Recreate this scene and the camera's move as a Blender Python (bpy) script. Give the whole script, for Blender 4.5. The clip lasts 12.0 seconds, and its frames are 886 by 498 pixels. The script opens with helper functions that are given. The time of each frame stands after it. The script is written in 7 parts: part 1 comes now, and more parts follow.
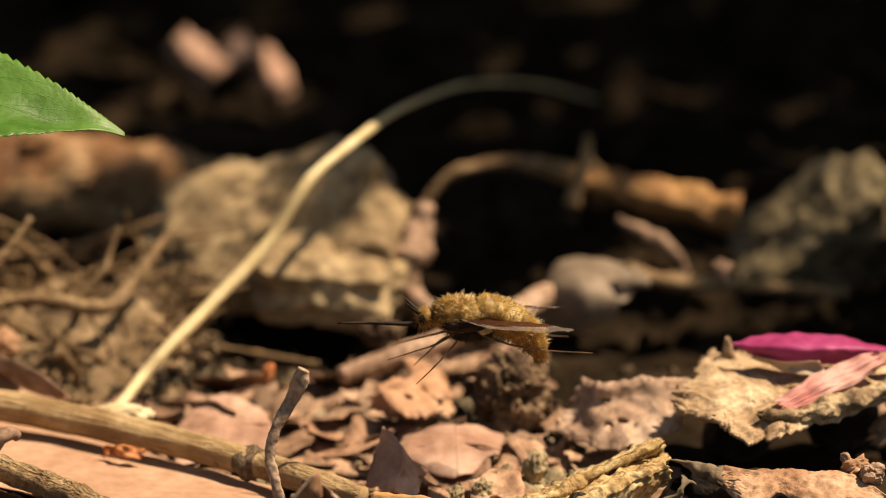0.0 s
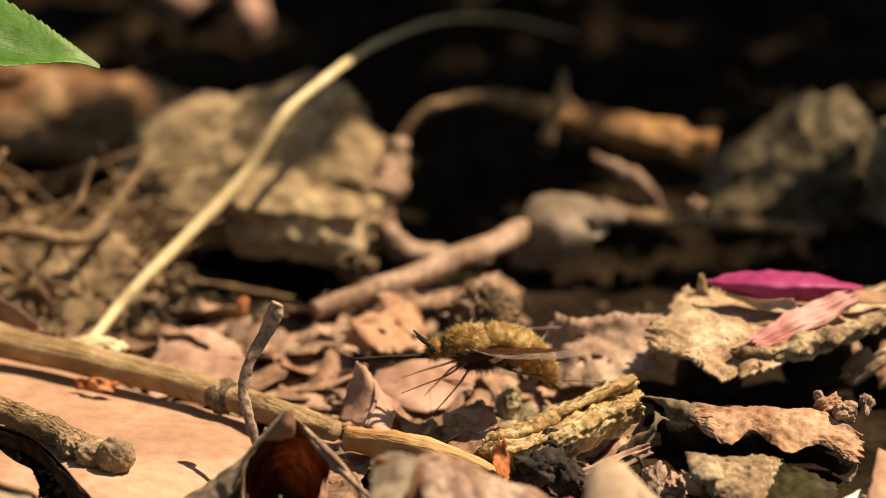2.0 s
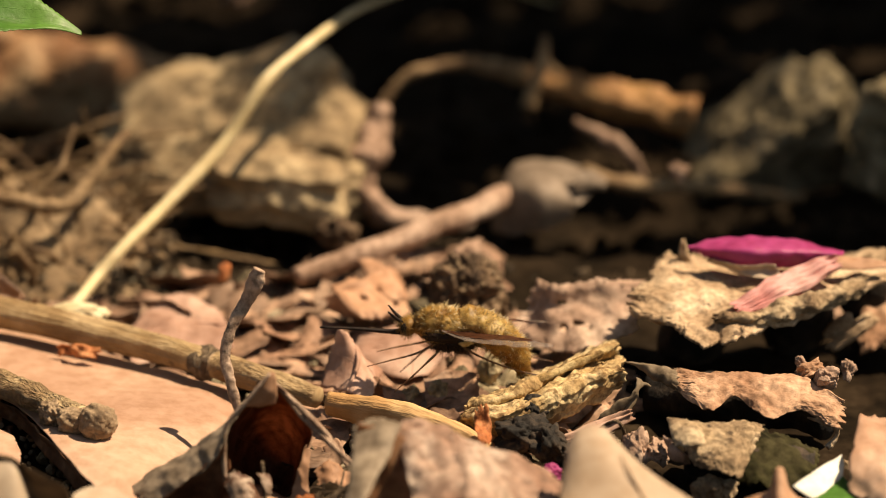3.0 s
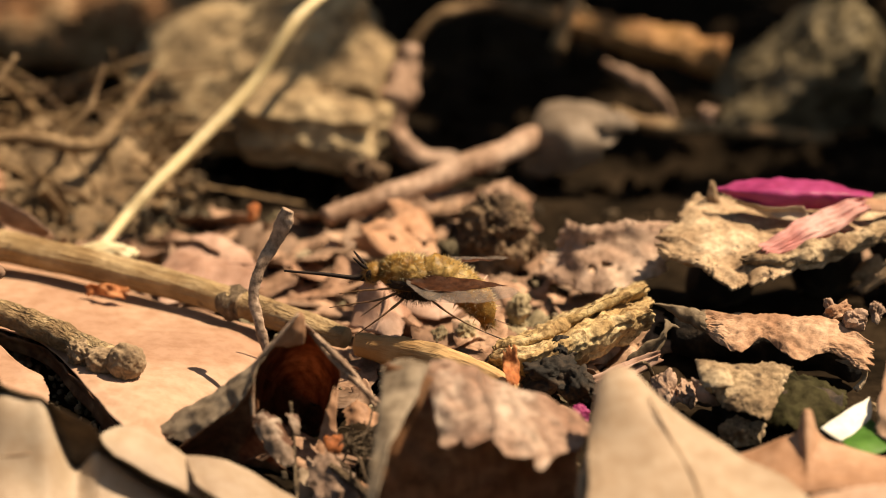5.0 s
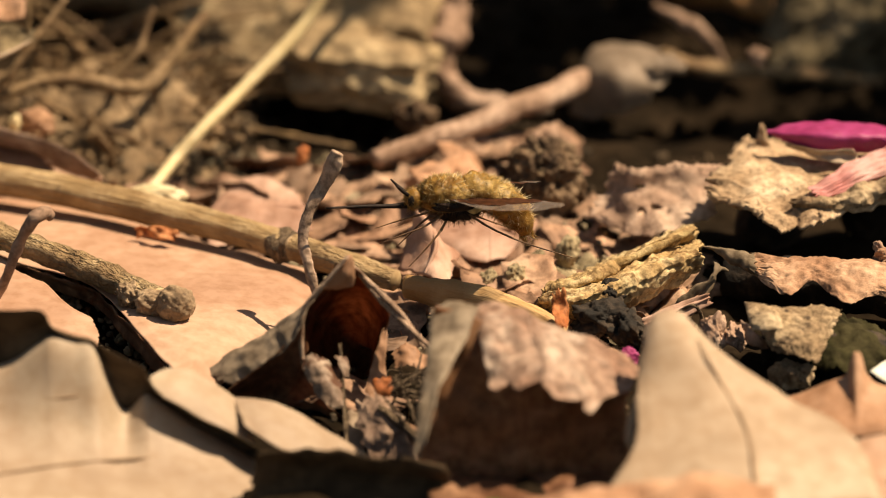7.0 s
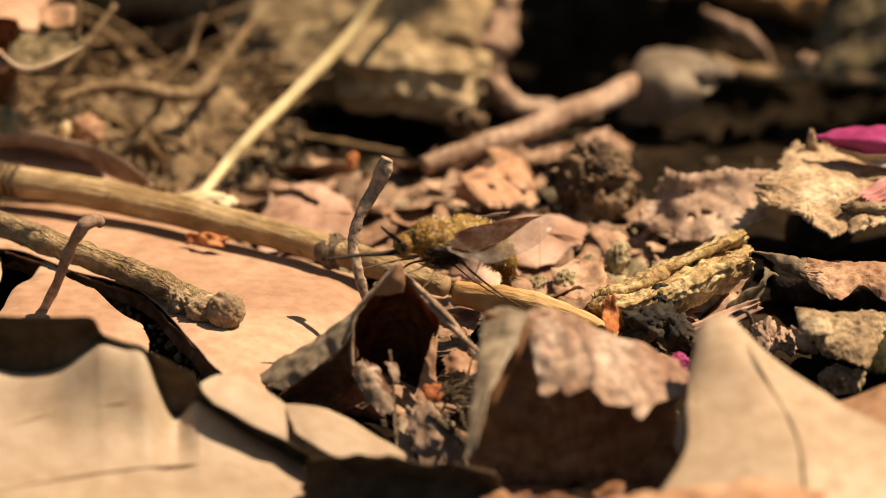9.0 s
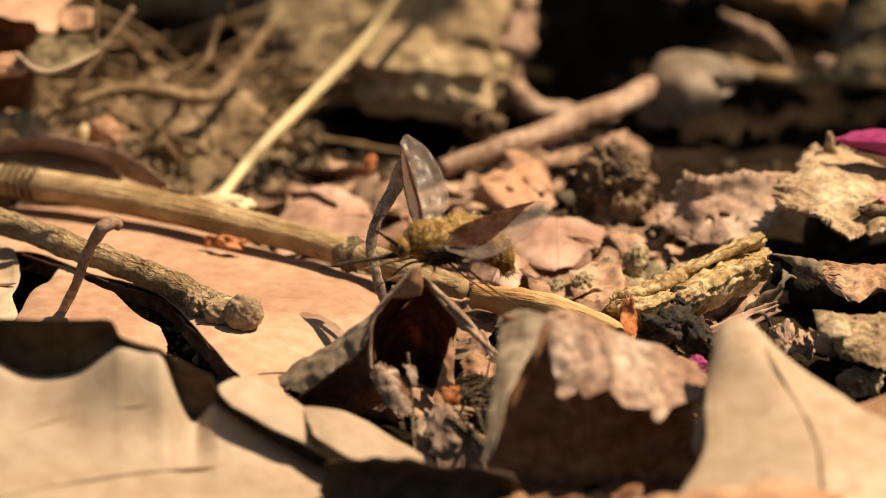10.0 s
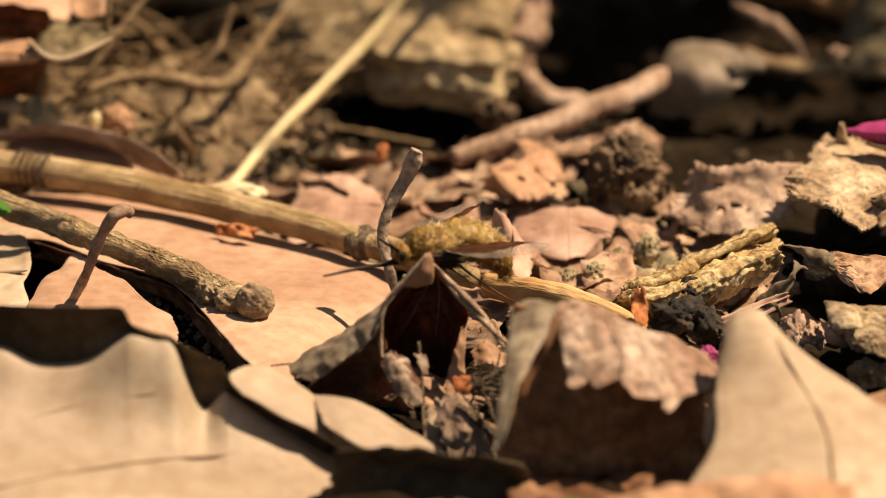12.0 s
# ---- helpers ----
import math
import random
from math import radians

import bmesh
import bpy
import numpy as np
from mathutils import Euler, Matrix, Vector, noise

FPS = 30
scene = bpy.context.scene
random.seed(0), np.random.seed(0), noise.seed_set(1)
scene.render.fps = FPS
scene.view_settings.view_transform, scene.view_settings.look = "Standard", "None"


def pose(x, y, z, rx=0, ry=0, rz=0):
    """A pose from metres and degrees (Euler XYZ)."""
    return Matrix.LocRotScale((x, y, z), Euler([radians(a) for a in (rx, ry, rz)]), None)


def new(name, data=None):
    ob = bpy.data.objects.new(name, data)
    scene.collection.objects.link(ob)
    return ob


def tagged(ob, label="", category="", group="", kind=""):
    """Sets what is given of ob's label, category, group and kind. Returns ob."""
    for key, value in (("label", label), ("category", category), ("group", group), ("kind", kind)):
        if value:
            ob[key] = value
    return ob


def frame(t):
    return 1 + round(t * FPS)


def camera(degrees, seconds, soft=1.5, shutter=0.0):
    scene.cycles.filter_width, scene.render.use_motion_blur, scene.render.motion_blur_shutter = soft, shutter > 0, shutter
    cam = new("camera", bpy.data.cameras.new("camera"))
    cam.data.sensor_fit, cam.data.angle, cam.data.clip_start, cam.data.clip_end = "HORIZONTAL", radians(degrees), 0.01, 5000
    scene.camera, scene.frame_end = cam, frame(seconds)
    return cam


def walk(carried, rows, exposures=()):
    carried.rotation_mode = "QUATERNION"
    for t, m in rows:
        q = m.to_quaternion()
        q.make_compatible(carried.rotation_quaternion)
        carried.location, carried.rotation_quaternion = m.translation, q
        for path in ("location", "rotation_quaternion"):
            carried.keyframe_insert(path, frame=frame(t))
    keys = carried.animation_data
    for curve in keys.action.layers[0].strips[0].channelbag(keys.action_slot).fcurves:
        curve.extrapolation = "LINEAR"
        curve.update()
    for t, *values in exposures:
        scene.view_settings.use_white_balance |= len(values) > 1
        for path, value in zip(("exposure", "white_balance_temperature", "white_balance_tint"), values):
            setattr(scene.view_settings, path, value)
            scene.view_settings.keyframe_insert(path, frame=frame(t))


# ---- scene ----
C = 0.01          # all lengths below are written in centimetres

# ---- camera: stands still behind the litter and turns by hand ----
EYE = (0.0, -33.83, 12.31)
cam = camera(10.16, 12.0, soft=0.9)
cam.data.dof.use_dof = True
cam.data.dof.focus_distance = 33.7 * C
cam.data.dof.aperture_fstop = 30.0
ROWS = [
    (0, -0.1160, -18.0519, 0.555),
    (0.5, 0.0521, -18.1447, 0.486),
    (1, -0.1102, -18.2065, 0.391),
    (1.5, -0.2940, -18.3932, 0.306),
    (2, -0.2626, -18.7988, 0.069),
    (2.5, -0.5913, -19.0818, -0.043),
    (3, -0.4788, -19.1899, 0.054),
    (3.2, -0.5146, -19.2840, 0.040),
    (4.8, -0.2050, -19.8000, -0.010),
    (5, -0.1076, -19.8693, -0.008),
    (5.5, 0.0000, -20.0000, -0.000),
    (6, -0.0012, -20.1813, 0.027),
    (6.5, 0.2598, -20.3528, 0.062),
    (7, 0.4433, -20.5289, 0.136),
    (7.2, 0.4950, -20.5550, 0.160),
    (8.8, 0.8720, -20.5530, 0.450),
    (9, 0.9304, -20.4586, 0.470),
    (9.5, 1.1108, -20.5412, 0.268),
    (10, 1.1210, -20.4265, 0.553),
    (10.5, 1.2245, -20.5627, 0.467),
    (11, 1.2460, -20.6064, 0.662),
    (11.5, 1.2901, -20.6036, 0.595),
    (12, 1.3356, -20.5486, 0.351),
]
walk(cam, [(t, pose(EYE[0] * C, EYE[1] * C, EYE[2] * C, 90 + pitch, roll, yaw)) for t, yaw, pitch, roll in ROWS], exposures=[(0, 0.88, 9500, 10), (12, 0.88, 9500, 10)])

# ---- light: high sun from behind the subject, open sky ----
SUN_ELEVATION, SUN_AZIMUTH = 60.0, 84.0
world = bpy.data.worlds.new("sky")
scene.world = world
world.use_nodes = True
sky = world.node_tree.nodes.new("ShaderNodeTexSky")
sky.sky_type, sky.sun_disc = "NISHITA", False
sky.sun_elevation, sky.sun_rotation = radians(SUN_ELEVATION), radians(SUN_AZIMUTH)
background = world.node_tree.nodes["Background"]
background.inputs["Strength"].default_value = 0.045
world.node_tree.links.new(sky.outputs["Color"], background.inputs["Color"])
sun = new("sun", bpy.data.lights.new("sun", "SUN"))
sun.data.energy, sun.data.angle, sun.data.color = 4.3, radians(0.6), (1.0, 0.912, 0.845)
sun.rotation_euler = (radians(90 - SUN_ELEVATION), 0, radians(180 - SUN_AZIMUTH))


# ---- materials ----
def mix(nt, fac, a, b, mode="MIX"):
    n = nt.nodes.new("ShaderNodeMix")
    n.data_type, n.blend_type = "RGBA", mode
    for k, v in ((0, fac), (6, a), (7, b)):
        if isinstance(v, bpy.types.NodeSocket):
            nt.links.new(v, n.inputs[k])
        else:
            n.inputs[k].default_value = v if k == 0 else (*v, 1)
    return n.outputs[2]


def ramp(nt, fac, lo, hi):
    n = nt.nodes.new("ShaderNodeMapRange")
    n.inputs["From Min"].default_value, n.inputs["From Max"].default_value = lo, hi
    nt.links.new(fac, n.inputs["Value"])
    return n.outputs["Result"]


def calc(nt, op, a, b=0.0):
    n = nt.nodes.new("ShaderNodeMath")
    n.operation = op
    for k, v in ((0, a), (1, b)):
        if isinstance(v, bpy.types.NodeSocket):
            nt.links.new(v, n.inputs[k])
        else:
            n.inputs[k].default_value = v
    return n.outputs[0]


def grain(nt, vector, scale, detail=5.0, rough=0.6, stretch=(1, 1, 1)):
    m = nt.nodes.new("ShaderNodeMapping")
    m.inputs["Scale"].default_value = stretch
    nt.links.new(vector, m.inputs["Vector"])
    n = nt.nodes.new("ShaderNodeTexNoise")
    n.inputs["Scale"].default_value, n.inputs["Detail"].default_value, n.inputs["Roughness"].default_value = scale, detail, rough
    nt.links.new(m.outputs[0], n.inputs["Vector"])
    return n.outputs["Fac"]


def surface(name, dark, mid, light, scale=250, fine=1400, rough=0.75, bump=0.3, through_light=0.0, glow=None, veins=0, fibre=None, vary=0.25, island=False, spec=0.35, spots=0.0, spot=(0.05, 0.03, 0.02), spot_at=0.66, height=0.0004, speck=0.45):
    """Blotched natural surface: three colours over two noises, fine relief, and on request leaf veins, wood fibre, dark spots and light passing through."""
    m = bpy.data.materials.new(name)
    m.use_nodes = True
    nt = m.node_tree
    bsdf = nt.nodes["Principled BSDF"]
    tex = nt.nodes.new("ShaderNodeTexCoord")
    ob, uv = tex.outputs["Object"], tex.outputs["UV"]
    a = grain(nt, ob, scale)
    b = grain(nt, ob, fine, 6.0, 0.65)
    colour = mix(nt, ramp(nt, a, 0.36, 0.62), dark, mid)
    colour = mix(nt, ramp(nt, grain(nt, ob, scale * 0.6 + 40, 4.0), 0.48, 0.7), colour, light)
    colour = mix(nt, ramp(nt, b, 0.34, 0.6), mix(nt, 1.0, colour, (speck, speck * 0.93, speck * 0.86), "MULTIPLY"), colour)
    relief = calc(nt, "ADD", calc(nt, "MULTIPLY", a, 0.6), calc(nt, "MULTIPLY", b, 0.4))
    if fibre:
        f = grain(nt, uv, 1.0, 5.0, 0.6, (fibre[0], fibre[1], 1))
        g = ramp(nt, f, 0.35, 0.65)
        colour = mix(nt, calc(nt, "MULTIPLY", calc(nt, "SUBTRACT", 1.0, g), 0.55), colour, dark)
        relief = calc(nt, "ADD", calc(nt, "MULTIPLY", relief, 0.4), g)
    if veins:
        sep = nt.nodes.new("ShaderNodeSeparateXYZ")
        nt.links.new(uv, sep.inputs[0])
        off = calc(nt, "ABSOLUTE", calc(nt, "SUBTRACT", sep.outputs[1], 0.5))
        rib = ramp(nt, off, 0.012, 0.004)
        side = calc(nt, "PINGPONG", calc(nt, "ADD", calc(nt, "SUBTRACT", calc(nt, "MULTIPLY", sep.outputs[0], veins), calc(nt, "MULTIPLY", off, veins * 0.9)), calc(nt, "MULTIPLY", a, 0.25)), 0.5)
        if veins < 0:
            rib = calc(nt, "MULTIPLY", rib, 0.0)
            side = calc(nt, "PINGPONG", calc(nt, "ADD", calc(nt, "MULTIPLY", sep.outputs[0], -veins), calc(nt, "MULTIPLY", sep.outputs[1], 1.3)), 0.5)
        line = calc(nt, "MAXIMUM", rib, calc(nt, "MULTIPLY", ramp(nt, side, 0.035, 0.012), 0.6))
        colour = mix(nt, calc(nt, "MULTIPLY", line, 0.55), colour, mix(nt, 0.5, dark, mid))
        relief = calc(nt, "ADD", relief, calc(nt, "MULTIPLY", line, 0.5))
    if spots:
        s = ramp(nt, grain(nt, ob, scale * 2.2, 3.0), spot_at, spot_at + 0.07)
        colour = mix(nt, calc(nt, "MULTIPLY", s, spots), colour, spot)
    if island:
        rnd = nt.nodes.new("ShaderNodeNewGeometry").outputs["Random Per Island"]
    else:
        rnd = nt.nodes.new("ShaderNodeObjectInfo").outputs["Random"]
    hsv = nt.nodes.new("ShaderNodeHueSaturation")
    nt.links.new(ramp(nt, rnd, 0, 1), hsv.inputs["Value"])
    hsv.inputs["Value"].default_value = 1
    val = nt.nodes.new("ShaderNodeMapRange")
    val.inputs["To Min"].default_value, val.inputs["To Max"].default_value = 1 - vary, 1 + vary * 0.6
    nt.links.new(rnd, val.inputs["Value"])
    nt.links.new(val.outputs[0], hsv.inputs["Value"])
    nt.links.new(colour, hsv.inputs["Color"])
    colour = hsv.outputs[0]
    nt.links.new(colour, bsdf.inputs["Base Color"])
    bsdf.inputs["Specular IOR Level"].default_value = spec
    nt.links.new(calc(nt, "ADD", calc(nt, "MULTIPLY", b, 0.3), rough - 0.15), bsdf.inputs["Roughness"])
    bp = nt.nodes.new("ShaderNodeBump")
    bp.inputs["Strength"].default_value, bp.inputs["Distance"].default_value = bump, height
    nt.links.new(relief, bp.inputs["Height"])
    nt.links.new(bp.outputs[0], bsdf.inputs["Normal"])
    if through_light:
        tr = nt.nodes.new("ShaderNodeBsdfTranslucent")
        nt.links.new(mix(nt, 1.0, colour, glow or (0.9, 0.6, 0.35), "MULTIPLY"), tr.inputs["Color"])
        sh = nt.nodes.new("ShaderNodeMixShader")
        sh.inputs[0].default_value = through_light
        nt.links.new(bsdf.outputs[0], sh.inputs[1])
        nt.links.new(tr.outputs[0], sh.inputs[2])
        nt.links.new(sh.outputs[0], nt.nodes["Material Output"].inputs["Surface"])
    return m


SOIL = surface("soil", (0.008, 0.0055, 0.003), (0.02, 0.013, 0.0075), (0.042, 0.028, 0.017), 180, 900, 0.9, 0.8, spec=0.05)
CRUMB = surface("soil_crumb", (0.035, 0.024, 0.013), (0.12, 0.08, 0.045), (0.32, 0.225, 0.14), 120, 1200, 0.9, 0.6, vary=0.5, island=True)
MOUND = surface("matted_soil", (0.045, 0.028, 0.014), (0.19, 0.122, 0.066), (0.34, 0.24, 0.145), 260, 1300, 0.9, 0.8, vary=0.05)
OLIVE_LEAF = surface("olive_grey_leaf", (0.08, 0.056, 0.027), (0.21, 0.155, 0.082), (0.40, 0.31, 0.185), 220, 1200, 0.75, 0.8, 0.15, vary=0.05, spots=0.6)
STAND_LEAF = surface("brown_leaf_face", (0.38, 0.18, 0.085), (0.54, 0.28, 0.145), (0.64, 0.40, 0.24), 140, 1000, 0.6, 0.4, 0.5, (1.0, 0.55, 0.35), veins=9, vary=0.05)
DOME_LEAF = surface("smooth_grey_leaf", (0.15, 0.112, 0.08), (0.24, 0.183, 0.138), (0.32, 0.25, 0.19), 90, 1000, 0.7, 0.4, 0.1, vary=0.05, speck=0.7, spots=0.4)
BLEACHED = surface("bleached_torn_leaf", (0.26, 0.17, 0.12), (0.50, 0.38, 0.29), (0.64, 0.53, 0.42), 260, 1300, 0.6, 0.5, 0.15, vary=0.05, spots=0.95, spot=(0.10, 0.04, 0.022), spot_at=0.5)
CRUMB_PALE = surface("pale_soil_grain", (0.16, 0.11, 0.065), (0.32, 0.225, 0.14), (0.46, 0.35, 0.23), 250, 1300, 0.85, 0.6, vary=0.4)
SCRAP = surface("leaf_scrap", (0.26, 0.14, 0.09), (0.48, 0.29, 0.19), (0.64, 0.44, 0.32), 150, 1200, 0.7, 0.4, 0.15, vary=0.55, island=True)
PEACH_LEAF = surface("pale_peach_leaf", (0.42, 0.245, 0.165), (0.53, 0.33, 0.23), (0.60, 0.41, 0.30), 70, 900, 0.65, 0.2, 0.12, vary=0.06, spots=0.35, spot=(0.35, 0.17, 0.1), speck=0.8)
PINK_LEAF = surface("pinkish_leaf", (0.38, 0.21, 0.15), (0.55, 0.35, 0.27), (0.66, 0.46, 0.37), 130, 1100, 0.7, 0.4, 0.15, veins=9, vary=0.15, spots=0.4, speck=0.8)
BROWN_LEAF = surface("brown_leaf", (0.15, 0.06, 0.03), (0.28, 0.13, 0.07), (0.48, 0.29, 0.18), 140, 1000, 0.6, 0.5, 0.25, (1.0, 0.6, 0.4), veins=9, vary=0.15)
CHUNK = surface("orange_pink_leaf", (0.46, 0.25, 0.15), (0.60, 0.36, 0.24), (0.70, 0.47, 0.34), 150, 1100, 0.7, 0.4, 0.1, vary=0.06, speck=0.8)
RED_LEAF = surface("red_brown_leaf", (0.18, 0.075, 0.04), (0.33, 0.16, 0.09), (0.46, 0.27, 0.18), 140, 1000, 0.5, 0.4, 0.6, (0.8, 0.64, 0.56), veins=9, vary=0.05)
DIMMED_LEAF = surface("dimmed_bank_leaf", (0.008, 0.006, 0.004), (0.015, 0.011, 0.007), (0.03, 0.021, 0.012), 140, 900, 0.8, 0.5, veins=8, vary=0.4, spec=0.05)
GREY_LEAF = surface("grey_beige_leaf", (0.32, 0.235, 0.17), (0.43, 0.335, 0.245), (0.50, 0.41, 0.31), 50, 700, 0.6, 0.15, 0.07, (0.85, 0.5, 0.3), vary=0.05, speck=0.85, spots=0.3, spot=(0.22, 0.16, 0.1), spot_at=0.66)
MARGIN_LEAF = surface("mottled_grey_leaf", (0.20, 0.15, 0.105), (0.36, 0.285, 0.205), (0.50, 0.41, 0.31), 160, 900, 0.7, 0.4, 0.07, vary=0.05, spots=0.6, spot=(0.10, 0.065, 0.04), spot_at=0.58)
RIM_LEAF = surface("dark_brown_leaf", (0.05, 0.032, 0.018), (0.085, 0.055, 0.032), (0.13, 0.085, 0.05), 90, 900, 0.75, 0.3, vary=0.05, spec=0.15)
CREAM_LEAF = surface("cream_leaf", (0.39, 0.285, 0.20), (0.53, 0.405, 0.295), (0.61, 0.485, 0.37), 60, 900, 0.65, 0.2, 0.15, vary=0.05, speck=0.85, spots=0.5, spot=(0.24, 0.19, 0.11), spot_at=0.62)
TAN_LEAF = surface("tan_leaf", (0.36, 0.19, 0.11), (0.52, 0.30, 0.19), (0.64, 0.42, 0.29), 90, 900, 0.65, 0.35, 0.15, veins=7, vary=0.1, speck=0.8)
RIDGE_LEAF = surface("bleached_leaf", (0.34, 0.19, 0.13), (0.62, 0.44, 0.34), (0.80, 0.68, 0.57), 170, 1300, 0.6, 0.9, 0.2, (0.8, 0.3, 0.16), veins=8, vary=0.05, height=0.0006)
GREEN_LEAF = surface("green_leaf", (0.05, 0.17, 0.02), (0.09, 0.26, 0.035), (0.14, 0.33, 0.06), 60, 1500, 0.45, 0.35, 0.35, (0.9, 1.2, 0.3), veins=8, vary=0.08, spec=0.5, speck=0.8)
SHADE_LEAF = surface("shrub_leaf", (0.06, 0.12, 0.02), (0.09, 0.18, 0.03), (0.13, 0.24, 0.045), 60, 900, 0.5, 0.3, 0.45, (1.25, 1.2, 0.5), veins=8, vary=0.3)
STICK = surface("weathered_stick", (0.22, 0.135, 0.062), (0.41, 0.285, 0.148), (0.58, 0.44, 0.265), 300, 1700, 0.7, 0.7, fibre=(5, 9), vary=0.08, spots=0.6, spot_at=0.64, speck=0.8)
TWIG = surface("grey_brown_twig", (0.15, 0.095, 0.055), (0.36, 0.25, 0.155), (0.55, 0.41, 0.27), 420, 2200, 0.8, 1.0, fibre=(12, 10), vary=0.1, spots=0.7, spot_at=0.6, height=0.0006)
TWIG_LIGHT = surface("cracked_twig", (0.28, 0.175, 0.09), (0.54, 0.385, 0.21), (0.70, 0.55, 0.35), 380, 2200, 0.8, 1.0, fibre=(14, 8), vary=0.05, spots=0.55, spot=(0.12, 0.07, 0.04), spot_at=0.62, height=0.0007)
HIGHLIGHT_EDGE = surface("leaf_edge_highlight", (0.66, 0.66, 0.58), (0.76, 0.77, 0.72), (0.80, 0.81, 0.78), 150, 1200, 0.5, 0.2, vary=0.03, speck=0.9)
LEAF_VEIN = surface("leaf_vein", (0.24, 0.16, 0.10), (0.31, 0.215, 0.14), (0.38, 0.27, 0.18), 120, 1200, 0.7, 0.2, vary=0.05, speck=0.8)
STRAW = surface("dry_straw", (0.62, 0.50, 0.28), (0.76, 0.66, 0.44), (0.80, 0.72, 0.52), 150, 1200, 0.5, 0.2, 0.1, fibre=(3, 12), vary=0.03, speck=0.8)
STALK = surface("pinkish_leaf_stalk", (0.32, 0.20, 0.135), (0.54, 0.385, 0.285), (0.66, 0.50, 0.39), 400, 2200, 0.7, 0.8, vary=0.05, spots=0.7, spot_at=0.6)
ROOT = surface("pink_root", (0.25, 0.15, 0.10), (0.42, 0.275, 0.20), (0.56, 0.40, 0.31), 250, 1500, 0.8, 0.6, vary=0.08)
ROOTLET = surface("rootlet", (0.14, 0.08, 0.04), (0.28, 0.18, 0.09), (0.42, 0.29, 0.17), 250, 1500, 0.8, 0.5, vary=0.2)
ORANGE_WOOD = surface("orange_wood", (0.22, 0.10, 0.04), (0.52, 0.27, 0.10), (0.68, 0.42, 0.19), 220, 1200, 0.7, 0.5, fibre=(4, 10), vary=0.05)
LOG = surface("brown_log", (0.16, 0.07, 0.03), (0.34, 0.165, 0.07), (0.60, 0.42, 0.24), 170, 900, 0.75, 0.6, fibre=(5, 14), vary=0.05)
PEELED = surface("peeled_orange_wood", (0.40, 0.22, 0.09), (0.55, 0.335, 0.155), (0.66, 0.45, 0.24), 200, 1400, 0.65, 0.4, fibre=(2, 5), vary=0.05, spots=0.4, spot=(0.2, 0.1, 0.04), speck=0.85)
STONE = surface("tan_stone", (0.22, 0.15, 0.085), (0.48, 0.35, 0.20), (0.64, 0.50, 0.31), 190, 900, 0.85, 0.7, vary=0.08, spots=0.65, spot=(0.10, 0.065, 0.035), spot_at=0.54)
MOSSY = surface("mossy_stone", (0.07, 0.055, 0.03), (0.21, 0.165, 0.095), (0.44, 0.36, 0.235), 420, 1500, 0.9, 1.0, vary=0.08)
GREY_CURL = surface("grey_leaf_curl", (0.16, 0.115, 0.07), (0.32, 0.245, 0.17), (0.48, 0.39, 0.29), 160, 1000, 0.75, 0.6, 0.1, vary=0.1)
SPLINTER = surface("yellow_wood_splinter", (0.34, 0.22, 0.09), (0.60, 0.455, 0.23), (0.72, 0.60, 0.35), 420, 1800, 0.8, 1.0, vary=0.05, height=0.0008, spots=0.7, spot=(0.16, 0.085, 0.03), spot_at=0.58)
SPLINTER_SLAB = surface("yellow_split_wood", (0.38, 0.24, 0.105), (0.58, 0.42, 0.215), (0.70, 0.56, 0.335), 420, 1700, 0.8, 0.9, vary=0.05, spots=0.8, spot=(0.17, 0.09, 0.035), spot_at=0.57, height=0.0006)
BARK = surface("tan_bark", (0.32, 0.21, 0.125), (0.54, 0.385, 0.25), (0.70, 0.55, 0.39), 420, 2400, 0.85, 1.0, vary=0.08, spots=0.8, spot_at=0.63, height=0.0006, speck=0.6)
RED_BARK = surface("red_brown_bark", (0.30, 0.155, 0.09), (0.48, 0.28, 0.175), (0.58, 0.385, 0.265), 300, 1800, 0.85, 0.7, vary=0.06, spots=0.6, spot_at=0.64, height=0.0005, speck=0.6)
LICHEN_BARK = surface("ochre_bark", (0.22, 0.14, 0.08), (0.46, 0.33, 0.20), (0.62, 0.48, 0.32), 450, 2400, 0.85, 0.9, vary=0.08, spots=0.8, spot_at=0.6, height=0.0007)
FLAKE = surface("grey_pink_flake", (0.30, 0.19, 0.135), (0.49, 0.33, 0.25), (0.60, 0.45, 0.35), 300, 1600, 0.85, 0.7, vary=0.08, spots=0.8, spot_at=0.62, speck=0.6)
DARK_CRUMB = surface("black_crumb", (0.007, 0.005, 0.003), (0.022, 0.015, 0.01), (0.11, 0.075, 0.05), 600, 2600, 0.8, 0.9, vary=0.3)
SHADED_BARK = surface("shaded_bark", (0.012, 0.011, 0.004), (0.03, 0.028, 0.011), (0.07, 0.06, 0.03), 300, 1600, 0.9, 0.9, vary=0.05, spec=0.1)
CLOD = surface("dark_clod", (0.055, 0.032, 0.018), (0.16, 0.097, 0.055), (0.36, 0.25, 0.16), 330, 1500, 0.9, 0.9, vary=0.1)
PETAL = surface("magenta_petal", (0.40, 0.04, 0.17), (0.62, 0.12, 0.34), (0.84, 0.40, 0.55), 75, 900, 0.45, 0.3, 0.35, (1.0, 0.5, 0.8), veins=12, vary=0.05, speck=0.85)
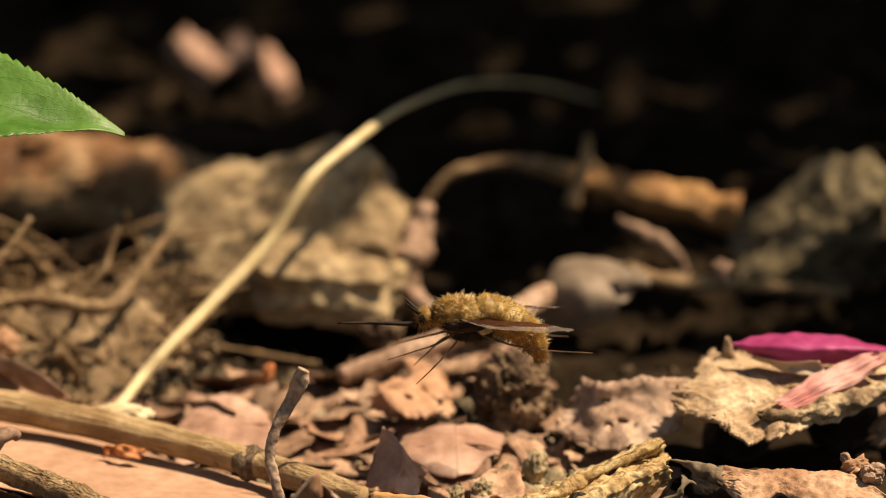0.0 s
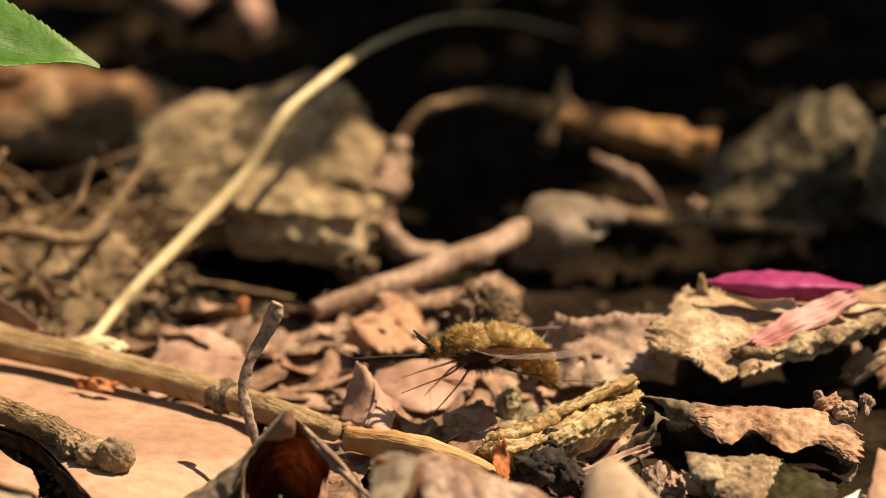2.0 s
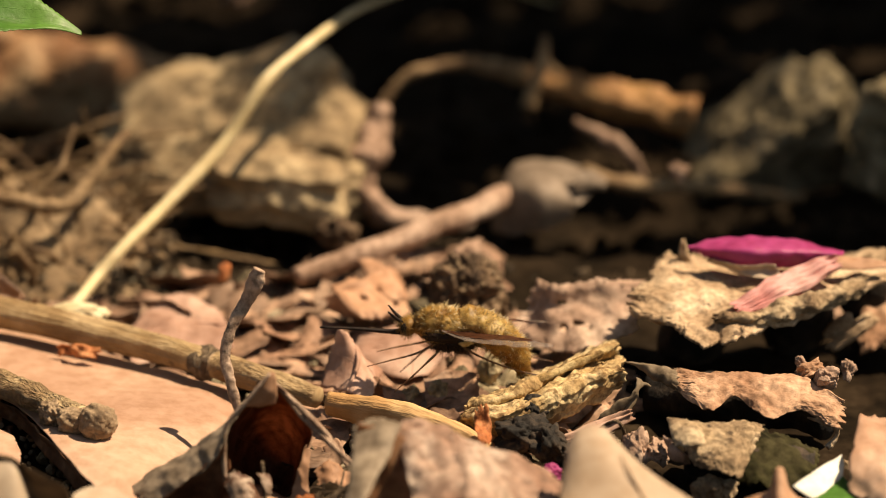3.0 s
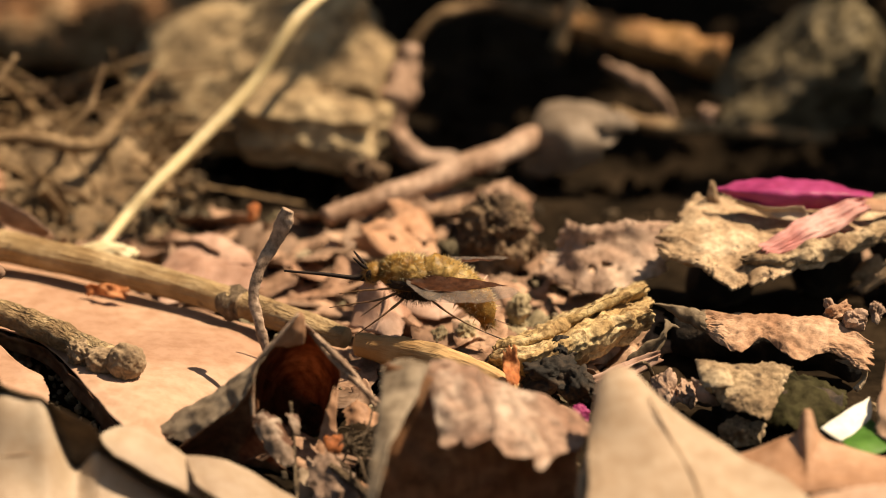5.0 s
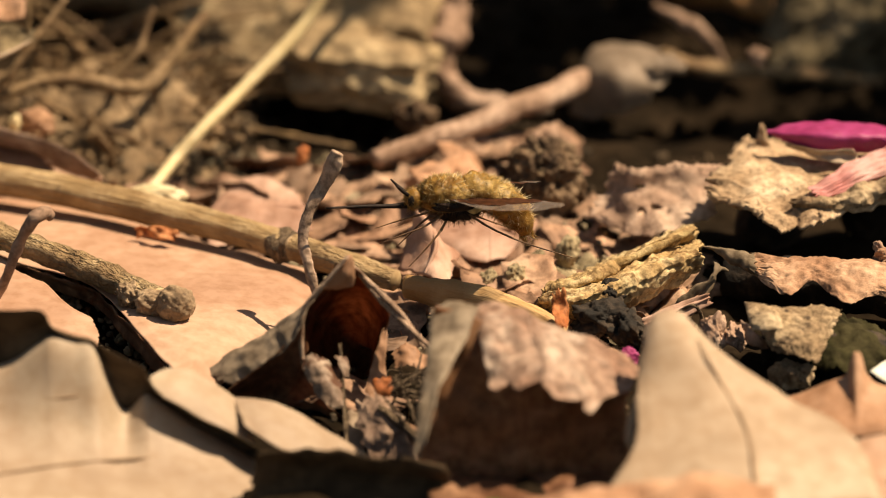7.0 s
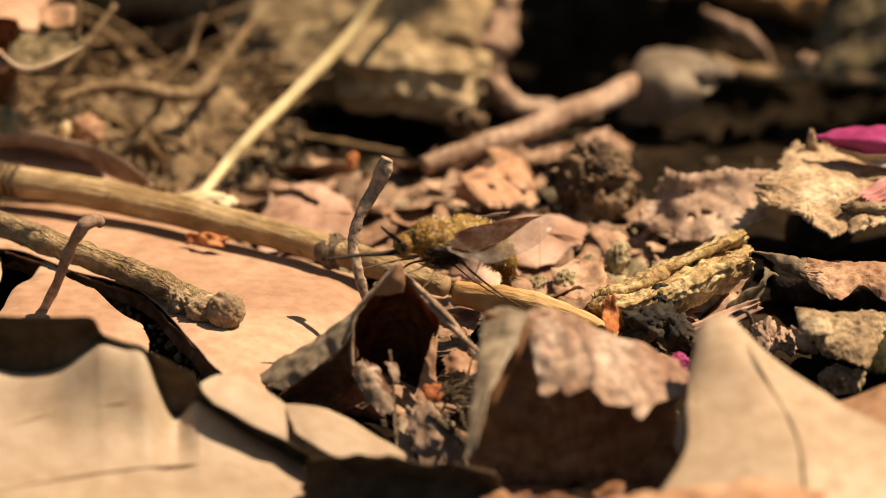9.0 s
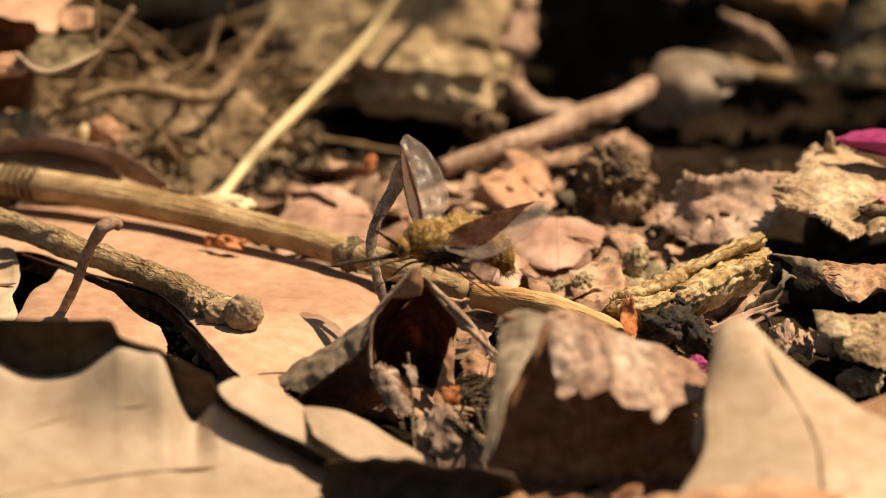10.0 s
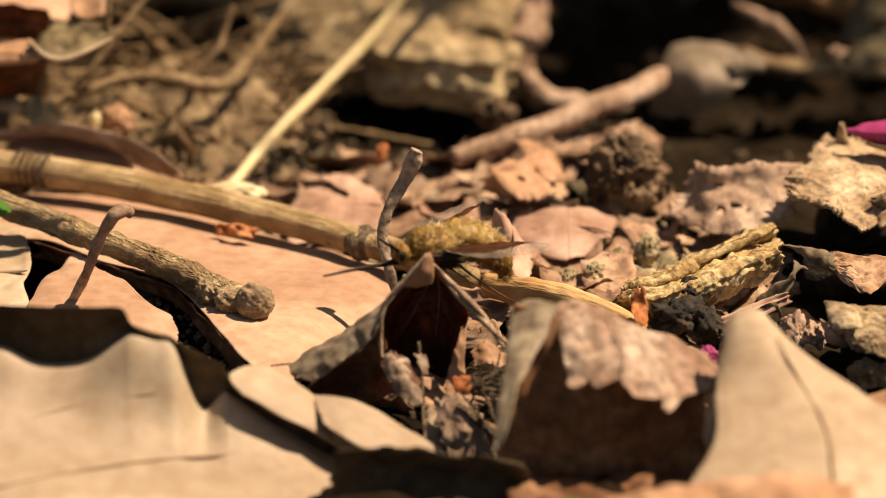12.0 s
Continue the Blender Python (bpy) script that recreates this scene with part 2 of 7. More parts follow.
PINK_PETAL = surface("faded_pink_petal", (0.62, 0.22, 0.22), (0.74, 0.40, 0.38), (0.78, 0.54, 0.50), 160, 1000, 0.5, 0.4, 0.35, (1.0, 0.7, 0.7), veins=12, vary=0.05, speck=0.8)
ORANGE_FLAKE = surface("orange_flake", (0.45, 0.13, 0.04), (0.62, 0.22, 0.08), (0.70, 0.36, 0.18), 250, 1500, 0.7, 0.6, 0.2, vary=0.1)
GRIT = surface("pale_grit", (0.10, 0.085, 0.05), (0.34, 0.28, 0.18), (0.58, 0.46, 0.33), 150, 1500, 0.85, 0.5, vary=0.6, island=True)
PEBBLE = surface("pale_crumb", (0.26, 0.205, 0.12), (0.50, 0.41, 0.26), (0.66, 0.55, 0.36), 250, 1300, 0.85, 0.6, vary=0.3)


# ---- building helpers ----
V = lambda x, y, z: Vector((x, y, z))


def wob(p, f, s=0.0):
    return noise.noise(Vector((p[0] * f + s, p[1] * f - s * 0.7, p[2] * f + 3.1)))


def origin(ob):
    return ob.matrix_basis.translation + (origin(ob.parent) if ob.parent else Vector())


def finish(name, bm, material, parent=None, base=None, smooth=True):
    """Links a bmesh given in centimetres of the whole place as one mesh object, its origin at base (or that of its parent)."""
    at = origin(parent) if parent else (base if base else V(0, 0, 0)) * C
    bmesh.ops.recalc_face_normals(bm, faces=bm.faces)
    for v in bm.verts:
        v.co = v.co * C - at
    me = bpy.data.meshes.new(name)
    bm.to_mesh(me)
    bm.free()
    me.materials.append(material)
    if smooth:
        me.polygons.foreach_set("use_smooth", [True] * len(me.polygons))
    ob = new(name, me)
    if parent:
        ob.parent = parent
    else:
        ob.location = at
    return ob


def part(name, bm, material, parent, label="", smooth=True):
    return tagged(finish(name, bm, material, parent, smooth=smooth), label)


def solo(name, bm, material, base, label, category, group="", kind="", smooth=True):
    return tagged(finish(name, bm, material, None, base, smooth), label, category, group, kind)


def thing(name, base, label, category, group=""):
    ob = new(name)
    ob.empty_display_size = 0.005
    ob.location = base * C
    return tagged(ob, label, category, group)


def spline(pts, t):
    """Catmull-Rom through pts, t from 0 to 1."""
    n = len(pts) - 1
    if n == 0:
        return pts[0]
    k = min(max(int(t * n), 0), n - 1)
    f = t * n - k
    p1, p2 = pts[k], pts[k + 1]
    p0 = pts[k - 1] if k > 0 else p1 * 2 - p2
    p3 = pts[k + 2] if k + 2 <= n else p2 * 2 - p1
    return 0.5 * (p1 * 2 + (p2 - p0) * f + (p0 * 2 - p1 * 5 + p2 * 4 - p3) * (f * f) + (p1 * 3 - p0 - p2 * 3 + p3) * (f * f * f))


def tube(bm, pts, radii, rings=40, seg=14, rough=0.08, freq=6.0, flat=1.0, seed=0.0):
    """A round, uneven rod along a smooth line through pts; radii run along it; flat squashes it."""
    lay = bm.loops.layers.uv.verify()
    rows, rad = [], [float(r) for r in radii]
    up, side = V(0.13, 0.99, 0.07), None
    first = (spline(pts, 0.02) - pts[0]).normalized()
    if abs(first.dot(up)) > 0.9:
        up = V(0.1, 0.2, 0.97)
    for i in range(rings + 1):
        t = i / rings
        p = spline(pts, t)
        d = (spline(pts, min(t + 0.01, 1)) - spline(pts, max(t - 0.01, 0))).normalized()
        side = (d.cross(up) if side is None else side - d * side.dot(d)).normalized()
        over = side.cross(d)
        r = spline(rad, t)
        row = []
        for j in range(seg):
            a = 2 * math.pi * j / seg
            q = side * math.cos(a) + over * (math.sin(a) * flat)
            k = 1 + rough * 2 * wob(p + q * r, freq, seed) + rough * wob(p + q * r, freq * 3.1, seed + 5)
            row.append(bm.verts.new(p + q * (r * k)))
        rows.append(row)
    for i in range(rings):
        for j in range(seg):
            f = bm.faces.new((rows[i][j], rows[i][(j + 1) % seg], rows[i + 1][(j + 1) % seg], rows[i + 1][j]))
            for loop, (u, w) in zip(f.loops, ((i, j), (i, j + 1), (i + 1, j + 1), (i + 1, j))):
                loop[lay].uv = (u / rings, w / seg)
    for row in (rows[0], rows[-1]):
        mid = bm.verts.new(sum((v.co for v in row), V(0, 0, 0)) / seg)
        for j in range(seg):
            bm.faces.new((row[j], row[(j + 1) % seg], mid))


def sheet(bm, net, thick=0.02, nu=36, nv=28, wrinkle=0.0, freq=3.0, rag=0.0, rag_freq=9.0, teeth=0, tooth=0.0, tooth_sides=("t1",), point=None, seed=0.0, holes=(), ridge=None):
    """A leaf, petal or flake as a shell of real thickness over a small net of guide points. rag tears its edges,
    teeth saw them, ridge (height, count across, count along) furrows the face, point narrows the ends (start, end), holes are (s, t, r) left out."""
    lay = bm.loops.layers.uv.verify()

    def at(s, t):
        return spline([spline(row, t) for row in net], s)

    top, bot, keep = [], [], {}
    saw = lambda x: 1 - abs((x * teeth) % 1.0 * 1.3 - 0.3) if teeth else 0.0
    for i in range(nu + 1):
        a, b = [], []
        for j in range(nv + 1):
            s, t = i / nu, j / nv
            if point:
                w = min(1.0, max(0.02, (s / point[0]) ** 0.6 if point[0] and s < point[0] else 1.0))
                w *= min(1.0, max(0.02, ((1 - s) / point[1]) ** 0.7 if point[1] and s > 1 - point[1] else 1.0))
                t = 0.5 + (t - 0.5) * w
            e = lambda x, k: rag * (0.6 * noise.noise(V(x * rag_freq, seed + k, 1.7)) + 0.4 * noise.noise(V(x * rag_freq * 3.7, seed - k, 4.1)))
            s2 = s + e(t, 1) * (1 - s) ** 3 + e(t, 2) * s ** 3
            t2 = t + e(s, 3) * (1 - t) ** 3 + e(s, 4) * t ** 3
            if teeth:
                if "t1" in tooth_sides:
                    t2 += tooth * saw(s) * t ** 4
                if "t0" in tooth_sides:
                    t2 -= tooth * saw(s) * (1 - t) ** 4
                if "s1" in tooth_sides:
                    s2 += tooth * saw(t) * s ** 5
                if "s0" in tooth_sides:
                    s2 -= tooth * saw(t) * (1 - s) ** 5
            p = at(s2, t2)
            n = (at(s2 + 0.01, t2) - at(s2 - 0.01, t2)).cross(at(s2, t2 + 0.01) - at(s2, t2 - 0.01))
            n = n.normalized() if n.length > 1e-9 else V(0, 0, 1)
            p = p + n * (wrinkle * (wob(p, freq, seed) + 0.5 * wob(p, freq * 2.7, seed + 9)))
            if ridge:
                p = p + n * (ridge[0] * (noise.noise(V(s * ridge[1], t * ridge[2], seed)) + 0.5 * noise.noise(V(s * ridge[1] * 2.3, t * ridge[2] * 3.1, seed + 4))))
            edge = min(1.0, 6 * min(s, 1 - s, t, 1 - t) + 0.25)
            a.append(bm.verts.new(p + n * (thick * 0.5 * edge)))
            b.append(bm.verts.new(p - n * (thick * 0.5 * edge)))
            keep[i, j] = not any((s - h[0]) ** 2 + (t - h[1]) ** 2 < h[2] ** 2 for h in holes)
        top.append(a)
        bot.append(b)
    faces = {(i, j): keep[i, j] and keep[i + 1, j] and keep[i, j + 1] and keep[i + 1, j + 1] for i in range(nu) for j in range(nv)}
    for (i, j), solid in faces.items():
        if not solid:
            continue
        corners = ((i, j), (i + 1, j), (i + 1, j + 1), (i, j + 1))
        for g, order in ((top, corners), (bot, corners[::-1])):
            f = bm.faces.new([g[x][y] for x, y in order])
            for loop, (x, y) in zip(f.loops, order):
                loop[lay].uv = (x / nu, y / nv)
        for (di, dj), (p, q) in (((-1, 0), (corners[3], corners[0])), ((1, 0), (corners[1], corners[2])), ((0, -1), (corners[0], corners[1])), ((0, 1), (corners[2], corners[3]))):
            if not faces.get((i + di, j + dj)):
                f = bm.faces.new((top[q[0]][q[1]], top[p[0]][p[1]], bot[p[0]][p[1]], bot[q[0]][q[1]]))
                for loop, (x, y) in zip(f.loops, (q, p, p, q)):
                    loop[lay].uv = (x / nu, y / nv)


def lump(bm, centre, size, detail=3, rough=0.25, freq=1.2, seed=0.0, turn=(0, 0, 0), square=0.0, flat_below=None, wedge=0.0):
    """A stone, clod or knob: a ball pushed about by noise, more box-like with square, its underside cut off at flat_below, its top rising along x with wedge."""
    m = Euler([radians(a) for a in turn]).to_matrix()
    made = bmesh.ops.create_icosphere(bm, subdivisions=detail, radius=1.0)["verts"]
    for v in made:
        d = v.co.normalized()
        if square:
            k = max(abs(d.x), abs(d.y), abs(d.z))
            d = d.lerp(d / k, square)
        r = 1 + rough * (wob(v.co, freq, seed) + 0.5 * wob(v.co, freq * 2.3, seed + 7) + 0.25 * wob(v.co, freq * 5, seed + 13))
        high = 1 + wedge * d.x if d.z > 0 else 1
        v.co = centre + m @ V(d.x * size[0] * r, d.y * size[1] * r, d.z * size[2] * r * high)
        if flat_below is not None and v.co.z < flat_below:
            v.co.z = flat_below + 0.15 * (v.co.z - flat_below)


def ease(a, b, x):
    t = min(1.0, max(0.0, (x - a) / (b - a)))
    return t * t * (3 - 2 * t)


def ground_height(x, y):
    near = ease(60, 20, math.hypot(x, y - 3))
    z = 7.0 * ease(8, 34, y) - 0.06
    z += near * (0.16 * wob((x, y, 0), 0.5) + 0.10 * wob((x, y, 0), 1.7, 4) + 0.04 * wob((x, y, 0), 5.0, 8))
    bump = lambda cx, cy, rx, ry: math.exp(-((x - cx) / rx) ** 2 - ((y - cy) / ry) ** 2)
    z += 0.28 * bump(-3.0, 1.7, 1.4, 0.7) + 0.3 * bump(-2.4, 2.8, 0.6, 0.5) - 0.45 * bump(1.6, 3.4, 1.5, 1.0) - 0.08 * bump(-0.9, 2.3, 1.0, 0.5) - 0.35 * bump(-3.6, 3.9, 1.2, 0.8) - 0.25 * bump(-0.6, -4.0, 0.5, 0.5)
    return z - 0.12 * near


# ---- ground ----
def ground():
    fine_x = [i * 0.09 for i in range(-100, 101)]
    fine_y = [-9 + i * 0.1 for i in range(240)]
    grow = [1, 2.5, 5, 9, 15, 25, 45, 90, 200, 500, 1500, 4000]
    xs = [fine_x[0] - g for g in grow[::-1]] + fine_x + [fine_x[-1] + g for g in grow]
    ys = [fine_y[0] - g for g in grow[::-1]] + fine_y + [fine_y[-1] + g for g in grow]
    bm = bmesh.new()
    rows = [[bm.verts.new((x, y, ground_height(x, y))) for x in xs] for y in ys]
    for a, b in zip(rows, rows[1:]):
        for i in range(len(xs) - 1):
            bm.faces.new((a[i], a[i + 1], b[i + 1], b[i]))
    solo("ground", bm, SOIL, V(0, 0, 0), "dark crumbly woodland soil rising to a low bank", "ground", kind="structure")


ground()


# ---- background: stones, roots, logs ----
def stones():
    bm = bmesh.new()
    lump(bm, V(-1.34, 3, 0.366), (1.0, 0.72, 0.42), 6, 0.2, 1.7, 2.0, (34, -10, 0), 0.5, 0.0, 0.75)
    lump(bm, V(-0.932, 2.3, 0.313), (0.60, 0.45, 0.27), 6, 0.2, 1.6, 6.0, (14, 4, -4), 0.4)
    solo("stone", bm, STONE, V(-1.24, 2.7, -0.282), "pitted tan stone overhanging dark litter", "stone")
    bm = bmesh.new()
    lump(bm, V(2.95, 4.4, -0.28), (0.74, 0.5, 0.56), 6, 0.2, 2.2, 9.0, (22, -12, 0), 0.6, None, 0.8)
    solo("mossy_stone", bm, MOSSY, V(3.03, 4.2, -0.606), "mossy olive stone with pale lichen crust", "stone")
    bm = bmesh.new()
    lump(bm, V(4.02, 3.4, 0.227), (0.5, 0.45, 0.45), 5, 0.28, 1.8, 15.0, (0, 10, 20), 0.4)
    solo("mossy_stone", bm, MOSSY, V(4.01, 3.6, -0.355), "small mossy stone beside the larger one", "stone")


def logs():
    log = thing("fallen_branch", V(-3.63, 5.1, -0.057), "brown fallen branch lying in half shade", "branch")
    bm = bmesh.new()
    tube(bm, [V(-5.6, 5.4, 0.165), V(-4.18, 5.2, 0.207), V(-3.07, 5.1, 0.219), V(-2.24, 5.1, 0.113), V(-1.45, 5, -0.049)], [0.42, 0.43, 0.43, 0.38, 0.2], 80, 28, 0.14, 3.0)
    part("bark", bm, LOG, log)
    for i, (p, r) in enumerate(((V(-3.32, 4.95, 0.616), 0.11), (V(-2.68, 4.95, 0.496), 0.08))):
        bm = bmesh.new()
        lump(bm, p, (r * 1.6, r, r), 3, 0.4, 2.0, i * 4.0)
        part("knob", bm, LOG, log, "worn pale knob")
    root = thing("broken_branch", V(1.65, 4, -0.062), "broken branch of orange wood with a thin bent end", "branch")
    bm = bmesh.new()
    tube(bm, [V(0.974, 4.2, 0.527), V(1.24, 4.15, 0.457), V(1.69, 4.1, 0.369), V(2.3, 4, 0.241)], [0.10, 0.12, 0.14, 0.16], 60, 24, 0.2, 5.0)
    part("trunk", bm, ORANGE_WOOD, root)
    bm = bmesh.new()
    tube(bm, [V(-0.189, 4, 0.354), V(-0.085, 4.05, 0.489), V(0.117, 4.1, 0.614), V(0.432, 4.2, 0.64), V(0.748, 4.2, 0.612), V(1.02, 4.2, 0.517)], [0.035, 0.04, 0.045, 0.055, 0.085, 0.1], 50, 14, 0.2, 5.0)
    part("bent_end", bm, ROOTLET, root)
    bm = bmesh.new()
    tube(bm, [V(1.12, 4, 0.925), V(1.1, 3.9, 0.769), V(1.02, 3.85, 0.551), V(0.979, 3.8, 0.389)], [0.03, 0.05, 0.05, 0.06], 24, 10, 0.2, 8.0)
    tube(bm, [V(1.1, 3.9, 0.769), V(1.21, 3.95, 0.637)], [0.04, 0.03], 8, 8, 0.2, 8.0)
    part("side_twig", bm, ROOTLET, root)


def roots():
    bm = bmesh.new()
    tube(bm, [V(-0.2, 2.7, 0.765), V(-0.208, 2.6, 0.624), V(-0.26, 2.5, 0.497), V(-0.32, 2.4, 0.361), V(-0.32, 2.35, 0.182), V(-0.169, 2.3, 0.039), V(0.156, 2.4, -0.078), V(0.505, 2.5, -0.144)], [0.08, 0.11, 0.12, 0.13, 0.12, 0.09, 0.07, 0.05], 80, 20, 0.32, 5.0)
    solo("root", bm, ROOT, V(-0.193, 2.7, -0.152), "knobbly pinkish root rising from the soil", "root")
    bm = bmesh.new()
    tube(bm, [V(-0.807, 0.75, 0.056), V(-0.351, 0.95, 0.167), V(0.067, 1.2, 0.235), V(0.406, 1.5, 0.275), V(0.776, 2, 0.268)], [0.07, 0.085, 0.085, 0.09, 0.09], 50, 16, 0.12, 4.0)
    solo("root", bm, ROOT, V(-0.356, 1.4, -0.08), "smooth pinkish root lying across the litter", "root")
    bm = bmesh.new()
    tube(bm, [V(1.37, 2.2, 0.408), V(1.547, 2.3, 0.283), V(1.747, 2.4, 0.213), V(2.105, 2.6, 0.136), V(2.563, 2.9, -0.003), V(3.109, 3.1, -0.128)], [0.05, 0.06, 0.07, 0.06, 0.05, 0.04], 50, 12, 0.15, 4.0)
    solo("root", bm, ROOTLET, V(1.73, 2.6, 0.029), "thin brown root running into the shade", "root")
    bm = bmesh.new()
    tube(bm, [V(1.33, 3.4, 0.413), V(1.53, 3.3, 0.329), V(1.68, 3.2, 0.269), V(1.79, 3.2, 0.153), V(1.86, 3.2, 0.013)], [0.03, 0.06, 0.06, 0.045, 0.04], 30, 10, 0.25, 8.0)
    solo("twig", bm, ROOT, V(1.62, 3.2, 0.013), "short pale twig under the broken branch", "twig")
    bm = bmesh.new()
    tube(bm, [V(-3.831, 1, 0.355), V(-3.674, 1.05, 0.417), V(-3.501, 1.1, 0.463), V(-3.285, 1.15, 0.53), V(-2.983, 1.2, 0.523), V(-2.564, 1.2, 0.461), V(-2.377, 1.4, 0.559), V(-2.196, 1.7, 0.744), V(-2.078, 1.9, 0.823)], [0.045, 0.045, 0.04, 0.045, 0.05, 0.055, 0.045, 0.045, 0.03], 80, 12, 0.15, 5.0)
    tube(bm, [V(-2.782, 1.3, 0.44), V(-2.711, 1.35, 0.548), V(-2.577, 1.4, 0.673), V(-2.522, 1.5, 0.796), V(-2.465, 1.6, 0.963)], [0.03, 0.03, 0.028, 0.025, 0.015], 40, 8, 0.2, 5.0)
    tube(bm, [V(-3.625, 1, 0.496), V(-3.465, 1, 0.673), V(-3.3, 1.1, 0.894), V(-3.192, 1.2, 1.002), V(-3.088, 1.3, 1.137)], [0.03, 0.03, 0.032, 0.03, 0.025], 40, 8, 0.2, 5.0)
    solo("root", bm, ROOTLET, V(-2.92, 1.85, 0.192), "brown root arching over the soil", "root")
    rng = random.Random(11)
    for i in range(44):
        bm = bmesh.new()
        u = rng.uniform(-4.4, -2.1)
        y = rng.uniform(2.0, 3.4)
        z = rng.uniform(0.0, 0.2)
        pts = [V(u, y, z - 0.15)]
        d = V(rng.uniform(-0.1, 0.16), rng.uniform(-0.1, 0.1), rng.uniform(0.12, 0.22))
        for k in range(5):
            d = d + V(rng.uniform(-0.2, 0.2), rng.uniform(-0.06, 0.06), rng.uniform(-0.12, 0.04))
            pts.append(pts[-1] + d)
        r = rng.uniform(0.012, 0.034)
        tube(bm, pts, [r, r, r * 0.8, r * 0.5], 30, 7, 0.5, 7.0)
        solo("rootlet", bm, ROOTLET, pts[0], "fine brown rootlet standing out of the soil", "root", "fine rootlets in the soil")


def soil_mound():
    """The lumpy crust of dry soil and matted fibres left of the stone."""
    bm = bmesh.new()
    xs, ys = [-6.2 + i * 0.045 for i in range(106)], [0.35 + j * 0.045 for j in range(62)]
    grid = []
    for y in ys:
        row = []
        for x in xs:
            k = ease(-1.5, -2.3, x + 0.25 * wob((x, y, 0), 1.3)) * ease(0.4, 0.8, y) * ease(3.1, 2.5, y)
            h = 0.10 + 0.16 * wob((x, y, 0), 2.4, 3) + 0.16 * abs(wob((x, y * 0.8, 0), 4.2, 7)) + 0.08 * wob((x, y, 0), 9.0, 11) + 0.04 * wob((x, y, 0), 19.0, 2)
            row.append(bm.verts.new((x, y, ground_height(x, y) - 0.12 + k * (0.12 + h))))
        grid.append(row)
    for a, b in zip(grid, grid[1:]):
        for i in range(len(xs) - 1):
            bm.faces.new((a[i], a[i + 1], b[i + 1], b[i]))
    solo("soil_mound", bm, MOUND, V(-3.4, 1.6, 0), "dry tan-brown soil crust matted with fibres", "soil", kind="structure")


def mound_fibres():
    rng = random.Random(31)
    for i in range(90):
        x, y = rng.uniform(-4.6, -1.9), rng.uniform(0.7, 2.3)
        p = V(x, y, ground_height(x, y) + 0.05)
        pts = [p]
        d = V(rng.uniform(-0.06, 0.06), rng.uniform(-0.08, 0.04), rng.uniform(0.05, 0.12))
        for k in range(4):
            d = d + V(rng.uniform(-0.07, 0.07), rng.uniform(-0.05, 0.03), rng.uniform(-0.05, 0.03))
            pts.append(pts[-1] + d)
        r = rng.uniform(0.012, 0.03)
        bm = bmesh.new()
        tube(bm, pts, [r, r * 1.1, r * 0.8, r * 0.5], 14, 7, 0.5, 8.0)
        solo("rootlet", bm, ROOTLET, p, "short crumbly rootlet in the soil", "root", "fine rootlets in the soil")


def curl_shell():
    t = thing("dead_leaf", V(1.06, 2.3, -0.052), "grey curled dead leaf domed over a root", "leaf")
    bm = bmesh.new()
    net = [[V(0.663, 2.1, -0.052), V(0.776, 1.9, -0.015), V(0.966, 1.8, 0.037), V(1.22, 1.9, 0.084)],
           [V(0.715, 2.2, 0.277), V(0.858, 1.9, 0.378), V(1.09, 1.8, 0.366), V(1.35, 1.9, 0.243)],
           [V(0.871, 2.5, 0.346), V(1.06, 2.3, 0.426), V(1.3, 2.3, 0.394), V(1.49, 2.3, 0.244)],
           [V(0.993, 3, 0.172), V(1.17, 3, 0.196), V(1.39, 3, 0.172), V(1.57, 3, 0.034)]]
    sheet(bm, net, 0.03, 44, 44, 0.05, 2.0, 0.07, 7.0, seed=3)
    part("blade", bm, DOME_LEAF, t)
    bm = bmesh.new()
    net = [[V(1.262, 1.95, 0.464), V(1.405, 2, 0.474), V(1.526, 2.1, 0.359)], [V(1.287, 1.9, 0.408), V(1.417, 1.95, 0.391), V(1.533, 2.05, 0.321)], [V(1.27, 1.9, 0.327), V(1.4, 1.95, 0.319), V(1.507, 2.05, 0.285)]]
    sheet(bm, net, 0.03, 18, 18, 0.04, 4.0, 0.08, 6.0, seed=8)
    part("curled_edge", bm, DOME_LEAF, t)


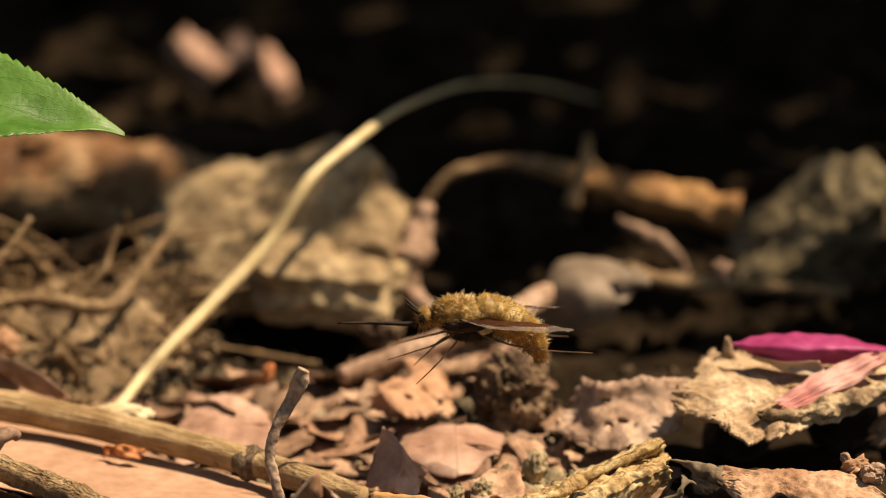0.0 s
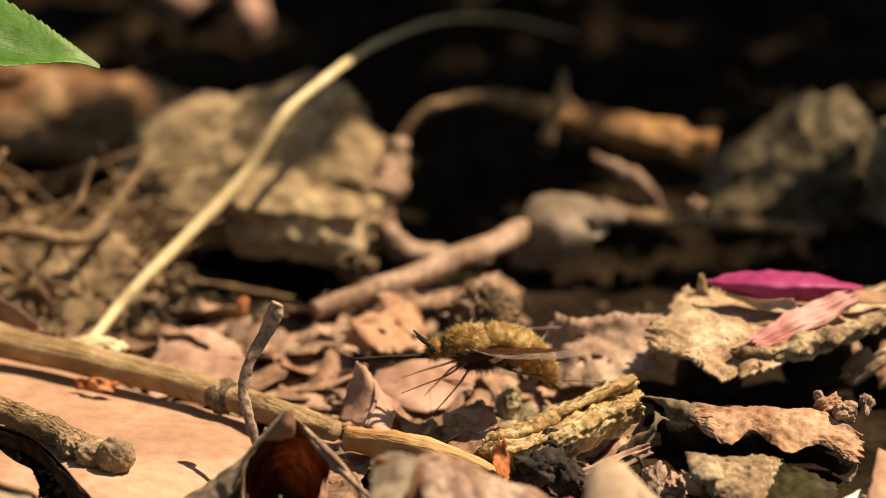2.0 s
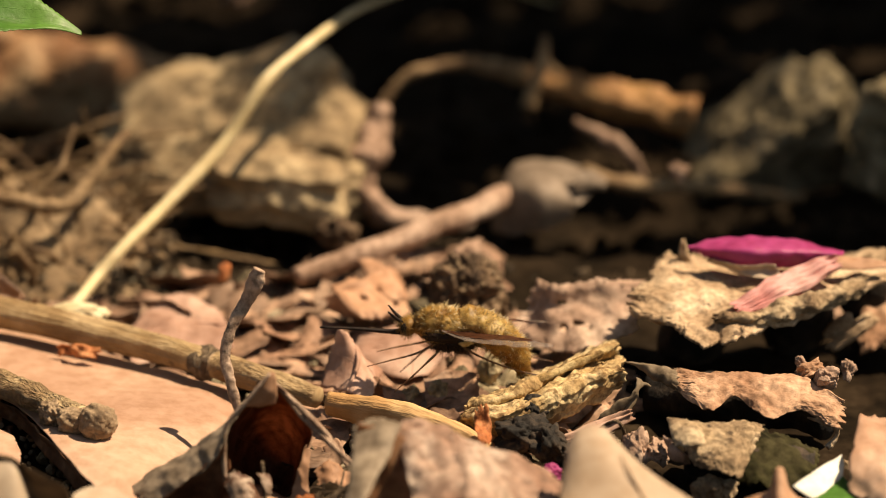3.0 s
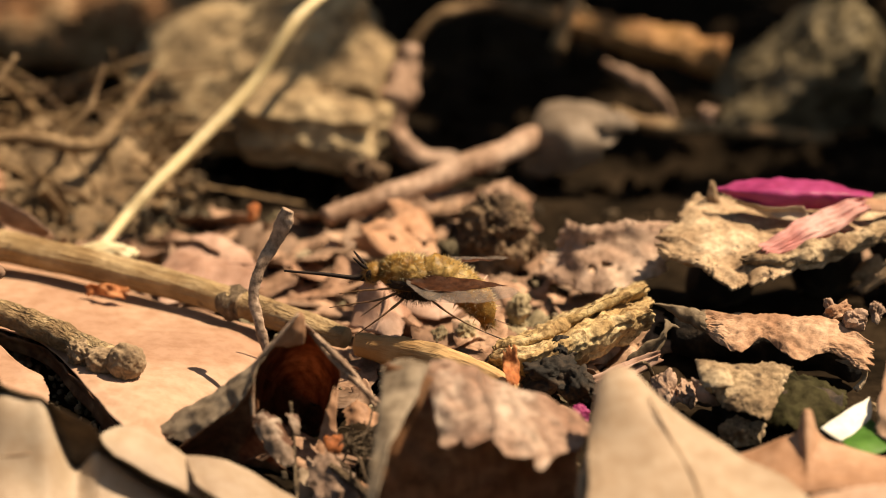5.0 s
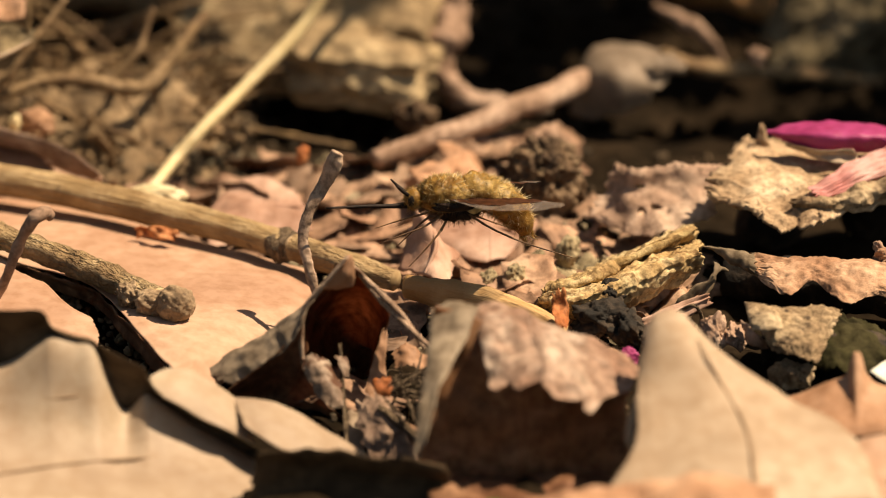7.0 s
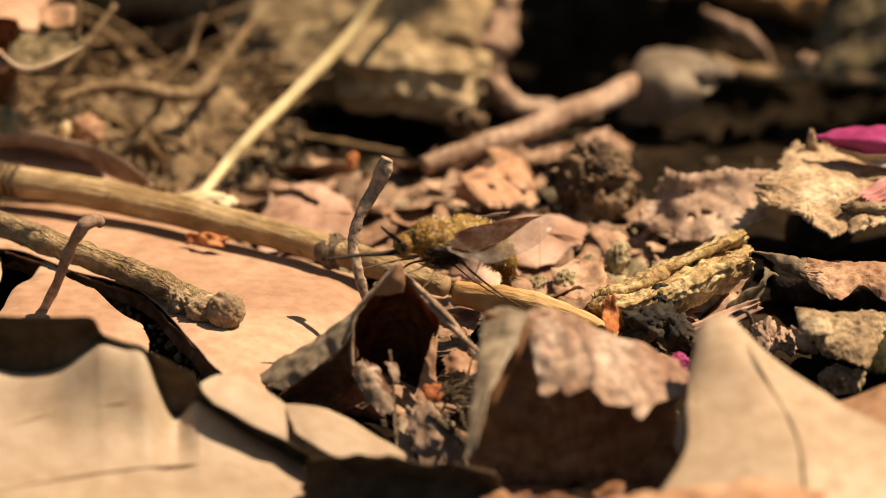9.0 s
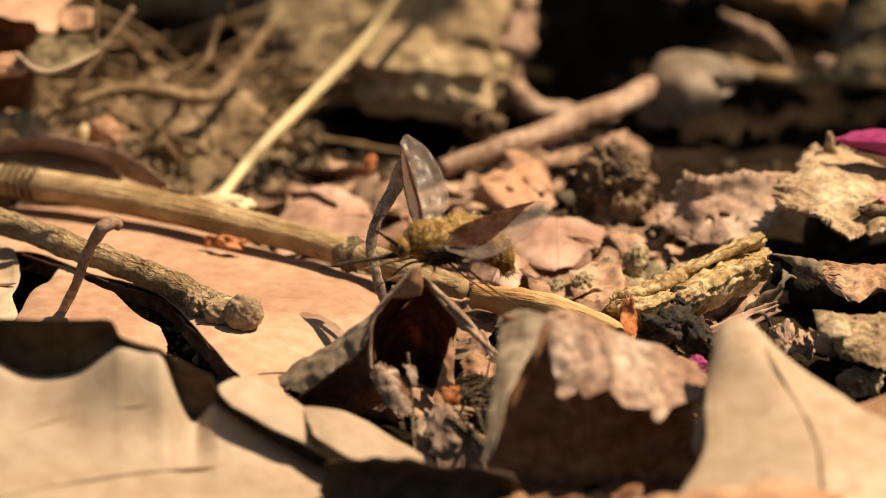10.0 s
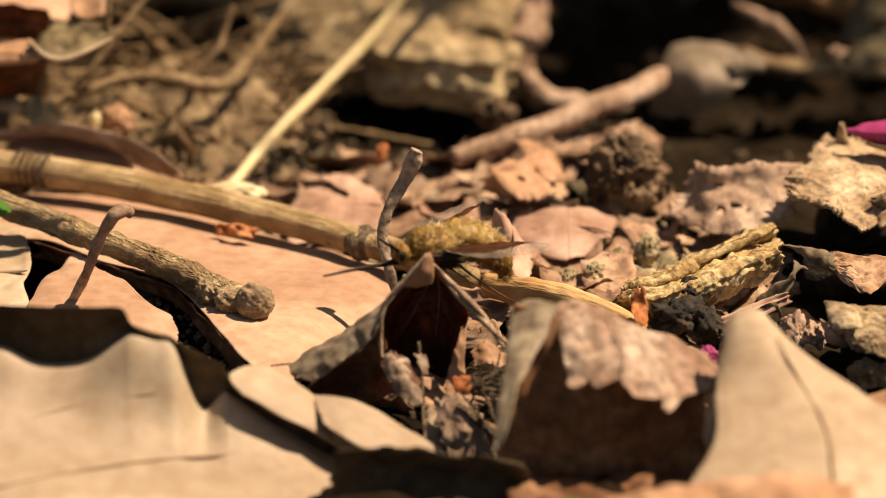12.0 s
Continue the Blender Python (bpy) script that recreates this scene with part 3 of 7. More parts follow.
def far_pieces():
    for i, (a, b, w) in enumerate(((V(-2.38, 8.5, 0.504), V(-2.05, 8.5, 0.117), 0.18), (V(-1.65, 8.8, 0.342), V(-1.46, 8.8, -0.16), 0.13), (V(-2, 8.9, 0.132), V(-1.73, 8.9, 0.366), 0.14))):
        bm = bmesh.new()
        d = (b - a)
        s = V(d.z, 0, -d.x).normalized() * w
        net = [[a - s * 0.6, a + V(0, -0.1, 0), a + s * 0.6], [(a + b) / 2 - s, (a + b) / 2 + V(0, -0.2, 0), (a + b) / 2 + s], [b - s, b + V(0, -0.15, 0), b + s]]
        sheet(bm, net, 0.04, 14, 12, 0.06, 3, 0.15, 5, seed=i)
        solo("dead_leaf", bm, PINK_LEAF, b - V(0, 0, 0.1), "small pale curled leaf on the dark bank", "leaf", "pale leaves on the bank")
    # these leaves are near black: the bank's shade is partly in their colour
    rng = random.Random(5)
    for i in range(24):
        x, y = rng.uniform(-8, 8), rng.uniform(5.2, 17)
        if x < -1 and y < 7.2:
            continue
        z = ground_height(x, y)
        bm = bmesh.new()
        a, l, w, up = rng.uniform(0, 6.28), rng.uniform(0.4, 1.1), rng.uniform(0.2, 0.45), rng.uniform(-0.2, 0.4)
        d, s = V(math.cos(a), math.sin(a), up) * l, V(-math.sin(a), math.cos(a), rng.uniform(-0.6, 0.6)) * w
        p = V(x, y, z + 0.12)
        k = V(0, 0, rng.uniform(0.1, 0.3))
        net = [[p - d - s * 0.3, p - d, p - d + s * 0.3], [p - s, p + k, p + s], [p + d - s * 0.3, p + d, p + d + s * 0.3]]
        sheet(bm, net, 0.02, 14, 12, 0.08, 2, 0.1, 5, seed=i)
        solo("dead_leaf", bm, DIMMED_LEAF, V(x, y, z), "dead leaf on the bank, deep shade in its colour", "leaf", "dead leaves in the shade")


# ---- straw, green leaf ----
def straw():
    bm = bmesh.new()
    tube(bm, [V(-2.41, -0.294, 0.16), V(-2.26, 0.3, 0.198), V(-2.07, 0.5, 0.367), V(-1.75, 0.9, 0.585), V(-1.33, 1.3, 0.926), V(-1.03, 1.5, 1.34), V(-0.748, 1.9, 1.48), V(-0.529, 2.6, 1.45), V(-0.319, 3.7, 1.26), V(0.156, 5.2, 0.996), V(0.743, 6.6, 0.59), V(1.31, 7.8, 0.089)],
         [0.04, 0.044, 0.046, 0.048, 0.05, 0.046, 0.04, 0.033, 0.024, 0.018, 0.014, 0.012], 90, 12, 0.06, 3.0)
    solo("straw", bm, STRAW, V(-2.46, 0.237, -0.05), "pale dry straw arching up from the litter", "straw")
    bm = bmesh.new()
    lump(bm, V(-2.34, -0.35, 0.18), (0.2, 0.1, 0.08), 4, 0.3, 1.5, 4)
    solo("pebble", bm, STRAW, V(-2.4, 0.189, -0.05), "whitish crumb at the foot of the straw", "pebble")


def green_leaf():
    t = thing("green_plant", V(-6.39, 2.04, -0.1), "young plant with a bright green toothed leaf", "plant")
    bm = bmesh.new()
    tip = V(-2.185, -1.502, 2.61)
    end = V(-4.284, -1.121, 2.972)
    net = [[end + V(0, 0.3, 0), end, end + V(0, -0.3, -0.1)],
           [V(-3.8, -0.837, 3.266), V(-3.781, -1.217, 2.896), V(-3.743, -1.692, 2.658)],
           [V(-3.41, -0.932, 3.209), V(-3.382, -1.359, 2.858), V(-3.344, -1.787, 2.668)],
           [V(-3.012, -1.121, 3.057), V(-2.992, -1.454, 2.8), V(-2.964, -1.787, 2.715)],
           [V(-2.622, -1.312, 2.886), V(-2.612, -1.502, 2.696), V(-2.603, -1.644, 2.687)],
           [V(-2.384, -1.407, 2.744), V(-2.384, -1.502, 2.668), V(-2.375, -1.549, 2.649)],
           [tip + V(0, 0.01, 0.01), tip, tip - V(0, 0.01, 0.01)]]
    sheet(bm, net, 0.015, 120, 24, 0.02, 2.0, teeth=34, tooth=0.05, tooth_sides=("t0", "t1"), seed=2)
    part("blade", bm, GREEN_LEAF, t)
    bm = bmesh.new()
    tube(bm, [V(-6.44, 2.33, -0.2), V(-5.98, 0.8, 1.2), V(-5.3, -0.5, 2.3), end], [0.07, 0.06, 0.04, 0.03], 30, 10, 0.05)
    part("stem", bm, GREEN_LEAF, t)
    bm = bmesh.new()
    net = [[V(-4.08, -1.49, 0.5), V(-4.07, -1.57, 0.45)], [V(-3.93, -1.37, 0.5), V(-3.89, -1.57, 0.45)], [V(-3.84, -1.37, 0.45), V(-3.82, -1.49, 0.45)]]
    sheet(bm, net, 0.015, 10, 8, 0.01, seed=6)
    part("leaflet", bm, GREEN_LEAF, t)
    bm = bmesh.new()
    tube(bm, [V(-6.39, 2.04, -0.1), V(-5.1, -0.349, 0.3), V(-4.07, -1.49, 0.46)], [0.03, 0.025, 0.015], 16, 8, 0.05)
    part("stem", bm, GREEN_LEAF, t)


def shrub():
    """An unseen shrub over the bank and beside the place, added to keep the back in shade and let a few spots of sun
    through.
    """
    t = thing("shrub", V(22, 34, 6.0), "unseen low leafy shrub added to shade the bank", "shrub")
    rng = random.Random(3)
    for i in range(8):
        bm = bmesh.new()
        x1, y1 = 2 + i * 2.4, rng.uniform(7, 12)
        tube(bm, [V(22, 34, 5.0), V(21 + (x1 - 14) * 0.3, 28, 12), V(x1 * 0.7 + 6, 19, 17.5), V(x1, y1, 15.5)], [0.5, 0.3, 0.2, 0.06], 24, 8, 0.1, 1.0)
        part("stem", bm, TWIG, t)
    a, e = radians(SUN_AZIMUTH), radians(SUN_ELEVATION)
    slope = V(math.sin(a) / math.tan(e), math.cos(a) / math.tan(e), 1)
    # openings placed to let sun onto chosen branches, leaves and stones
    gaps = ((-3.1, 5.0, 0.9, 0.35), (-2.0, 8.5, 0.4, 0.5), (-1.05, 8.65, 0.4, 0.5), (2.3, 4.08, 0.35, 0.3), (0.45, 4.12, 0.2, 0.02), (3.3, 4.15, 0.75, 0.5), (2.05, 3.33, 0.3, 0.1), (4.7, 3.3, 0.2, 0.3))

    def dappled(x, y):
        """Where the foliage is thick, seen along the sun on the ground."""
        if any(((x - g[0]) / (g[2] + 0.25)) ** 2 + ((y - g[1]) / (g[3] + 0.25)) ** 2 < 1 for g in gaps):
            return False
        return y > 5.2 or (x < -1.9 and y > 3.3) or (x > 0.5 and y > 2.9) or (x > 1.9 and y > 2.0) or (-0.95 < x < 0.3 and y > 3.3) or (-1.7 < x < 0.3 and y > 3.6)

    def leaf(bm, p, l, w, i):
        a = rng.uniform(0, 6.28)
        d, s = V(math.cos(a), math.sin(a), rng.uniform(-0.3, 0.1)) * l, V(-math.sin(a), math.cos(a), rng.uniform(-0.3, 0.3)) * w
        k = V(0, 0, 0.15 * l)
        net = [[p - d - s * 0.1, p - d, p - d + s * 0.1], [p - d * 0.3 - s, p - d * 0.3 - k, p - d * 0.3 + s], [p + d * 0.4 - s * 0.8, p + d * 0.4 - k, p + d * 0.4 + s * 0.8], [p + d - s * 0.05, p + d, p + d + s * 0.05]]
        sheet(bm, net, 0.02, 6, 4, 0.0, seed=i)

    bm = bmesh.new()
    n = 0
    while n < 1650:
        x, y = rng.uniform(-9, 11), rng.uniform(2.0, 15)
        if dappled(x, y):
            leaf(bm, V(x, y, 1.0) + slope * rng.uniform(12.5, 16.0), rng.uniform(0.4, 0.65), rng.uniform(0.22, 0.36), n)
            n += 1
    # extra leaves placed to shade the far end of the straw
    for n in range(70):
        y = rng.uniform(2.5, 5.6)
        leaf(bm, V(-0.80 + 0.36 * (y - 2.45) + rng.uniform(-0.05, 0.05), y, 1.0) + slope * rng.uniform(12.5, 16.0), rng.uniform(0.2, 0.28), rng.uniform(0.1, 0.15), n)
    # small leaves placed to mottle the stone with shade
    for n in range(60):
        leaf(bm, V(rng.uniform(-1.25, -0.4), rng.uniform(2.55, 3.5), 1.0) + slope * rng.uniform(12.5, 16.0), rng.uniform(0.1, 0.2), rng.uniform(0.06, 0.11), n)
    tagged(part("foliage", bm, SHADE_LEAF, t), kind="stuff")
    bm = bmesh.new()
    for n in range(420):
        leaf(bm, V(rng.uniform(-26, 34), rng.uniform(16, 34), rng.uniform(3.0, 20.0)), rng.uniform(1.4, 2.6), rng.uniform(0.8, 1.4), n)
    tagged(part("foliage", bm, SHADE_LEAF, t), kind="stuff")


# ---- sticks and twigs ----
def sticks():
    t = thing("stick", V(-2.36, -0.351, 0), "long weathered tan stick with a ringed node and a dark knot", "stick")
    bm = bmesh.new()
    tube(bm, [V(-5.51, 0.257, 0.3), V(-4.41, -0.012, 0.3), V(-3.71, -0.23, 0.3), V(-3.07, -0.472, 0.28), V(-2.37, -0.824, 0.25), V(-1.79, -1.14, 0.22), V(-1.39, -1.41, 0.2)], [0.1, 0.105, 0.115, 0.115, 0.11, 0.105, 0.1], 90, 22, 0.04, 4.0)
    part("shaft", bm, STICK, t)
    bm = bmesh.new()
    tube(bm, [V(-1.36, -1.43, 0.2), V(-1.19, -1.55, 0.19), V(-0.87, -1.79, 0.17), V(-0.603, -1.97, 0.15)], [0.095, 0.1, 0.095, 0.075], 40, 20, 0.06, 5.0)
    part("shaft", bm, STICK, t)
    bm = bmesh.new()
    tube(bm, [V(-1.45, -1.36, 0.2), V(-1.4, -1.4, 0.2), V(-1.31, -1.47, 0.2)], [0.104, 0.116, 0.1], 14, 22, 0.15, 9.0)
    part("knot", bm, TWIG, t, "dark scarred knot")
    for i in range(5):
        bm = bmesh.new()
        a, b = V(-3.9, -0.145, 0.3), V(-3.69, -0.242, 0.3)
        p = a.lerp(b, i / 4)
        d = (b - a).normalized()
        tube(bm, [p - d * 0.022, p, p + d * 0.022], [0.112, 0.132, 0.112], 4, 20, 0.04, 8.0)
        part("ring", bm, TWIG, t, "dark ridged ring of the node")
    bm = bmesh.new()
    tube(bm, [V(-0.524, -2.08, 0.15), V(-0.246, -2.23, 0.14), V(0.061, -2.41, 0.14), V(0.364, -2.64, 0.12), V(0.552, -2.78, 0.08)], [0.085, 0.115, 0.11, 0.09, 0.06], 50, 20, 0.1, 4.0, 0.75)
    solo("stick", bm, PEELED, V(-0.093, -2.03, 0), "short peeled orange-brown stick", "stick")
    t = thing("twig", V(-2.44, -2.18, 0.1), "grey-brown twig with a swollen knobbly end", "twig")
    bm = bmesh.new()
    tube(bm, [V(-5.044, -0.649, 0.5), V(-3.919, -1.247, 0.42), V(-3.275, -1.723, 0.36), V(-2.784, -2.067, 0.31), V(-2.432, -2.382, 0.28), V(-2.194, -2.593, 0.25)], [0.085, 0.09, 0.09, 0.09, 0.092, 0.09], 110, 18, 0.12, 7.0)
    part("shaft", bm, TWIG_LIGHT, t)
    bm = bmesh.new()
    lump(bm, V(-2.061, -2.72, 0.26), (0.128, 0.12, 0.128), 5, 0.14, 2.4, 3)
    lump(bm, V(-2.222, -2.63, 0.24), (0.12, 0.1, 0.1), 5, 0.2, 2.4, 8)
    lump(bm, V(-2.372, -2.524, 0.25), (0.1, 0.08, 0.09), 5, 0.3, 2.4, 5)
    part("knob", bm, TWIG, t)
    bm = bmesh.new()
    tube(bm, [V(-3.35, -2.5, 0.1), V(-3.19, -2.67, 0.45), V(-3.09, -2.69, 0.7), V(-2.99, -2.75, 0.88), V(-2.92, -2.67, 0.9), V(-2.88, -2.65, 0.86)], [0.035, 0.035, 0.04, 0.045, 0.045, 0.035], 34, 10, 0.15, 8.0)
    solo("twig", bm, ROOT, V(-3.36, -2.37, 0.05), "thin pinkish leaf stalk with a hooked tip", "twig")
    bm = bmesh.new()
    tube(bm, [V(-1.11, -2.65, 0.28), V(-1.17, -2.6, 0.484), V(-1.21, -2.5, 0.669), V(-1.16, -2.45, 0.852), V(-1.07, -2.4, 0.995), V(-1.01, -2.4, 1.14), V(-0.975, -2.4, 1.23)], [0.03, 0.036, 0.036, 0.04, 0.05, 0.06, 0.045], 80, 16, 0.14, 9.0, 0.55)
    solo("leaf_stalk", bm, STALK, V(-1.11, -2.65, 0.272), "bent brown leaf stalk standing upright", "twig")
    for i, pts in enumerate(([V(-0.861, -3.2, 0.723), V(-0.683, -3.3, 0.531), V(-0.496, -3.45, 0.39), V(-0.31, -3.6, 0.271)], [V(-0.886, -3.25, 0.77), V(-0.756, -3.3, 0.65), V(-0.533, -3.4, 0.45), V(-0.385, -3.5, 0.251)])):
        bm = bmesh.new()
        tube(bm, pts, [0.014, 0.02, 0.02, 0.014], 24, 8, 0.1, 6.0)
        solo("leaf_stalk", bm, STALK, pts[-1], "thin brown stalk leaning on the curled leaf", "twig")


# ---- leaves in the middle and the foreground ----
def blade_leaf(net, material, base, label, rib=True, **more):
    """A dead leaf of one blade, with its midrib as a part."""
    t = thing("dead_leaf", base, label, "leaf")
    bm = bmesh.new()
    sheet(bm, net, **more)
    part("blade", bm, material, t)
    if rib:
        bm = bmesh.new()
        tube(bm, [spline([spline(row, k / 8) for row in net], 0.5) + V(0, 0, 0.012) for k in range(9)], [0.006, 0.014, 0.016, 0.014, 0.006], 30, 6, 0.1, 4.0)
        part("midrib", bm, material, t)
    return t


def leaves():
    peach = thing("dead_leaf", V(-2.24, -2.24, 0), "large pale peach dead leaf lying flat, torn open", "leaf")
    bm = bmesh.new()
    net = [[V(-4.388, -0.097, 0.04), V(-3.818, -0.065, 0.06), V(-3.323, -0.122, 0.06), V(-2.73, -0.414, 0.06), V(-2.182, -0.79, 0.05), V(-1.726, -1.129, 0.05), V(-1.403, -1.271, 0.02), V(-1.161, -1.439, -0)],
           [V(-4.298, -0.855, 0.12), V(-3.746, -0.763, 0.13), V(-3.25, -0.921, 0.13), V(-2.66, -1.349, 0.13), V(-2.117, -1.871, 0.12), V(-1.676, -2.166, 0.11), V(-1.369, -2.141, 0.06), V(-1.143, -1.984, 0)],
           [V(-4.255, -1.214, 0.16), V(-3.706, -1.147, 0.17), V(-3.194, -1.459, 0.17), V(-2.655, -1.843, 0.17), V(-2.206, -2.617, 0.16), V(-1.897, -3.056, 0.13), V(-1.608, -2.825, 0.06), V(-1.353, -2.568, 0)],
           [V(-4.23, -1.421, 0.17), V(-3.669, -1.309, 0.18), V(-3.157, -1.752, 0.18), V(-2.662, -2.162, 0.18), V(-2.285, -2.981, 0.16), V(-2.086, -3.411, 0.11), V(-1.826, -3.705, 0.03), V(-1.63, -3.184, -0.02)]]
    sheet(bm, net, 0.03, 60, 90, 0.02, 1.2, 0.012, 14, seed=1)
    part("blade", bm, PEACH_LEAF, peach)
    bm = bmesh.new()
    rim = net[3][1:6]
    sheet(bm, [[p + V(0, -0.01, -0.012) for p in rim], [p + V(0.02, 0.05, -0.09) for p in rim], [p + V(-0.03, 0.1, -0.17) for p in rim]], 0.02, 12, 50, 0.03, 4.0, 0.06, 12, seed=2)
    part("torn_edge", bm, BROWN_LEAF, peach, "dark edge turned under along the tear")
    bm = bmesh.new()
    net = [[V(-3.577, -2.499, 0.2), V(-3.54, -2.166, 0.22), V(-3.436, -1.963, 0.23), V(-3.345, -1.725, 0.24), V(-3.16, -2.011, 0.22), V(-2.984, -2.179, 0.21), V(-2.784, -2.567, 0.2), V(-2.618, -2.751, 0.17)],
           [V(-3.596, -2.81, 0.17), V(-3.47, -2.73, 0.2), V(-3.323, -2.676, 0.2), V(-3.171, -2.675, 0.2), V(-3.026, -2.68, 0.19), V(-2.876, -2.799, 0.18), V(-2.724, -2.954, 0.16), V(-2.561, -2.979, 0.13)],
           [V(-3.551, -3.473, 0.05), V(-3.402, -3.472, 0.05), V(-3.253, -3.471, 0.05), V(-3.104, -3.47, 0.05), V(-2.955, -3.468, 0.05), V(-2.806, -3.467, 0.05), V(-2.684, -3.367, 0.05), V(-2.56, -3.165, 0.05)]]
    sheet(bm, net, 0.02, 40, 90, 0.025, 3.0, 0.02, 16, seed=3)
    part("torn_lobe", bm, PEACH_LEAF, peach, "lobe split off along the tear")
    # the rolled leaf: a cone of leaf open to the front
    t = thing("dead_leaf", V(-0.91, -3.3, 0.031), "brown dead leaf rolled into an open cone", "leaf")
    bm = bmesh.new()
    net = [[V(-0.887, -3.38, 0.839), V(-1.036, -3.38, 0.669), V(-1.174, -3.4, 0.499), V(-1.198, -3.42, 0.308), V(-1.185, -3.45, 0.112)],
           [V(-0.89, -3.15, 0.681), V(-1.012, -3, 0.444), V(-1.118, -2.95, 0.244), V(-1.142, -2.95, 0.074), V(-1.119, -3.05, -0.101)],
           [V(-0.877, -3.1, 0.602), V(-0.903, -2.8, 0.306), V(-0.928, -2.65, 0.045), V(-0.932, -2.7, -0.119), V(-0.928, -2.9, -0.223)],
           [V(-0.853, -3.15, 0.649), V(-0.763, -2.95, 0.396), V(-0.705, -2.9, 0.204), V(-0.729, -2.9, 0.029), V(-0.754, -3.05, -0.101)],
           [V(-0.833, -3.32, 0.753), V(-0.688, -3.28, 0.579), V(-0.618, -3.28, 0.404), V(-0.66, -3.3, 0.24), V(-0.69, -3.35, 0.064)]]
    sheet(bm, net, 0.02, 44, 44, 0.02, 3.0, 0.02, 8, seed=4)
    part("rolled_blade", bm, RED_LEAF, t)
    # tan sheet stands for the sun falling inside the cone's top
    bm = bmesh.new()
    sheet(bm, [[V(-0.893, -3.42, 0.878), V(-0.87, -3.42, 0.882), V(-0.852, -3.42, 0.87)], [V(-0.978, -3.44, 0.767), V(-0.897, -3.46, 0.739), V(-0.835, -3.42, 0.768)], [V(-1.06, -3.44, 0.661), V(-0.951, -3.4, 0.634), V(-0.847, -3.4, 0.657)]], 0.016, 14, 12, 0.02, 6.0, 0.06, 7, seed=12)
    part("folded_tip", bm, TAN_LEAF, t, "tan sheet painted as the sunlit inner wall")
    bm = bmesh.new()
    tube(bm, [V(-0.884, -3.45, 0.881), V(-1.022, -3.47, 0.716), V(-1.164, -3.48, 0.538), V(-1.191, -3.5, 0.34), V(-1.182, -3.52, 0.148)], [0.012, 0.014, 0.016, 0.018, 0.014], 40, 8, 0.15, 6.0)
    part("rim", bm, STALK, t, "thin pale rim")
    bm = bmesh.new()
    net = [[V(-1.175, -3.58, 0.521), V(-1.191, -3.52, 0.347), V(-1.183, -3.5, 0.14), V(-1.06, -3.5, -0.1), V(-0.912, -3.5, -0.22)],
           [V(-1.243, -3.6, 0.371), V(-1.308, -3.5, 0.18), V(-1.248, -3.42, -0.052), V(-1.101, -3.42, -0.213), V(-0.933, -3.45, -0.301)],
           [V(-1.407, -3.62, 0.213), V(-1.491, -3.46, -0.003), V(-1.394, -3.36, -0.205), V(-1.179, -3.36, -0.318), V(-0.954, -3.4, -0.383)],
           [V(-1.669, -3.6, 0.022), V(-1.619, -3.46, -0.124), V(-1.477, -3.36, -0.286), V(-1.256, -3.32, -0.416), V(-0.975, -3.36, -0.488)]]
    sheet(bm, net, 0.02, 44, 44, 0.03, 3.5, 0.03, 8, seed=14)
    part("outer_blade", bm, BROWN_LEAF, t, "wrinkled grey-brown outer side")
    bm = bmesh.new()
    net = [[V(-1.024, -3.42, 0.689), V(-1.152, -3.4, 0.546), V(-1.43, -3.36, 0.324), V(-1.857, -3.4, 0.053)],
           [V(-1.096, -3.5, 0.601), V(-1.193, -3.52, 0.482), V(-1.418, -3.5, 0.292), V(-1.777, -3.5, 0.053)],
           [V(-1.176, -3.55, 0.518), V(-1.22, -3.62, 0.403), V(-1.392, -3.62, 0.228), V(-1.662, -3.6, 0.029)]]
    sheet(bm, net, 0.016, 30, 60, 0.03, 5.0, 0.07, 9, seed=16)
    part("folded_margin", bm, MARGIN_LEAF, t, "pale grey sunlit margin")
    # leaf standing on edge with a bleached toothed flap folded forward
    t = thing("dead_leaf", V(0.237, -4.6, -0.007), "brown dead leaf folded over with a bleached toothed flap", "leaf")
    bm = bmesh.new()
    net = [[V(-0.302, -4.25, 0.84), V(-0.068, -4.35, 0.821), V(0.201, -4.42, 0.656), V(0.524, -4.45, 0.532), V(0.957, -4.4, 0.357)],
           [V(-0.338, -4.35, 0.589), V(-0.086, -4.45, 0.59), V(0.2, -4.52, 0.522), V(0.523, -4.55, 0.438), V(0.919, -4.5, 0.301)],
           [V(-0.391, -4.52, 0.271), V(-0.086, -4.55, 0.244), V(0.237, -4.58, 0.218), V(0.56, -4.58, 0.16), V(0.92, -4.55, 0.069)],
           [V(-0.447, -4.6, -0.319), V(-0.087, -4.6, -0.319), V(0.238, -4.6, -0.319), V(0.598, -4.6, -0.319), V(0.995, -4.6, -0.319)]]
    sheet(bm, net, 0.022, 40, 50, 0.05, 2.5, 0.03, 8, seed=21)
    part("standing_blade", bm, STAND_LEAF, t, "dark brown shaded face")
    bm = bmesh.new()
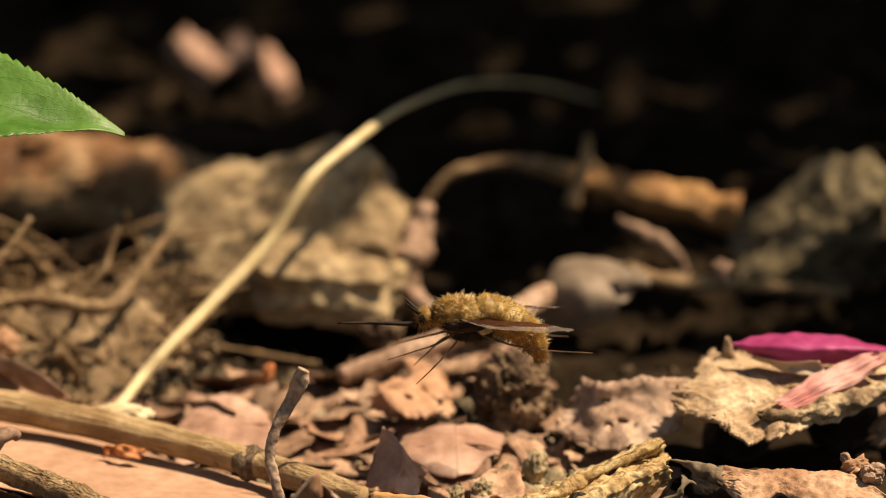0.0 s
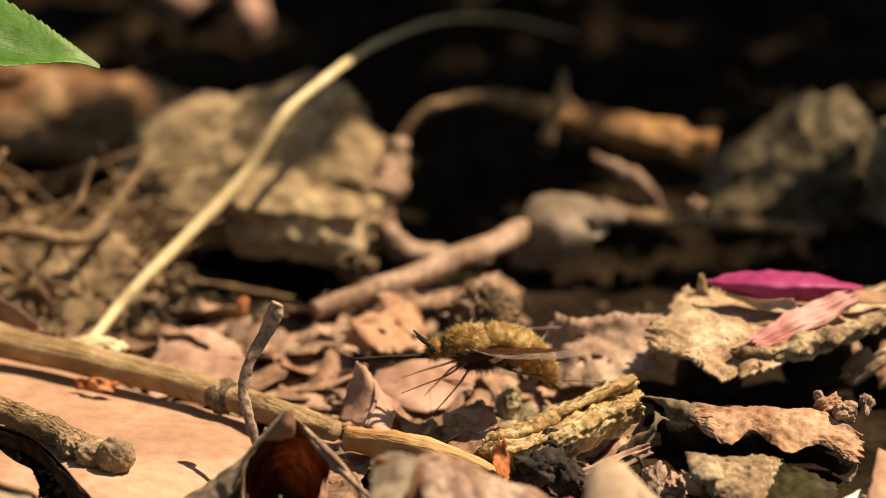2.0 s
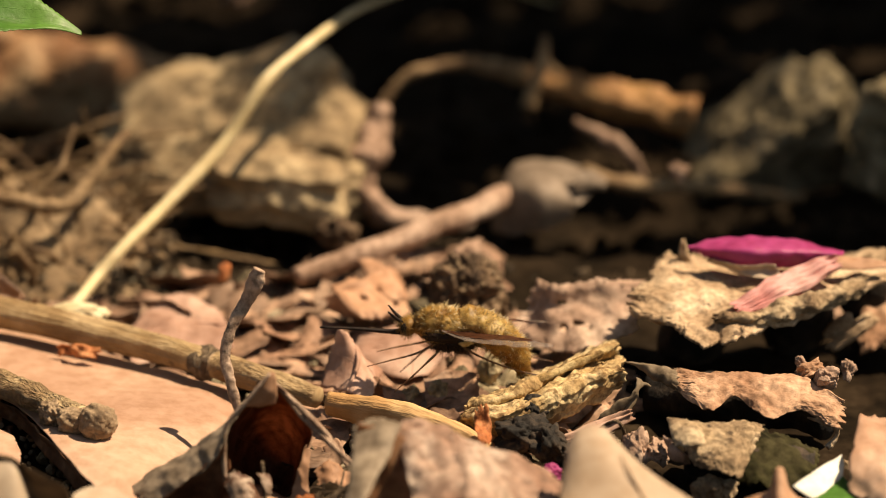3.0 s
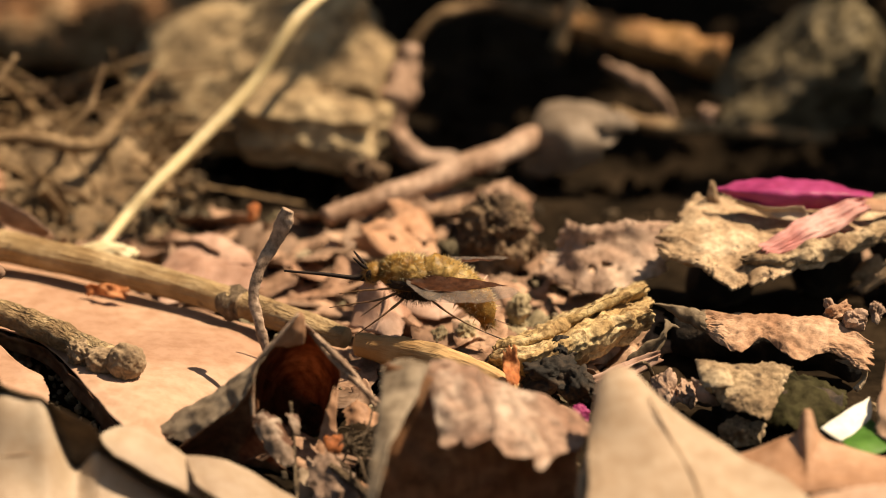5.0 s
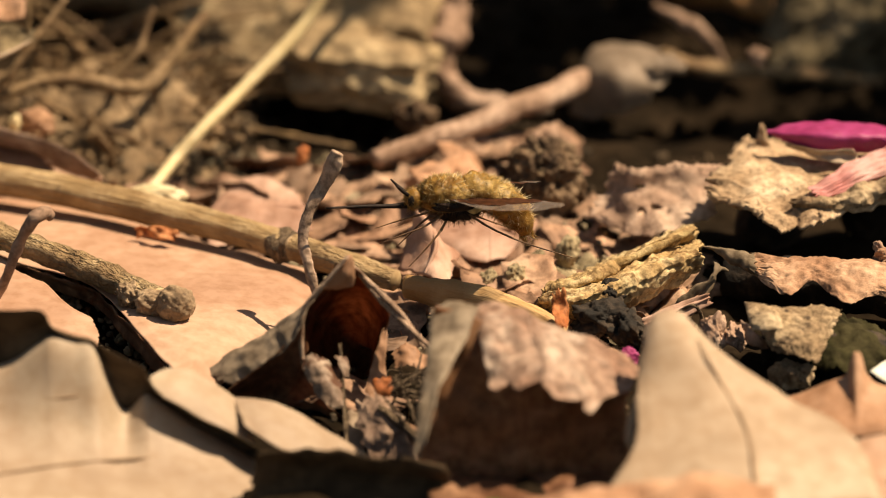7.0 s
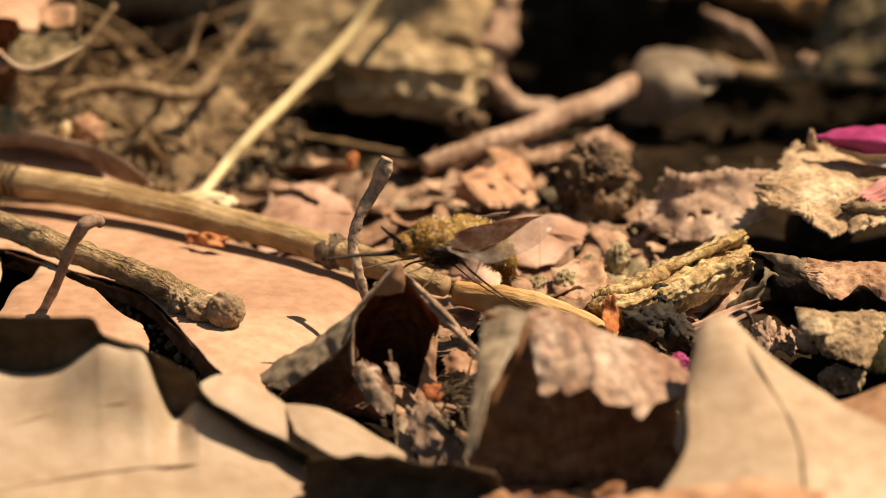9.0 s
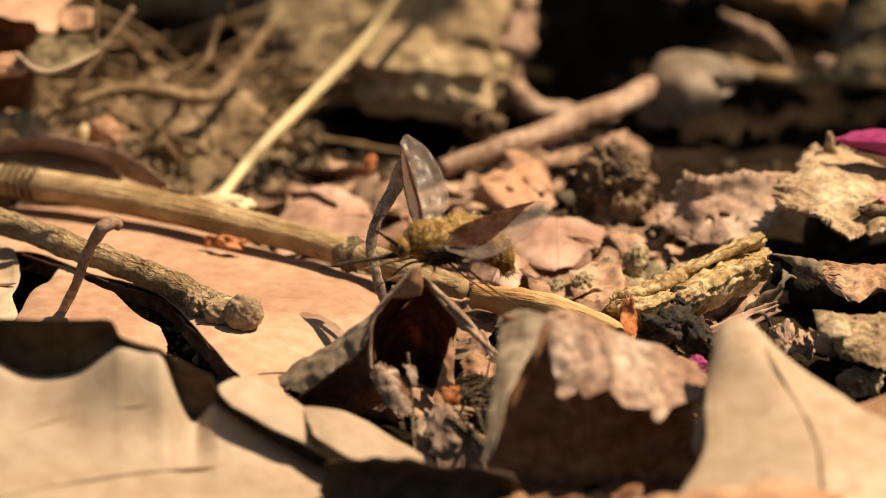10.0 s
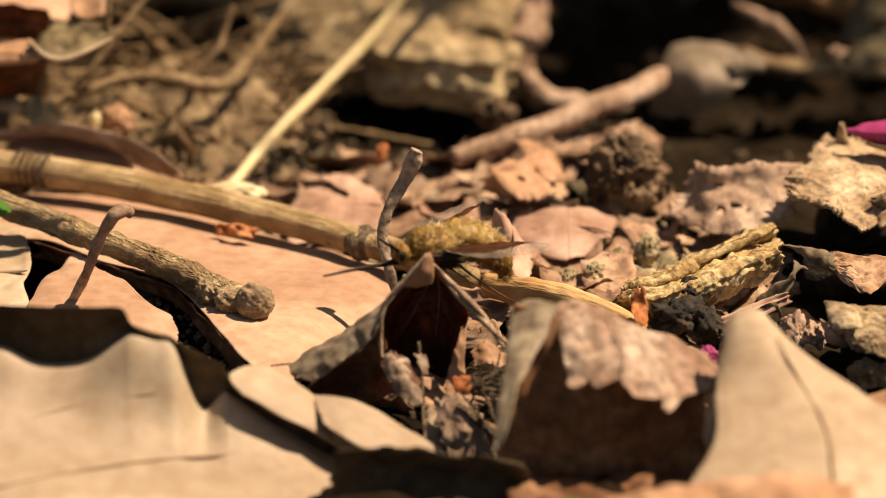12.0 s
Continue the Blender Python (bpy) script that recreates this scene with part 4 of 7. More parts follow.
    net = [[V(-0.305, -4, 0.754), V(-0.051, -4, 0.778), V(0.239, -4, 0.731), V(0.567, -4, 0.575), V(0.973, -4.1, 0.38)],
           [V(-0.086, -4.25, 0.782), V(0.057, -4.3, 0.801), V(0.309, -4.35, 0.744), V(0.597, -4.35, 0.589), V(0.982, -4.3, 0.375)],
           [V(-0.014, -4.5, 0.687), V(0.129, -4.55, 0.669), V(0.378, -4.6, 0.631), V(0.629, -4.6, 0.516), V(0.936, -4.5, 0.379)],
           [V(0.021, -4.72, 0.545), V(0.163, -4.78, 0.588), V(0.376, -4.82, 0.566), V(0.626, -4.8, 0.424), V(0.88, -4.6, 0.419)]]
    sheet(bm, net, 0.022, 60, 70, 0.07, 3.5, 0.03, 8, teeth=4, tooth=0.16, tooth_sides=("s1",), seed=23)
    part("flap", bm, RIDGE_LEAF, t, "bleached wrinkled flap with large teeth")
    # greyer leaf than the flap, its darker colour holding this side's shade
    bm = bmesh.new()
    net = [[V(-0.339, -4.2, 0.809), V(-0.176, -4.22, 0.843), V(-0.022, -4.25, 0.836)],
           [V(-0.35, -4.52, 0.695), V(-0.236, -4.55, 0.707), V(-0.121, -4.58, 0.719)],
           [V(-0.396, -4.95, 0.447), V(-0.332, -5, 0.468), V(-0.276, -4.95, 0.543)],
           [V(-0.429, -5.2, 0.208), V(-0.401, -5.2, 0.208), V(-0.366, -5.2, 0.303)]]
    sheet(bm, net, 0.022, 30, 16, 0.04, 3.5, 0.04, 8, seed=25)
    part("side_fold", bm, MARGIN_LEAF, t, "folded side, greyed for its shade")
    # cream leaf
    t = thing("dead_leaf", V(1.64, -5.3, -0.017), "smooth cream dead leaf rising to a blunt tip", "leaf")
    bm = bmesh.new()
    net = [[V(1.041, -4.4, 0.732), V(1.12, -4.35, 0.817), V(1.235, -4.35, 0.837), V(1.355, -4.4, 0.772)],
           [V(0.992, -4.68, 0.609), V(1.125, -4.7, 0.706), V(1.323, -4.7, 0.745), V(1.593, -4.65, 0.618)],
           [V(0.956, -5, 0.51), V(1.181, -5, 0.549), V(1.48, -5, 0.561), V(1.909, -4.9, 0.48)],
           [V(0.933, -5.4, 0.391), V(1.239, -5.4, 0.399), V(1.656, -5.4, 0.431), V(2.262, -5.2, 0.395)],
           [V(0.69, -5.95, 0.181), V(1.22, -6, 0.205), V(1.768, -6, 0.218), V(2.426, -5.9, 0.215)]]
    sheet(bm, net, 0.03, 44, 40, 0.03, 1.5, 0.02, 8, seed=31)
    part("blade", bm, CREAM_LEAF, t)
    bm = bmesh.new()
    tube(bm, [spline([spline(row, 0.74 - 0.016 * k) for row in net], 0.2 + k / 10) + V(0, -0.018, 0.022) for k in range(9)], [0.004, 0.012, 0.016, 0.016], 40, 8, 0.1, 4.0)
    part("midrib", bm, LEAF_VEIN, t, "darker raised midrib")
    bm = bmesh.new()
    tube(bm, [V(0.969, -5.02, 0.537), V(0.942, -5.06, 0.401), V(0.925, -5.1, 0.284), V(0.943, -5.1, 0.208)], [0.02, 0.034, 0.036, 0.02], 24, 10, 0.2, 6.0, 0.6)
    part("curled_edge", bm, CREAM_LEAF, t, "narrow rolled edge")
    # tan toothed leaf on the far right
    blade_leaf([[V(1.95, -4.18, 0.17), V(2.2, -4.18, 0.295), V(2.34, -4.18, 0.346), V(2.39, -4.18, 0.506), V(2.46, -4.18, 0.334), V(2.63, -4.18, 0.248), V(2.96, -4.18, 0.162), V(3.54, -4.18, 0.131)],
                [V(1.93, -4.42, 0.113), V(2.18, -4.42, 0.222), V(2.33, -4.42, 0.241), V(2.38, -4.42, 0.276), V(2.44, -4.42, 0.241), V(2.62, -4.42, 0.206), V(2.94, -4.42, 0.152), V(3.52, -4.42, 0.113)],
                [V(1.92, -4.7, 0.035), V(2.17, -4.7, 0.151), V(2.31, -4.7, 0.151), V(2.37, -4.7, 0.151), V(2.42, -4.7, 0.151), V(2.6, -4.7, 0.151), V(2.92, -4.7, 0.113), V(3.49, -4.7, 0.074)]],
               TAN_LEAF, V(2.49, -4.75, 0.056), "tan dead leaf with a sharp upturned tooth", rib=False, thick=0.025, nu=30, nv=60, wrinkle=0.03, freq=2.5, rag=0.03, seed=33)
    blade_leaf([[V(2.1, -5.15, 0.148), V(2.35, -5.15, 0.301), V(2.73, -5.15, 0.377), V(3.29, -5.15, 0.339)],
                [V(2.04, -5.55, 0.091), V(2.32, -5.55, 0.167), V(2.77, -5.55, 0.167), V(3.26, -5.55, 0.167)],
                [V(1.99, -5.95, -0.036), V(2.3, -5.95, -0.036), V(2.75, -5.95, -0.036), V(3.23, -5.95, -0.036)]],
               PEACH_LEAF, V(2.47, -5.95, -0.036), "peach dead leaf curled at the front", thick=0.03, nu=26, nv=30, wrinkle=0.04, freq=2, rag=0.03, seed=35)
    # wide grey-beige leaf in the foreground with a raised toothed rim
    t = thing("dead_leaf", V(-2.77, -5.2, -0.214), "wide grey-beige dead leaf with a raised toothed rim", "leaf")
    bm = bmesh.new()
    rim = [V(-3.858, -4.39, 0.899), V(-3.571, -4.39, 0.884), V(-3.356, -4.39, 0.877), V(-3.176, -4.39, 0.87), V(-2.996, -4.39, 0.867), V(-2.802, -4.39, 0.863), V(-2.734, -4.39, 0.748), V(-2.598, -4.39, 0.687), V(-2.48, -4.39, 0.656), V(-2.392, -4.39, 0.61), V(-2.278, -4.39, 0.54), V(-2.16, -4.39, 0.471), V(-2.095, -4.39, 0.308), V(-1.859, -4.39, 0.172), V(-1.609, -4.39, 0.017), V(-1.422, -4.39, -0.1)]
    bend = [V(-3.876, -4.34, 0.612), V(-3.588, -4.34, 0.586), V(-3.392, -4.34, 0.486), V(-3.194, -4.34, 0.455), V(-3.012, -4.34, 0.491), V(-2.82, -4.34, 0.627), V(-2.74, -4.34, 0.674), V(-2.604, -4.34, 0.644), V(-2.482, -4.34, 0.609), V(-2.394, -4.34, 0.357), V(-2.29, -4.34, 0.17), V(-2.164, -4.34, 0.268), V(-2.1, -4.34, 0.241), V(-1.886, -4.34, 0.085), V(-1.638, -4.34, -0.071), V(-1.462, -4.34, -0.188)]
    # darker leaf than the blade, so the rim's shade is partly colour
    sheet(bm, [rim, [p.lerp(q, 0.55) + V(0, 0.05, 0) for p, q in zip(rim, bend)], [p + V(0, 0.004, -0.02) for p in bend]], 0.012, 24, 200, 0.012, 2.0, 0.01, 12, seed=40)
    part("raised_rim", bm, RIM_LEAF, t, "turned-up rim, its shade deepened with dark brown")
    bm = bmesh.new()
    net = [bend]
    for y, left, right, kept in ((-4.43, 0.40, -0.17, 0.92), (-4.7, 0.33, -0.162, 0.2), (-5.2, 0.17, -0.156, 0), (-6.2, -0.075, -0.075, 0)):
        net.append([V(p.x * (33.83 + y) / 29.48, y, kept * p.z + (1 - kept) * (left + (right - left) * (p.x + 4.3) / 2.8)) for p in bend])
    sheet(bm, net, 0.012, 90, 200, 0.015, 1.5, 0.004, 12, seed=41)
    part("blade", bm, GREY_LEAF, t)
    for line in (((0.63, 0.03), (0.5, 0.14), (0.41, 0.25), (0.41, 0.41), (0.37, 0.54)),
                 ((0.83, 0.02), (0.75, 0.18), (0.65, 0.42), (0.53, 0.74), (0.31, 0.93))):
        bm = bmesh.new()
        tube(bm, [spline([spline(row, b) for row in net], a) + V(0, 0, 0.004) for a, b in line], [0.016, 0.016, 0.013, 0.006], 40, 8, 0.1, 3.0, 0.5)
        part("vein", bm, LEAF_VEIN, t, "thin brownish vein")
    bm = bmesh.new()
    net = [[V(-2.146, -4.25, 0.399), V(-2.129, -4.4, 0.39), V(-2.115, -4.52, 0.353)], [V(-1.955, -4.22, 0.407), V(-1.957, -4.4, 0.351), V(-1.956, -4.55, 0.296)], [V(-1.816, -4.2, 0.349), V(-1.813, -4.4, 0.282), V(-1.793, -4.55, 0.188)], [V(-1.68, -4.2, 0.248), V(-1.671, -4.4, 0.189), V(-1.636, -4.55, 0.103)], [V(-1.572, -4.2, 0.154), V(-1.535, -4.38, 0.111), V(-1.452, -4.5, -0.003)]]
    sheet(bm, net, 0.014, 44, 24, 0.02, 2.0, 0.01, 8, point=(0.14, 0), seed=42)
    part("turned_margin", bm, GREY_LEAF, t, "margin turned back to the light")
    blade_leaf([[V(-1.608, -4.2, 0.193), V(-1.571, -4.36, 0.18), V(-1.52, -4.55, 0.15)], [V(-1.368, -4.2, 0.17), V(-1.353, -4.4, 0.127), V(-1.33, -4.65, 0.045)], [V(-1.108, -4.2, 0.061), V(-1.101, -4.4, 0.019), V(-1.087, -4.65, -0.056)], [V(-0.889, -4.25, -0.067), V(-0.878, -4.4, -0.082), V(-0.838, -4.55, -0.109)], [V(-0.743, -4.3, -0.14), V(-0.733, -4.4, -0.137), V(-0.717, -4.5, -0.141)]],
               GREY_LEAF, V(-1.2, -4.7, -0.159), "pale leaf tongue lying under the rim", rib=False, thick=0.02, nu=50, nv=26, wrinkle=0.02, rag=0.012, point=(0, 0.7), seed=43)
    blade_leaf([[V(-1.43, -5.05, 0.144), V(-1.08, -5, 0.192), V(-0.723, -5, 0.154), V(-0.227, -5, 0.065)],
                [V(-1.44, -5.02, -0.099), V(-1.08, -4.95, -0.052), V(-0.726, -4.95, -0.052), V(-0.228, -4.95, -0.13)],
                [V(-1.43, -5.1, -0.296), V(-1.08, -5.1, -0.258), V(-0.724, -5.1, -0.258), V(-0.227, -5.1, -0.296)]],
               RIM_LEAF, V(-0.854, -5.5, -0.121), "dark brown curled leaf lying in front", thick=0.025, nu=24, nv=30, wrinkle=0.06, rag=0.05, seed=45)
    blade_leaf([[V(-0.342, -4.628, -0.15), V(0.269, -4.663, -0.15), V(0.896, -4.722, -0.14)], [V(-0.338, -4.987, -0.14), V(0.266, -5.041, -0.12), V(0.899, -5.016, -0.13)], [V(-0.334, -5.383, -0.16), V(0.263, -5.428, -0.14), V(0.903, -5.403, -0.15)]],
               BROWN_LEAF, V(0.2, -5.2, -0.16), "brown dead leaf lying flat under the standing one", rib=False, thick=0.025, nu=20, nv=40, wrinkle=0.05, freq=4, rag=0.03, seed=49)
    blade_leaf([[V(0.261, -6, 0.229), V(0.501, -6, 0.341), V(0.775, -6, 0.323), V(1.05, -6, 0.397), V(1.36, -6, 0.453), V(1.77, -6, 0.36)],
                [V(0.225, -6.2, 0.223), V(0.496, -6.3, 0.36), V(0.768, -6.3, 0.323), V(1.04, -6.3, 0.378), V(1.34, -6.3, 0.415), V(1.75, -6.3, 0.323)],
                [V(0.189, -6.6, 0.178), V(0.49, -6.7, 0.223), V(0.759, -6.7, 0.223), V(1.03, -6.7, 0.223), V(1.33, -6.7, 0.223), V(1.73, -6.7, 0.223)]],
               TAN_LEAF, V(0.894, -6.7, 0.223), "tan dead leaf with a ragged rim in front", thick=0.025, nu=26, nv=50, wrinkle=0.06, freq=3, rag=0.015, rag_freq=6, seed=47)
    bm = bmesh.new()
    sheet(bm, [[V(-0.049, -5.6, 0.06), V(0.056, -5.6, 0.082), V(0.178, -5.6, 0.06)], [V(-0.118, -5.7, 0.061), V(0.056, -5.7, 0.061), V(0.247, -5.7, 0.061)], [V(-0.117, -5.9, -0.058), V(0.055, -5.9, -0.058), V(0.228, -5.9, -0.058)]], 0.015, 12, 12, 0.02, seed=48)
    solo("green_leaf", bm, GREEN_LEAF, V(0.055, -5.9, -0.058), "tip of a small fresh green leaf", "leaf")
    # further back
    blade_leaf([[V(-2.01, -0.433, 0.03), V(-1.85, -0.033, 0.1), V(-1.61, 0.185, 0.13), V(-1.36, 0.087, 0.1)],
                [V(-1.98, -0.638, 0.02), V(-1.75, -0.507, 0.1), V(-1.55, -0.39, 0.1), V(-1.27, -0.39, 0.1)],
                [V(-1.93, -0.929, 0), V(-1.73, -0.815, 0), V(-1.5, -0.7, 0), V(-1.22, -0.584, 0)]],
               PINK_LEAF, V(-1.62, -0.584, 0), "pinkish dead leaf behind the stick", thick=0.025, nu=24, nv=30, wrinkle=0.05, rag=0.06, seed=51)
    blade_leaf([[V(-0.338, -0.487, 0.05), V(-0.097, -0.448, 0.1), V(0.185, -0.448, 0.1), V(0.387, -0.487, 0.05)],
                [V(-0.374, -0.969, 0.1), V(-0.096, -0.909, 0.12), V(0.183, -0.909, 0.12), V(0.342, -0.969, 0.1)],
                [V(-0.254, -1.09, 0.02), V(-0.055, -1.21, 0), V(0.143, -1.15, 0), V(0.263, -0.929, 0)]],
               PINK_LEAF, V(-0.016, -0.929, -0), "grey-pink dead leaf lying flat", thick=0.025, nu=24, nv=30, wrinkle=0.04, rag=0.08, seed=53)
    blade_leaf([[V(-0.604, -1.51, 0.05), V(-0.506, -1.37, 0.25), V(-0.455, -1.37, 0.45)], [V(-0.405, -1.75, 0.1), V(-0.328, -1.6, 0.25), V(-0.368, -1.42, 0.35)], [V(-0.249, -1.84, 0.05), V(-0.211, -1.64, 0.1), V(-0.173, -1.36, 0.1)]],
               PINK_LEAF, V(-0.408, -1.49, 0), "small upturned pinkish leaf scrap", thick=0.025, nu=20, nv=20, wrinkle=0.04, rag=0.1, seed=55)
    blade_leaf([[V(-0.586, -0.071, 0.2), V(-0.342, 0.012, 0.3), V(-0.099, 0.399, 0.25)], [V(-0.546, -0.033, 0.1), V(-0.301, -0.071, 0.2), V(0.025, 0.208, 0.1)], [V(-0.425, 0.003, 0), V(-0.22, -0.074, 0.05), V(0.024, 0.003, 0)]],
               TAN_LEAF, V(-0.304, 0.244, 0), "warm tan leaf scrap leaning in the litter", thick=0.025, nu=20, nv=20, wrinkle=0.06, rag=0.1, seed=57)
    blade_leaf([[V(-0.346, 0.5, 0.28), V(-0.231, 0.5, 0.306), V(-0.164, 0.45, 0.245)], [V(-0.253, 0.2, 0.212), V(-0.114, 0.2, 0.229), V(-0.04, 0.15, 0.187)], [V(-0.154, -0.05, 0.18), V(-0.048, -0.05, 0.154), V(0.025, -0.05, 0.18)]],
               CHUNK, V(0.05, 0.2, 0), "orange-pink leaf strip lying on the litter", rib=False, thick=0.04, nu=24, nv=16, wrinkle=0.05, rag=0.06, seed=58)
    blade_leaf([[V(-0.538, 0.05, 0.221), V(-0.383, 0.1, 0.273), V(-0.244, 0.1, 0.247)], [V(-0.47, -0.15, 0.181), V(-0.308, -0.1, 0.198), V(-0.137, -0.1, 0.198)], [V(-0.33, -0.35, 0.141), V(-0.185, -0.35, 0.142), V(-0.023, -0.35, 0.172)]],
               CHUNK, V(-0.1, -0.1, 0), "orange-pink leaf scrap lying on the litter", rib=False, thick=0.04, nu=24, nv=24, wrinkle=0.06, rag=0.07, seed=59, holes=((0.55, 0.5, 0.07),))
    # left side leaves
    blade_leaf([[V(-4.29, 0.363, 0.35), V(-3.75, 0.388, 0.45), V(-3.24, 0.139, 0.45), V(-2.94, -0.087, 0.4), V(-2.75, -0.254, 0.3)],
                [V(-4.3, 0.461, 0.25), V(-3.76, 0.462, 0.35), V(-3.25, 0.234, 0.33), V(-2.99, 0.012, 0.3), V(-2.77, -0.162, 0.25)],
                [V(-4.31, 0.541, 0.2), V(-3.84, 0.766, 0.2), V(-3.32, 0.516, 0.2), V(-3.05, 0.196, 0.2), V(-2.82, -0.071, 0.2)]],
               FLAKE, V(-3.63, 1.11, 0), "narrow brown leaf rolled at its edge", thick=0.03, nu=16, nv=40, wrinkle=0.02, seed=61)
    blade_leaf([[V(-4.07, 0.586, 0.25), V(-3.66, 0.649, 0.25), V(-3.15, 0.485, 0.22), V(-2.75, -0.01, 0.2)],
                [V(-4.03, 0.19, 0.15), V(-3.62, 0.19, 0.15), V(-3.13, 0.152, 0.12), V(-2.75, -0.033, 0.1)]],
               PEACH_LEAF, V(-3.46, 0.61, -0), "pale leaf behind the stick", thick=0.025, nu=14, nv=30, wrinkle=0.03, rag=0.05, seed=63)
    t = thing("dead_leaf", V(-3.85, 0.6, 0.703), "grey-olive curled leaf with a pale rim leaning above the soil", "leaf")
    bm = bmesh.new()
    net = [[V(-3.841, 0.8, 0.931), V(-3.741, 0.95, 1.008), V(-3.557, 1, 1.053), V(-3.387, 0.95, 1.022), V(-3.271, 0.8, 1.018)],
           [V(-3.85, 0.5, 1.012), V(-3.702, 0.55, 1.03), V(-3.529, 0.6, 1.04), V(-3.372, 0.6, 1.049), V(-3.265, 0.6, 1.062)],
           [V(-3.859, 0.3, 1.108), V(-3.735, 0.25, 1.013), V(-3.605, 0.25, 0.983), V(-3.428, 0.3, 1.035), V(-3.268, 0.45, 1.081)]]
    sheet(bm, net, 0.025, 30, 44, 0.05, 4.0, 0.04, 9, seed=65, ridge=(0.02, 9, 3.0))
    part("blade", bm, OLIVE_LEAF, t)
    bm = bmesh.new()
    tube(bm, [p + V(0, -0.01, 0.005) for p in net[2]], [0.014, 0.02, 0.022, 0.016, 0.008], 40, 8, 0.2, 6.0, 0.7)
    part("rim", bm, CREAM_LEAF, t, "pale sunlit rim")
    bm = bmesh.new()
    tube(bm, [V(-3.318, 0.65, 1.076), V(-3.306, 0.68, 1.17), V(-3.308, 0.7, 1.271), V(-3.301, 0.75, 1.385)], [0.02, 0.022, 0.022, 0.016], 14, 8, 0.1)
    part("stalk", bm, STICK, t)
    blade_leaf([[V(-4.468, 0.55, 0.942), V(-4.089, 0.5, 1.011), V(-3.851, 0.45, 1.063)], [V(-4.438, 0.3, 0.956), V(-4.068, 0.3, 1), V(-3.781, 0.3, 0.992)], [V(-4.434, 0.25, 0.9), V(-4.065, 0.25, 0.939), V(-3.822, 0.28, 0.947)]],
               TAN_LEAF, V(-4.2, 0.5, 0.6), "tan dead leaf stacked under the curled one", thick=0.025, nu=16, nv=24, wrinkle=0.04, rag=0.06, seed=66)
    blade_leaf([[V(-4.363, 0.8, 1.182), V(-3.983, 0.75, 1.224), V(-3.754, 0.75, 1.164)], [V(-4.38, 0.9, 1.032), V(-4, 0.85, 1.062), V(-3.76, 0.85, 1.036)], [V(-4.398, 1, 0.868), V(-4.016, 0.95, 0.899), V(-3.808, 0.95, 0.881)]],
               RED_LEAF, V(-4.2, 1.0, 0.7), "dark brown curled dead leaf in its own shade", thick=0.025, nu=16, nv=24, wrinkle=0.06, rag=0.06, seed=68)
    blade_leaf([[V(-4.626, 2, 1.189), V(-3.986, 2, 1.19), V(-3.561, 2, 1.146)], [V(-4.585, 1.6, 1.048), V(-3.951, 1.6, 1.04), V(-3.635, 1.6, 1.005)], [V(-4.541, 1.2, 1), V(-3.995, 1.2, 1.027), V(-3.671, 1.2, 0.966)]],
               PEACH_LEAF, V(-4.3, 1.6, 0.5), "pale peach dead leaf on the heap", thick=0.025, nu=20, nv=30, wrinkle=0.06, rag=0.06, seed=64)
    blade_leaf([[V(-3.639, 1.1, 1.147), V(-3.525, 1.15, 1.184), V(-3.354, 1.1, 1.165)], [V(-3.606, 1, 1.101), V(-3.496, 1.02, 1.086), V(-3.356, 1, 1.093)], [V(-3.58, 0.98, 1.064), V(-3.481, 0.98, 1.051), V(-3.372, 0.98, 1.073)]],
               TAN_LEAF, V(-3.6, 1.1, 0.6), "curled tan scrap behind the olive leaf", thick=0.02, nu=14, nv=16, wrinkle=0.05, rag=0.08, seed=62)
    blade_leaf([[V(-4.445, 0.35, 0.922), V(-4.035, 0.35, 0.906), V(-3.72, 0.4, 0.916)], [V(-4.47, 0.5, 0.751), V(-4.057, 0.5, 0.743), V(-3.807, 0.55, 0.744)], [V(-4.502, 0.7, 0.526), V(-4.086, 0.7, 0.536), V(-3.869, 0.7, 0.563)]],
               RED_LEAF, V(-4.1, 0.7, 0.3), "dark brown dead leaf under the heap", thick=0.025, nu=16, nv=24, wrinkle=0.05, rag=0.06, seed=67)
    for i, (p, size, mat, label) in enumerate(((V(-3.822, 0.75, 0.633), (0.06, 0.05, 0.12), STICK, "yellowish wood crumb on the heap"), (V(-3.846, 0.6, 0.474), (0.12, 0.08, 0.09), PEBBLE, "pale soil crumb on the stick"), (V(-4.043, 0.6, 0.518), (0.14, 0.08, 0.05), ROOT, "pinkish root crumb on the heap"), (V(-3.435, 0.7, 0.362), (0.04, 0.04, 0.06), STRAW, "yellow crumb beside the leaf"), (V(-3.291, 0.8, 0.323), (0.13, 0.08, 0.11), RED_BARK, "reddish leaf crumb on the heap"))):
        bm = bmesh.new()
        lump(bm, p, size, 4, 0.4, 1.6, i * 2.7)
        solo("crumb", bm, mat, p - V(0, 0, size[2]), label, "crumb")
    blade_leaf([[V(-4.331, -0.902, 0.15), V(-3.873, -1.06, 0.18), V(-3.734, -1.363, 0.2)], [V(-4.246, -1.636, 0.15), V(-3.807, -1.69, 0.18), V(-3.656, -1.786, 0.2)], [V(-4.18, -2.211, 0.12), V(-3.778, -2.174, 0.14), V(-3.678, -2.118, 0.16)], [V(-4.123, -2.745, 0), V(-3.72, -2.585, 0.02), V(-3.595, -2.371, 0.06)]],
               CREAM_LEAF, V(-3.94, -1.82, 0), "yellowish dead leaf under the twig", thick=0.025, nu=24, nv=20, wrinkle=0.04, rag=0.05, seed=69)


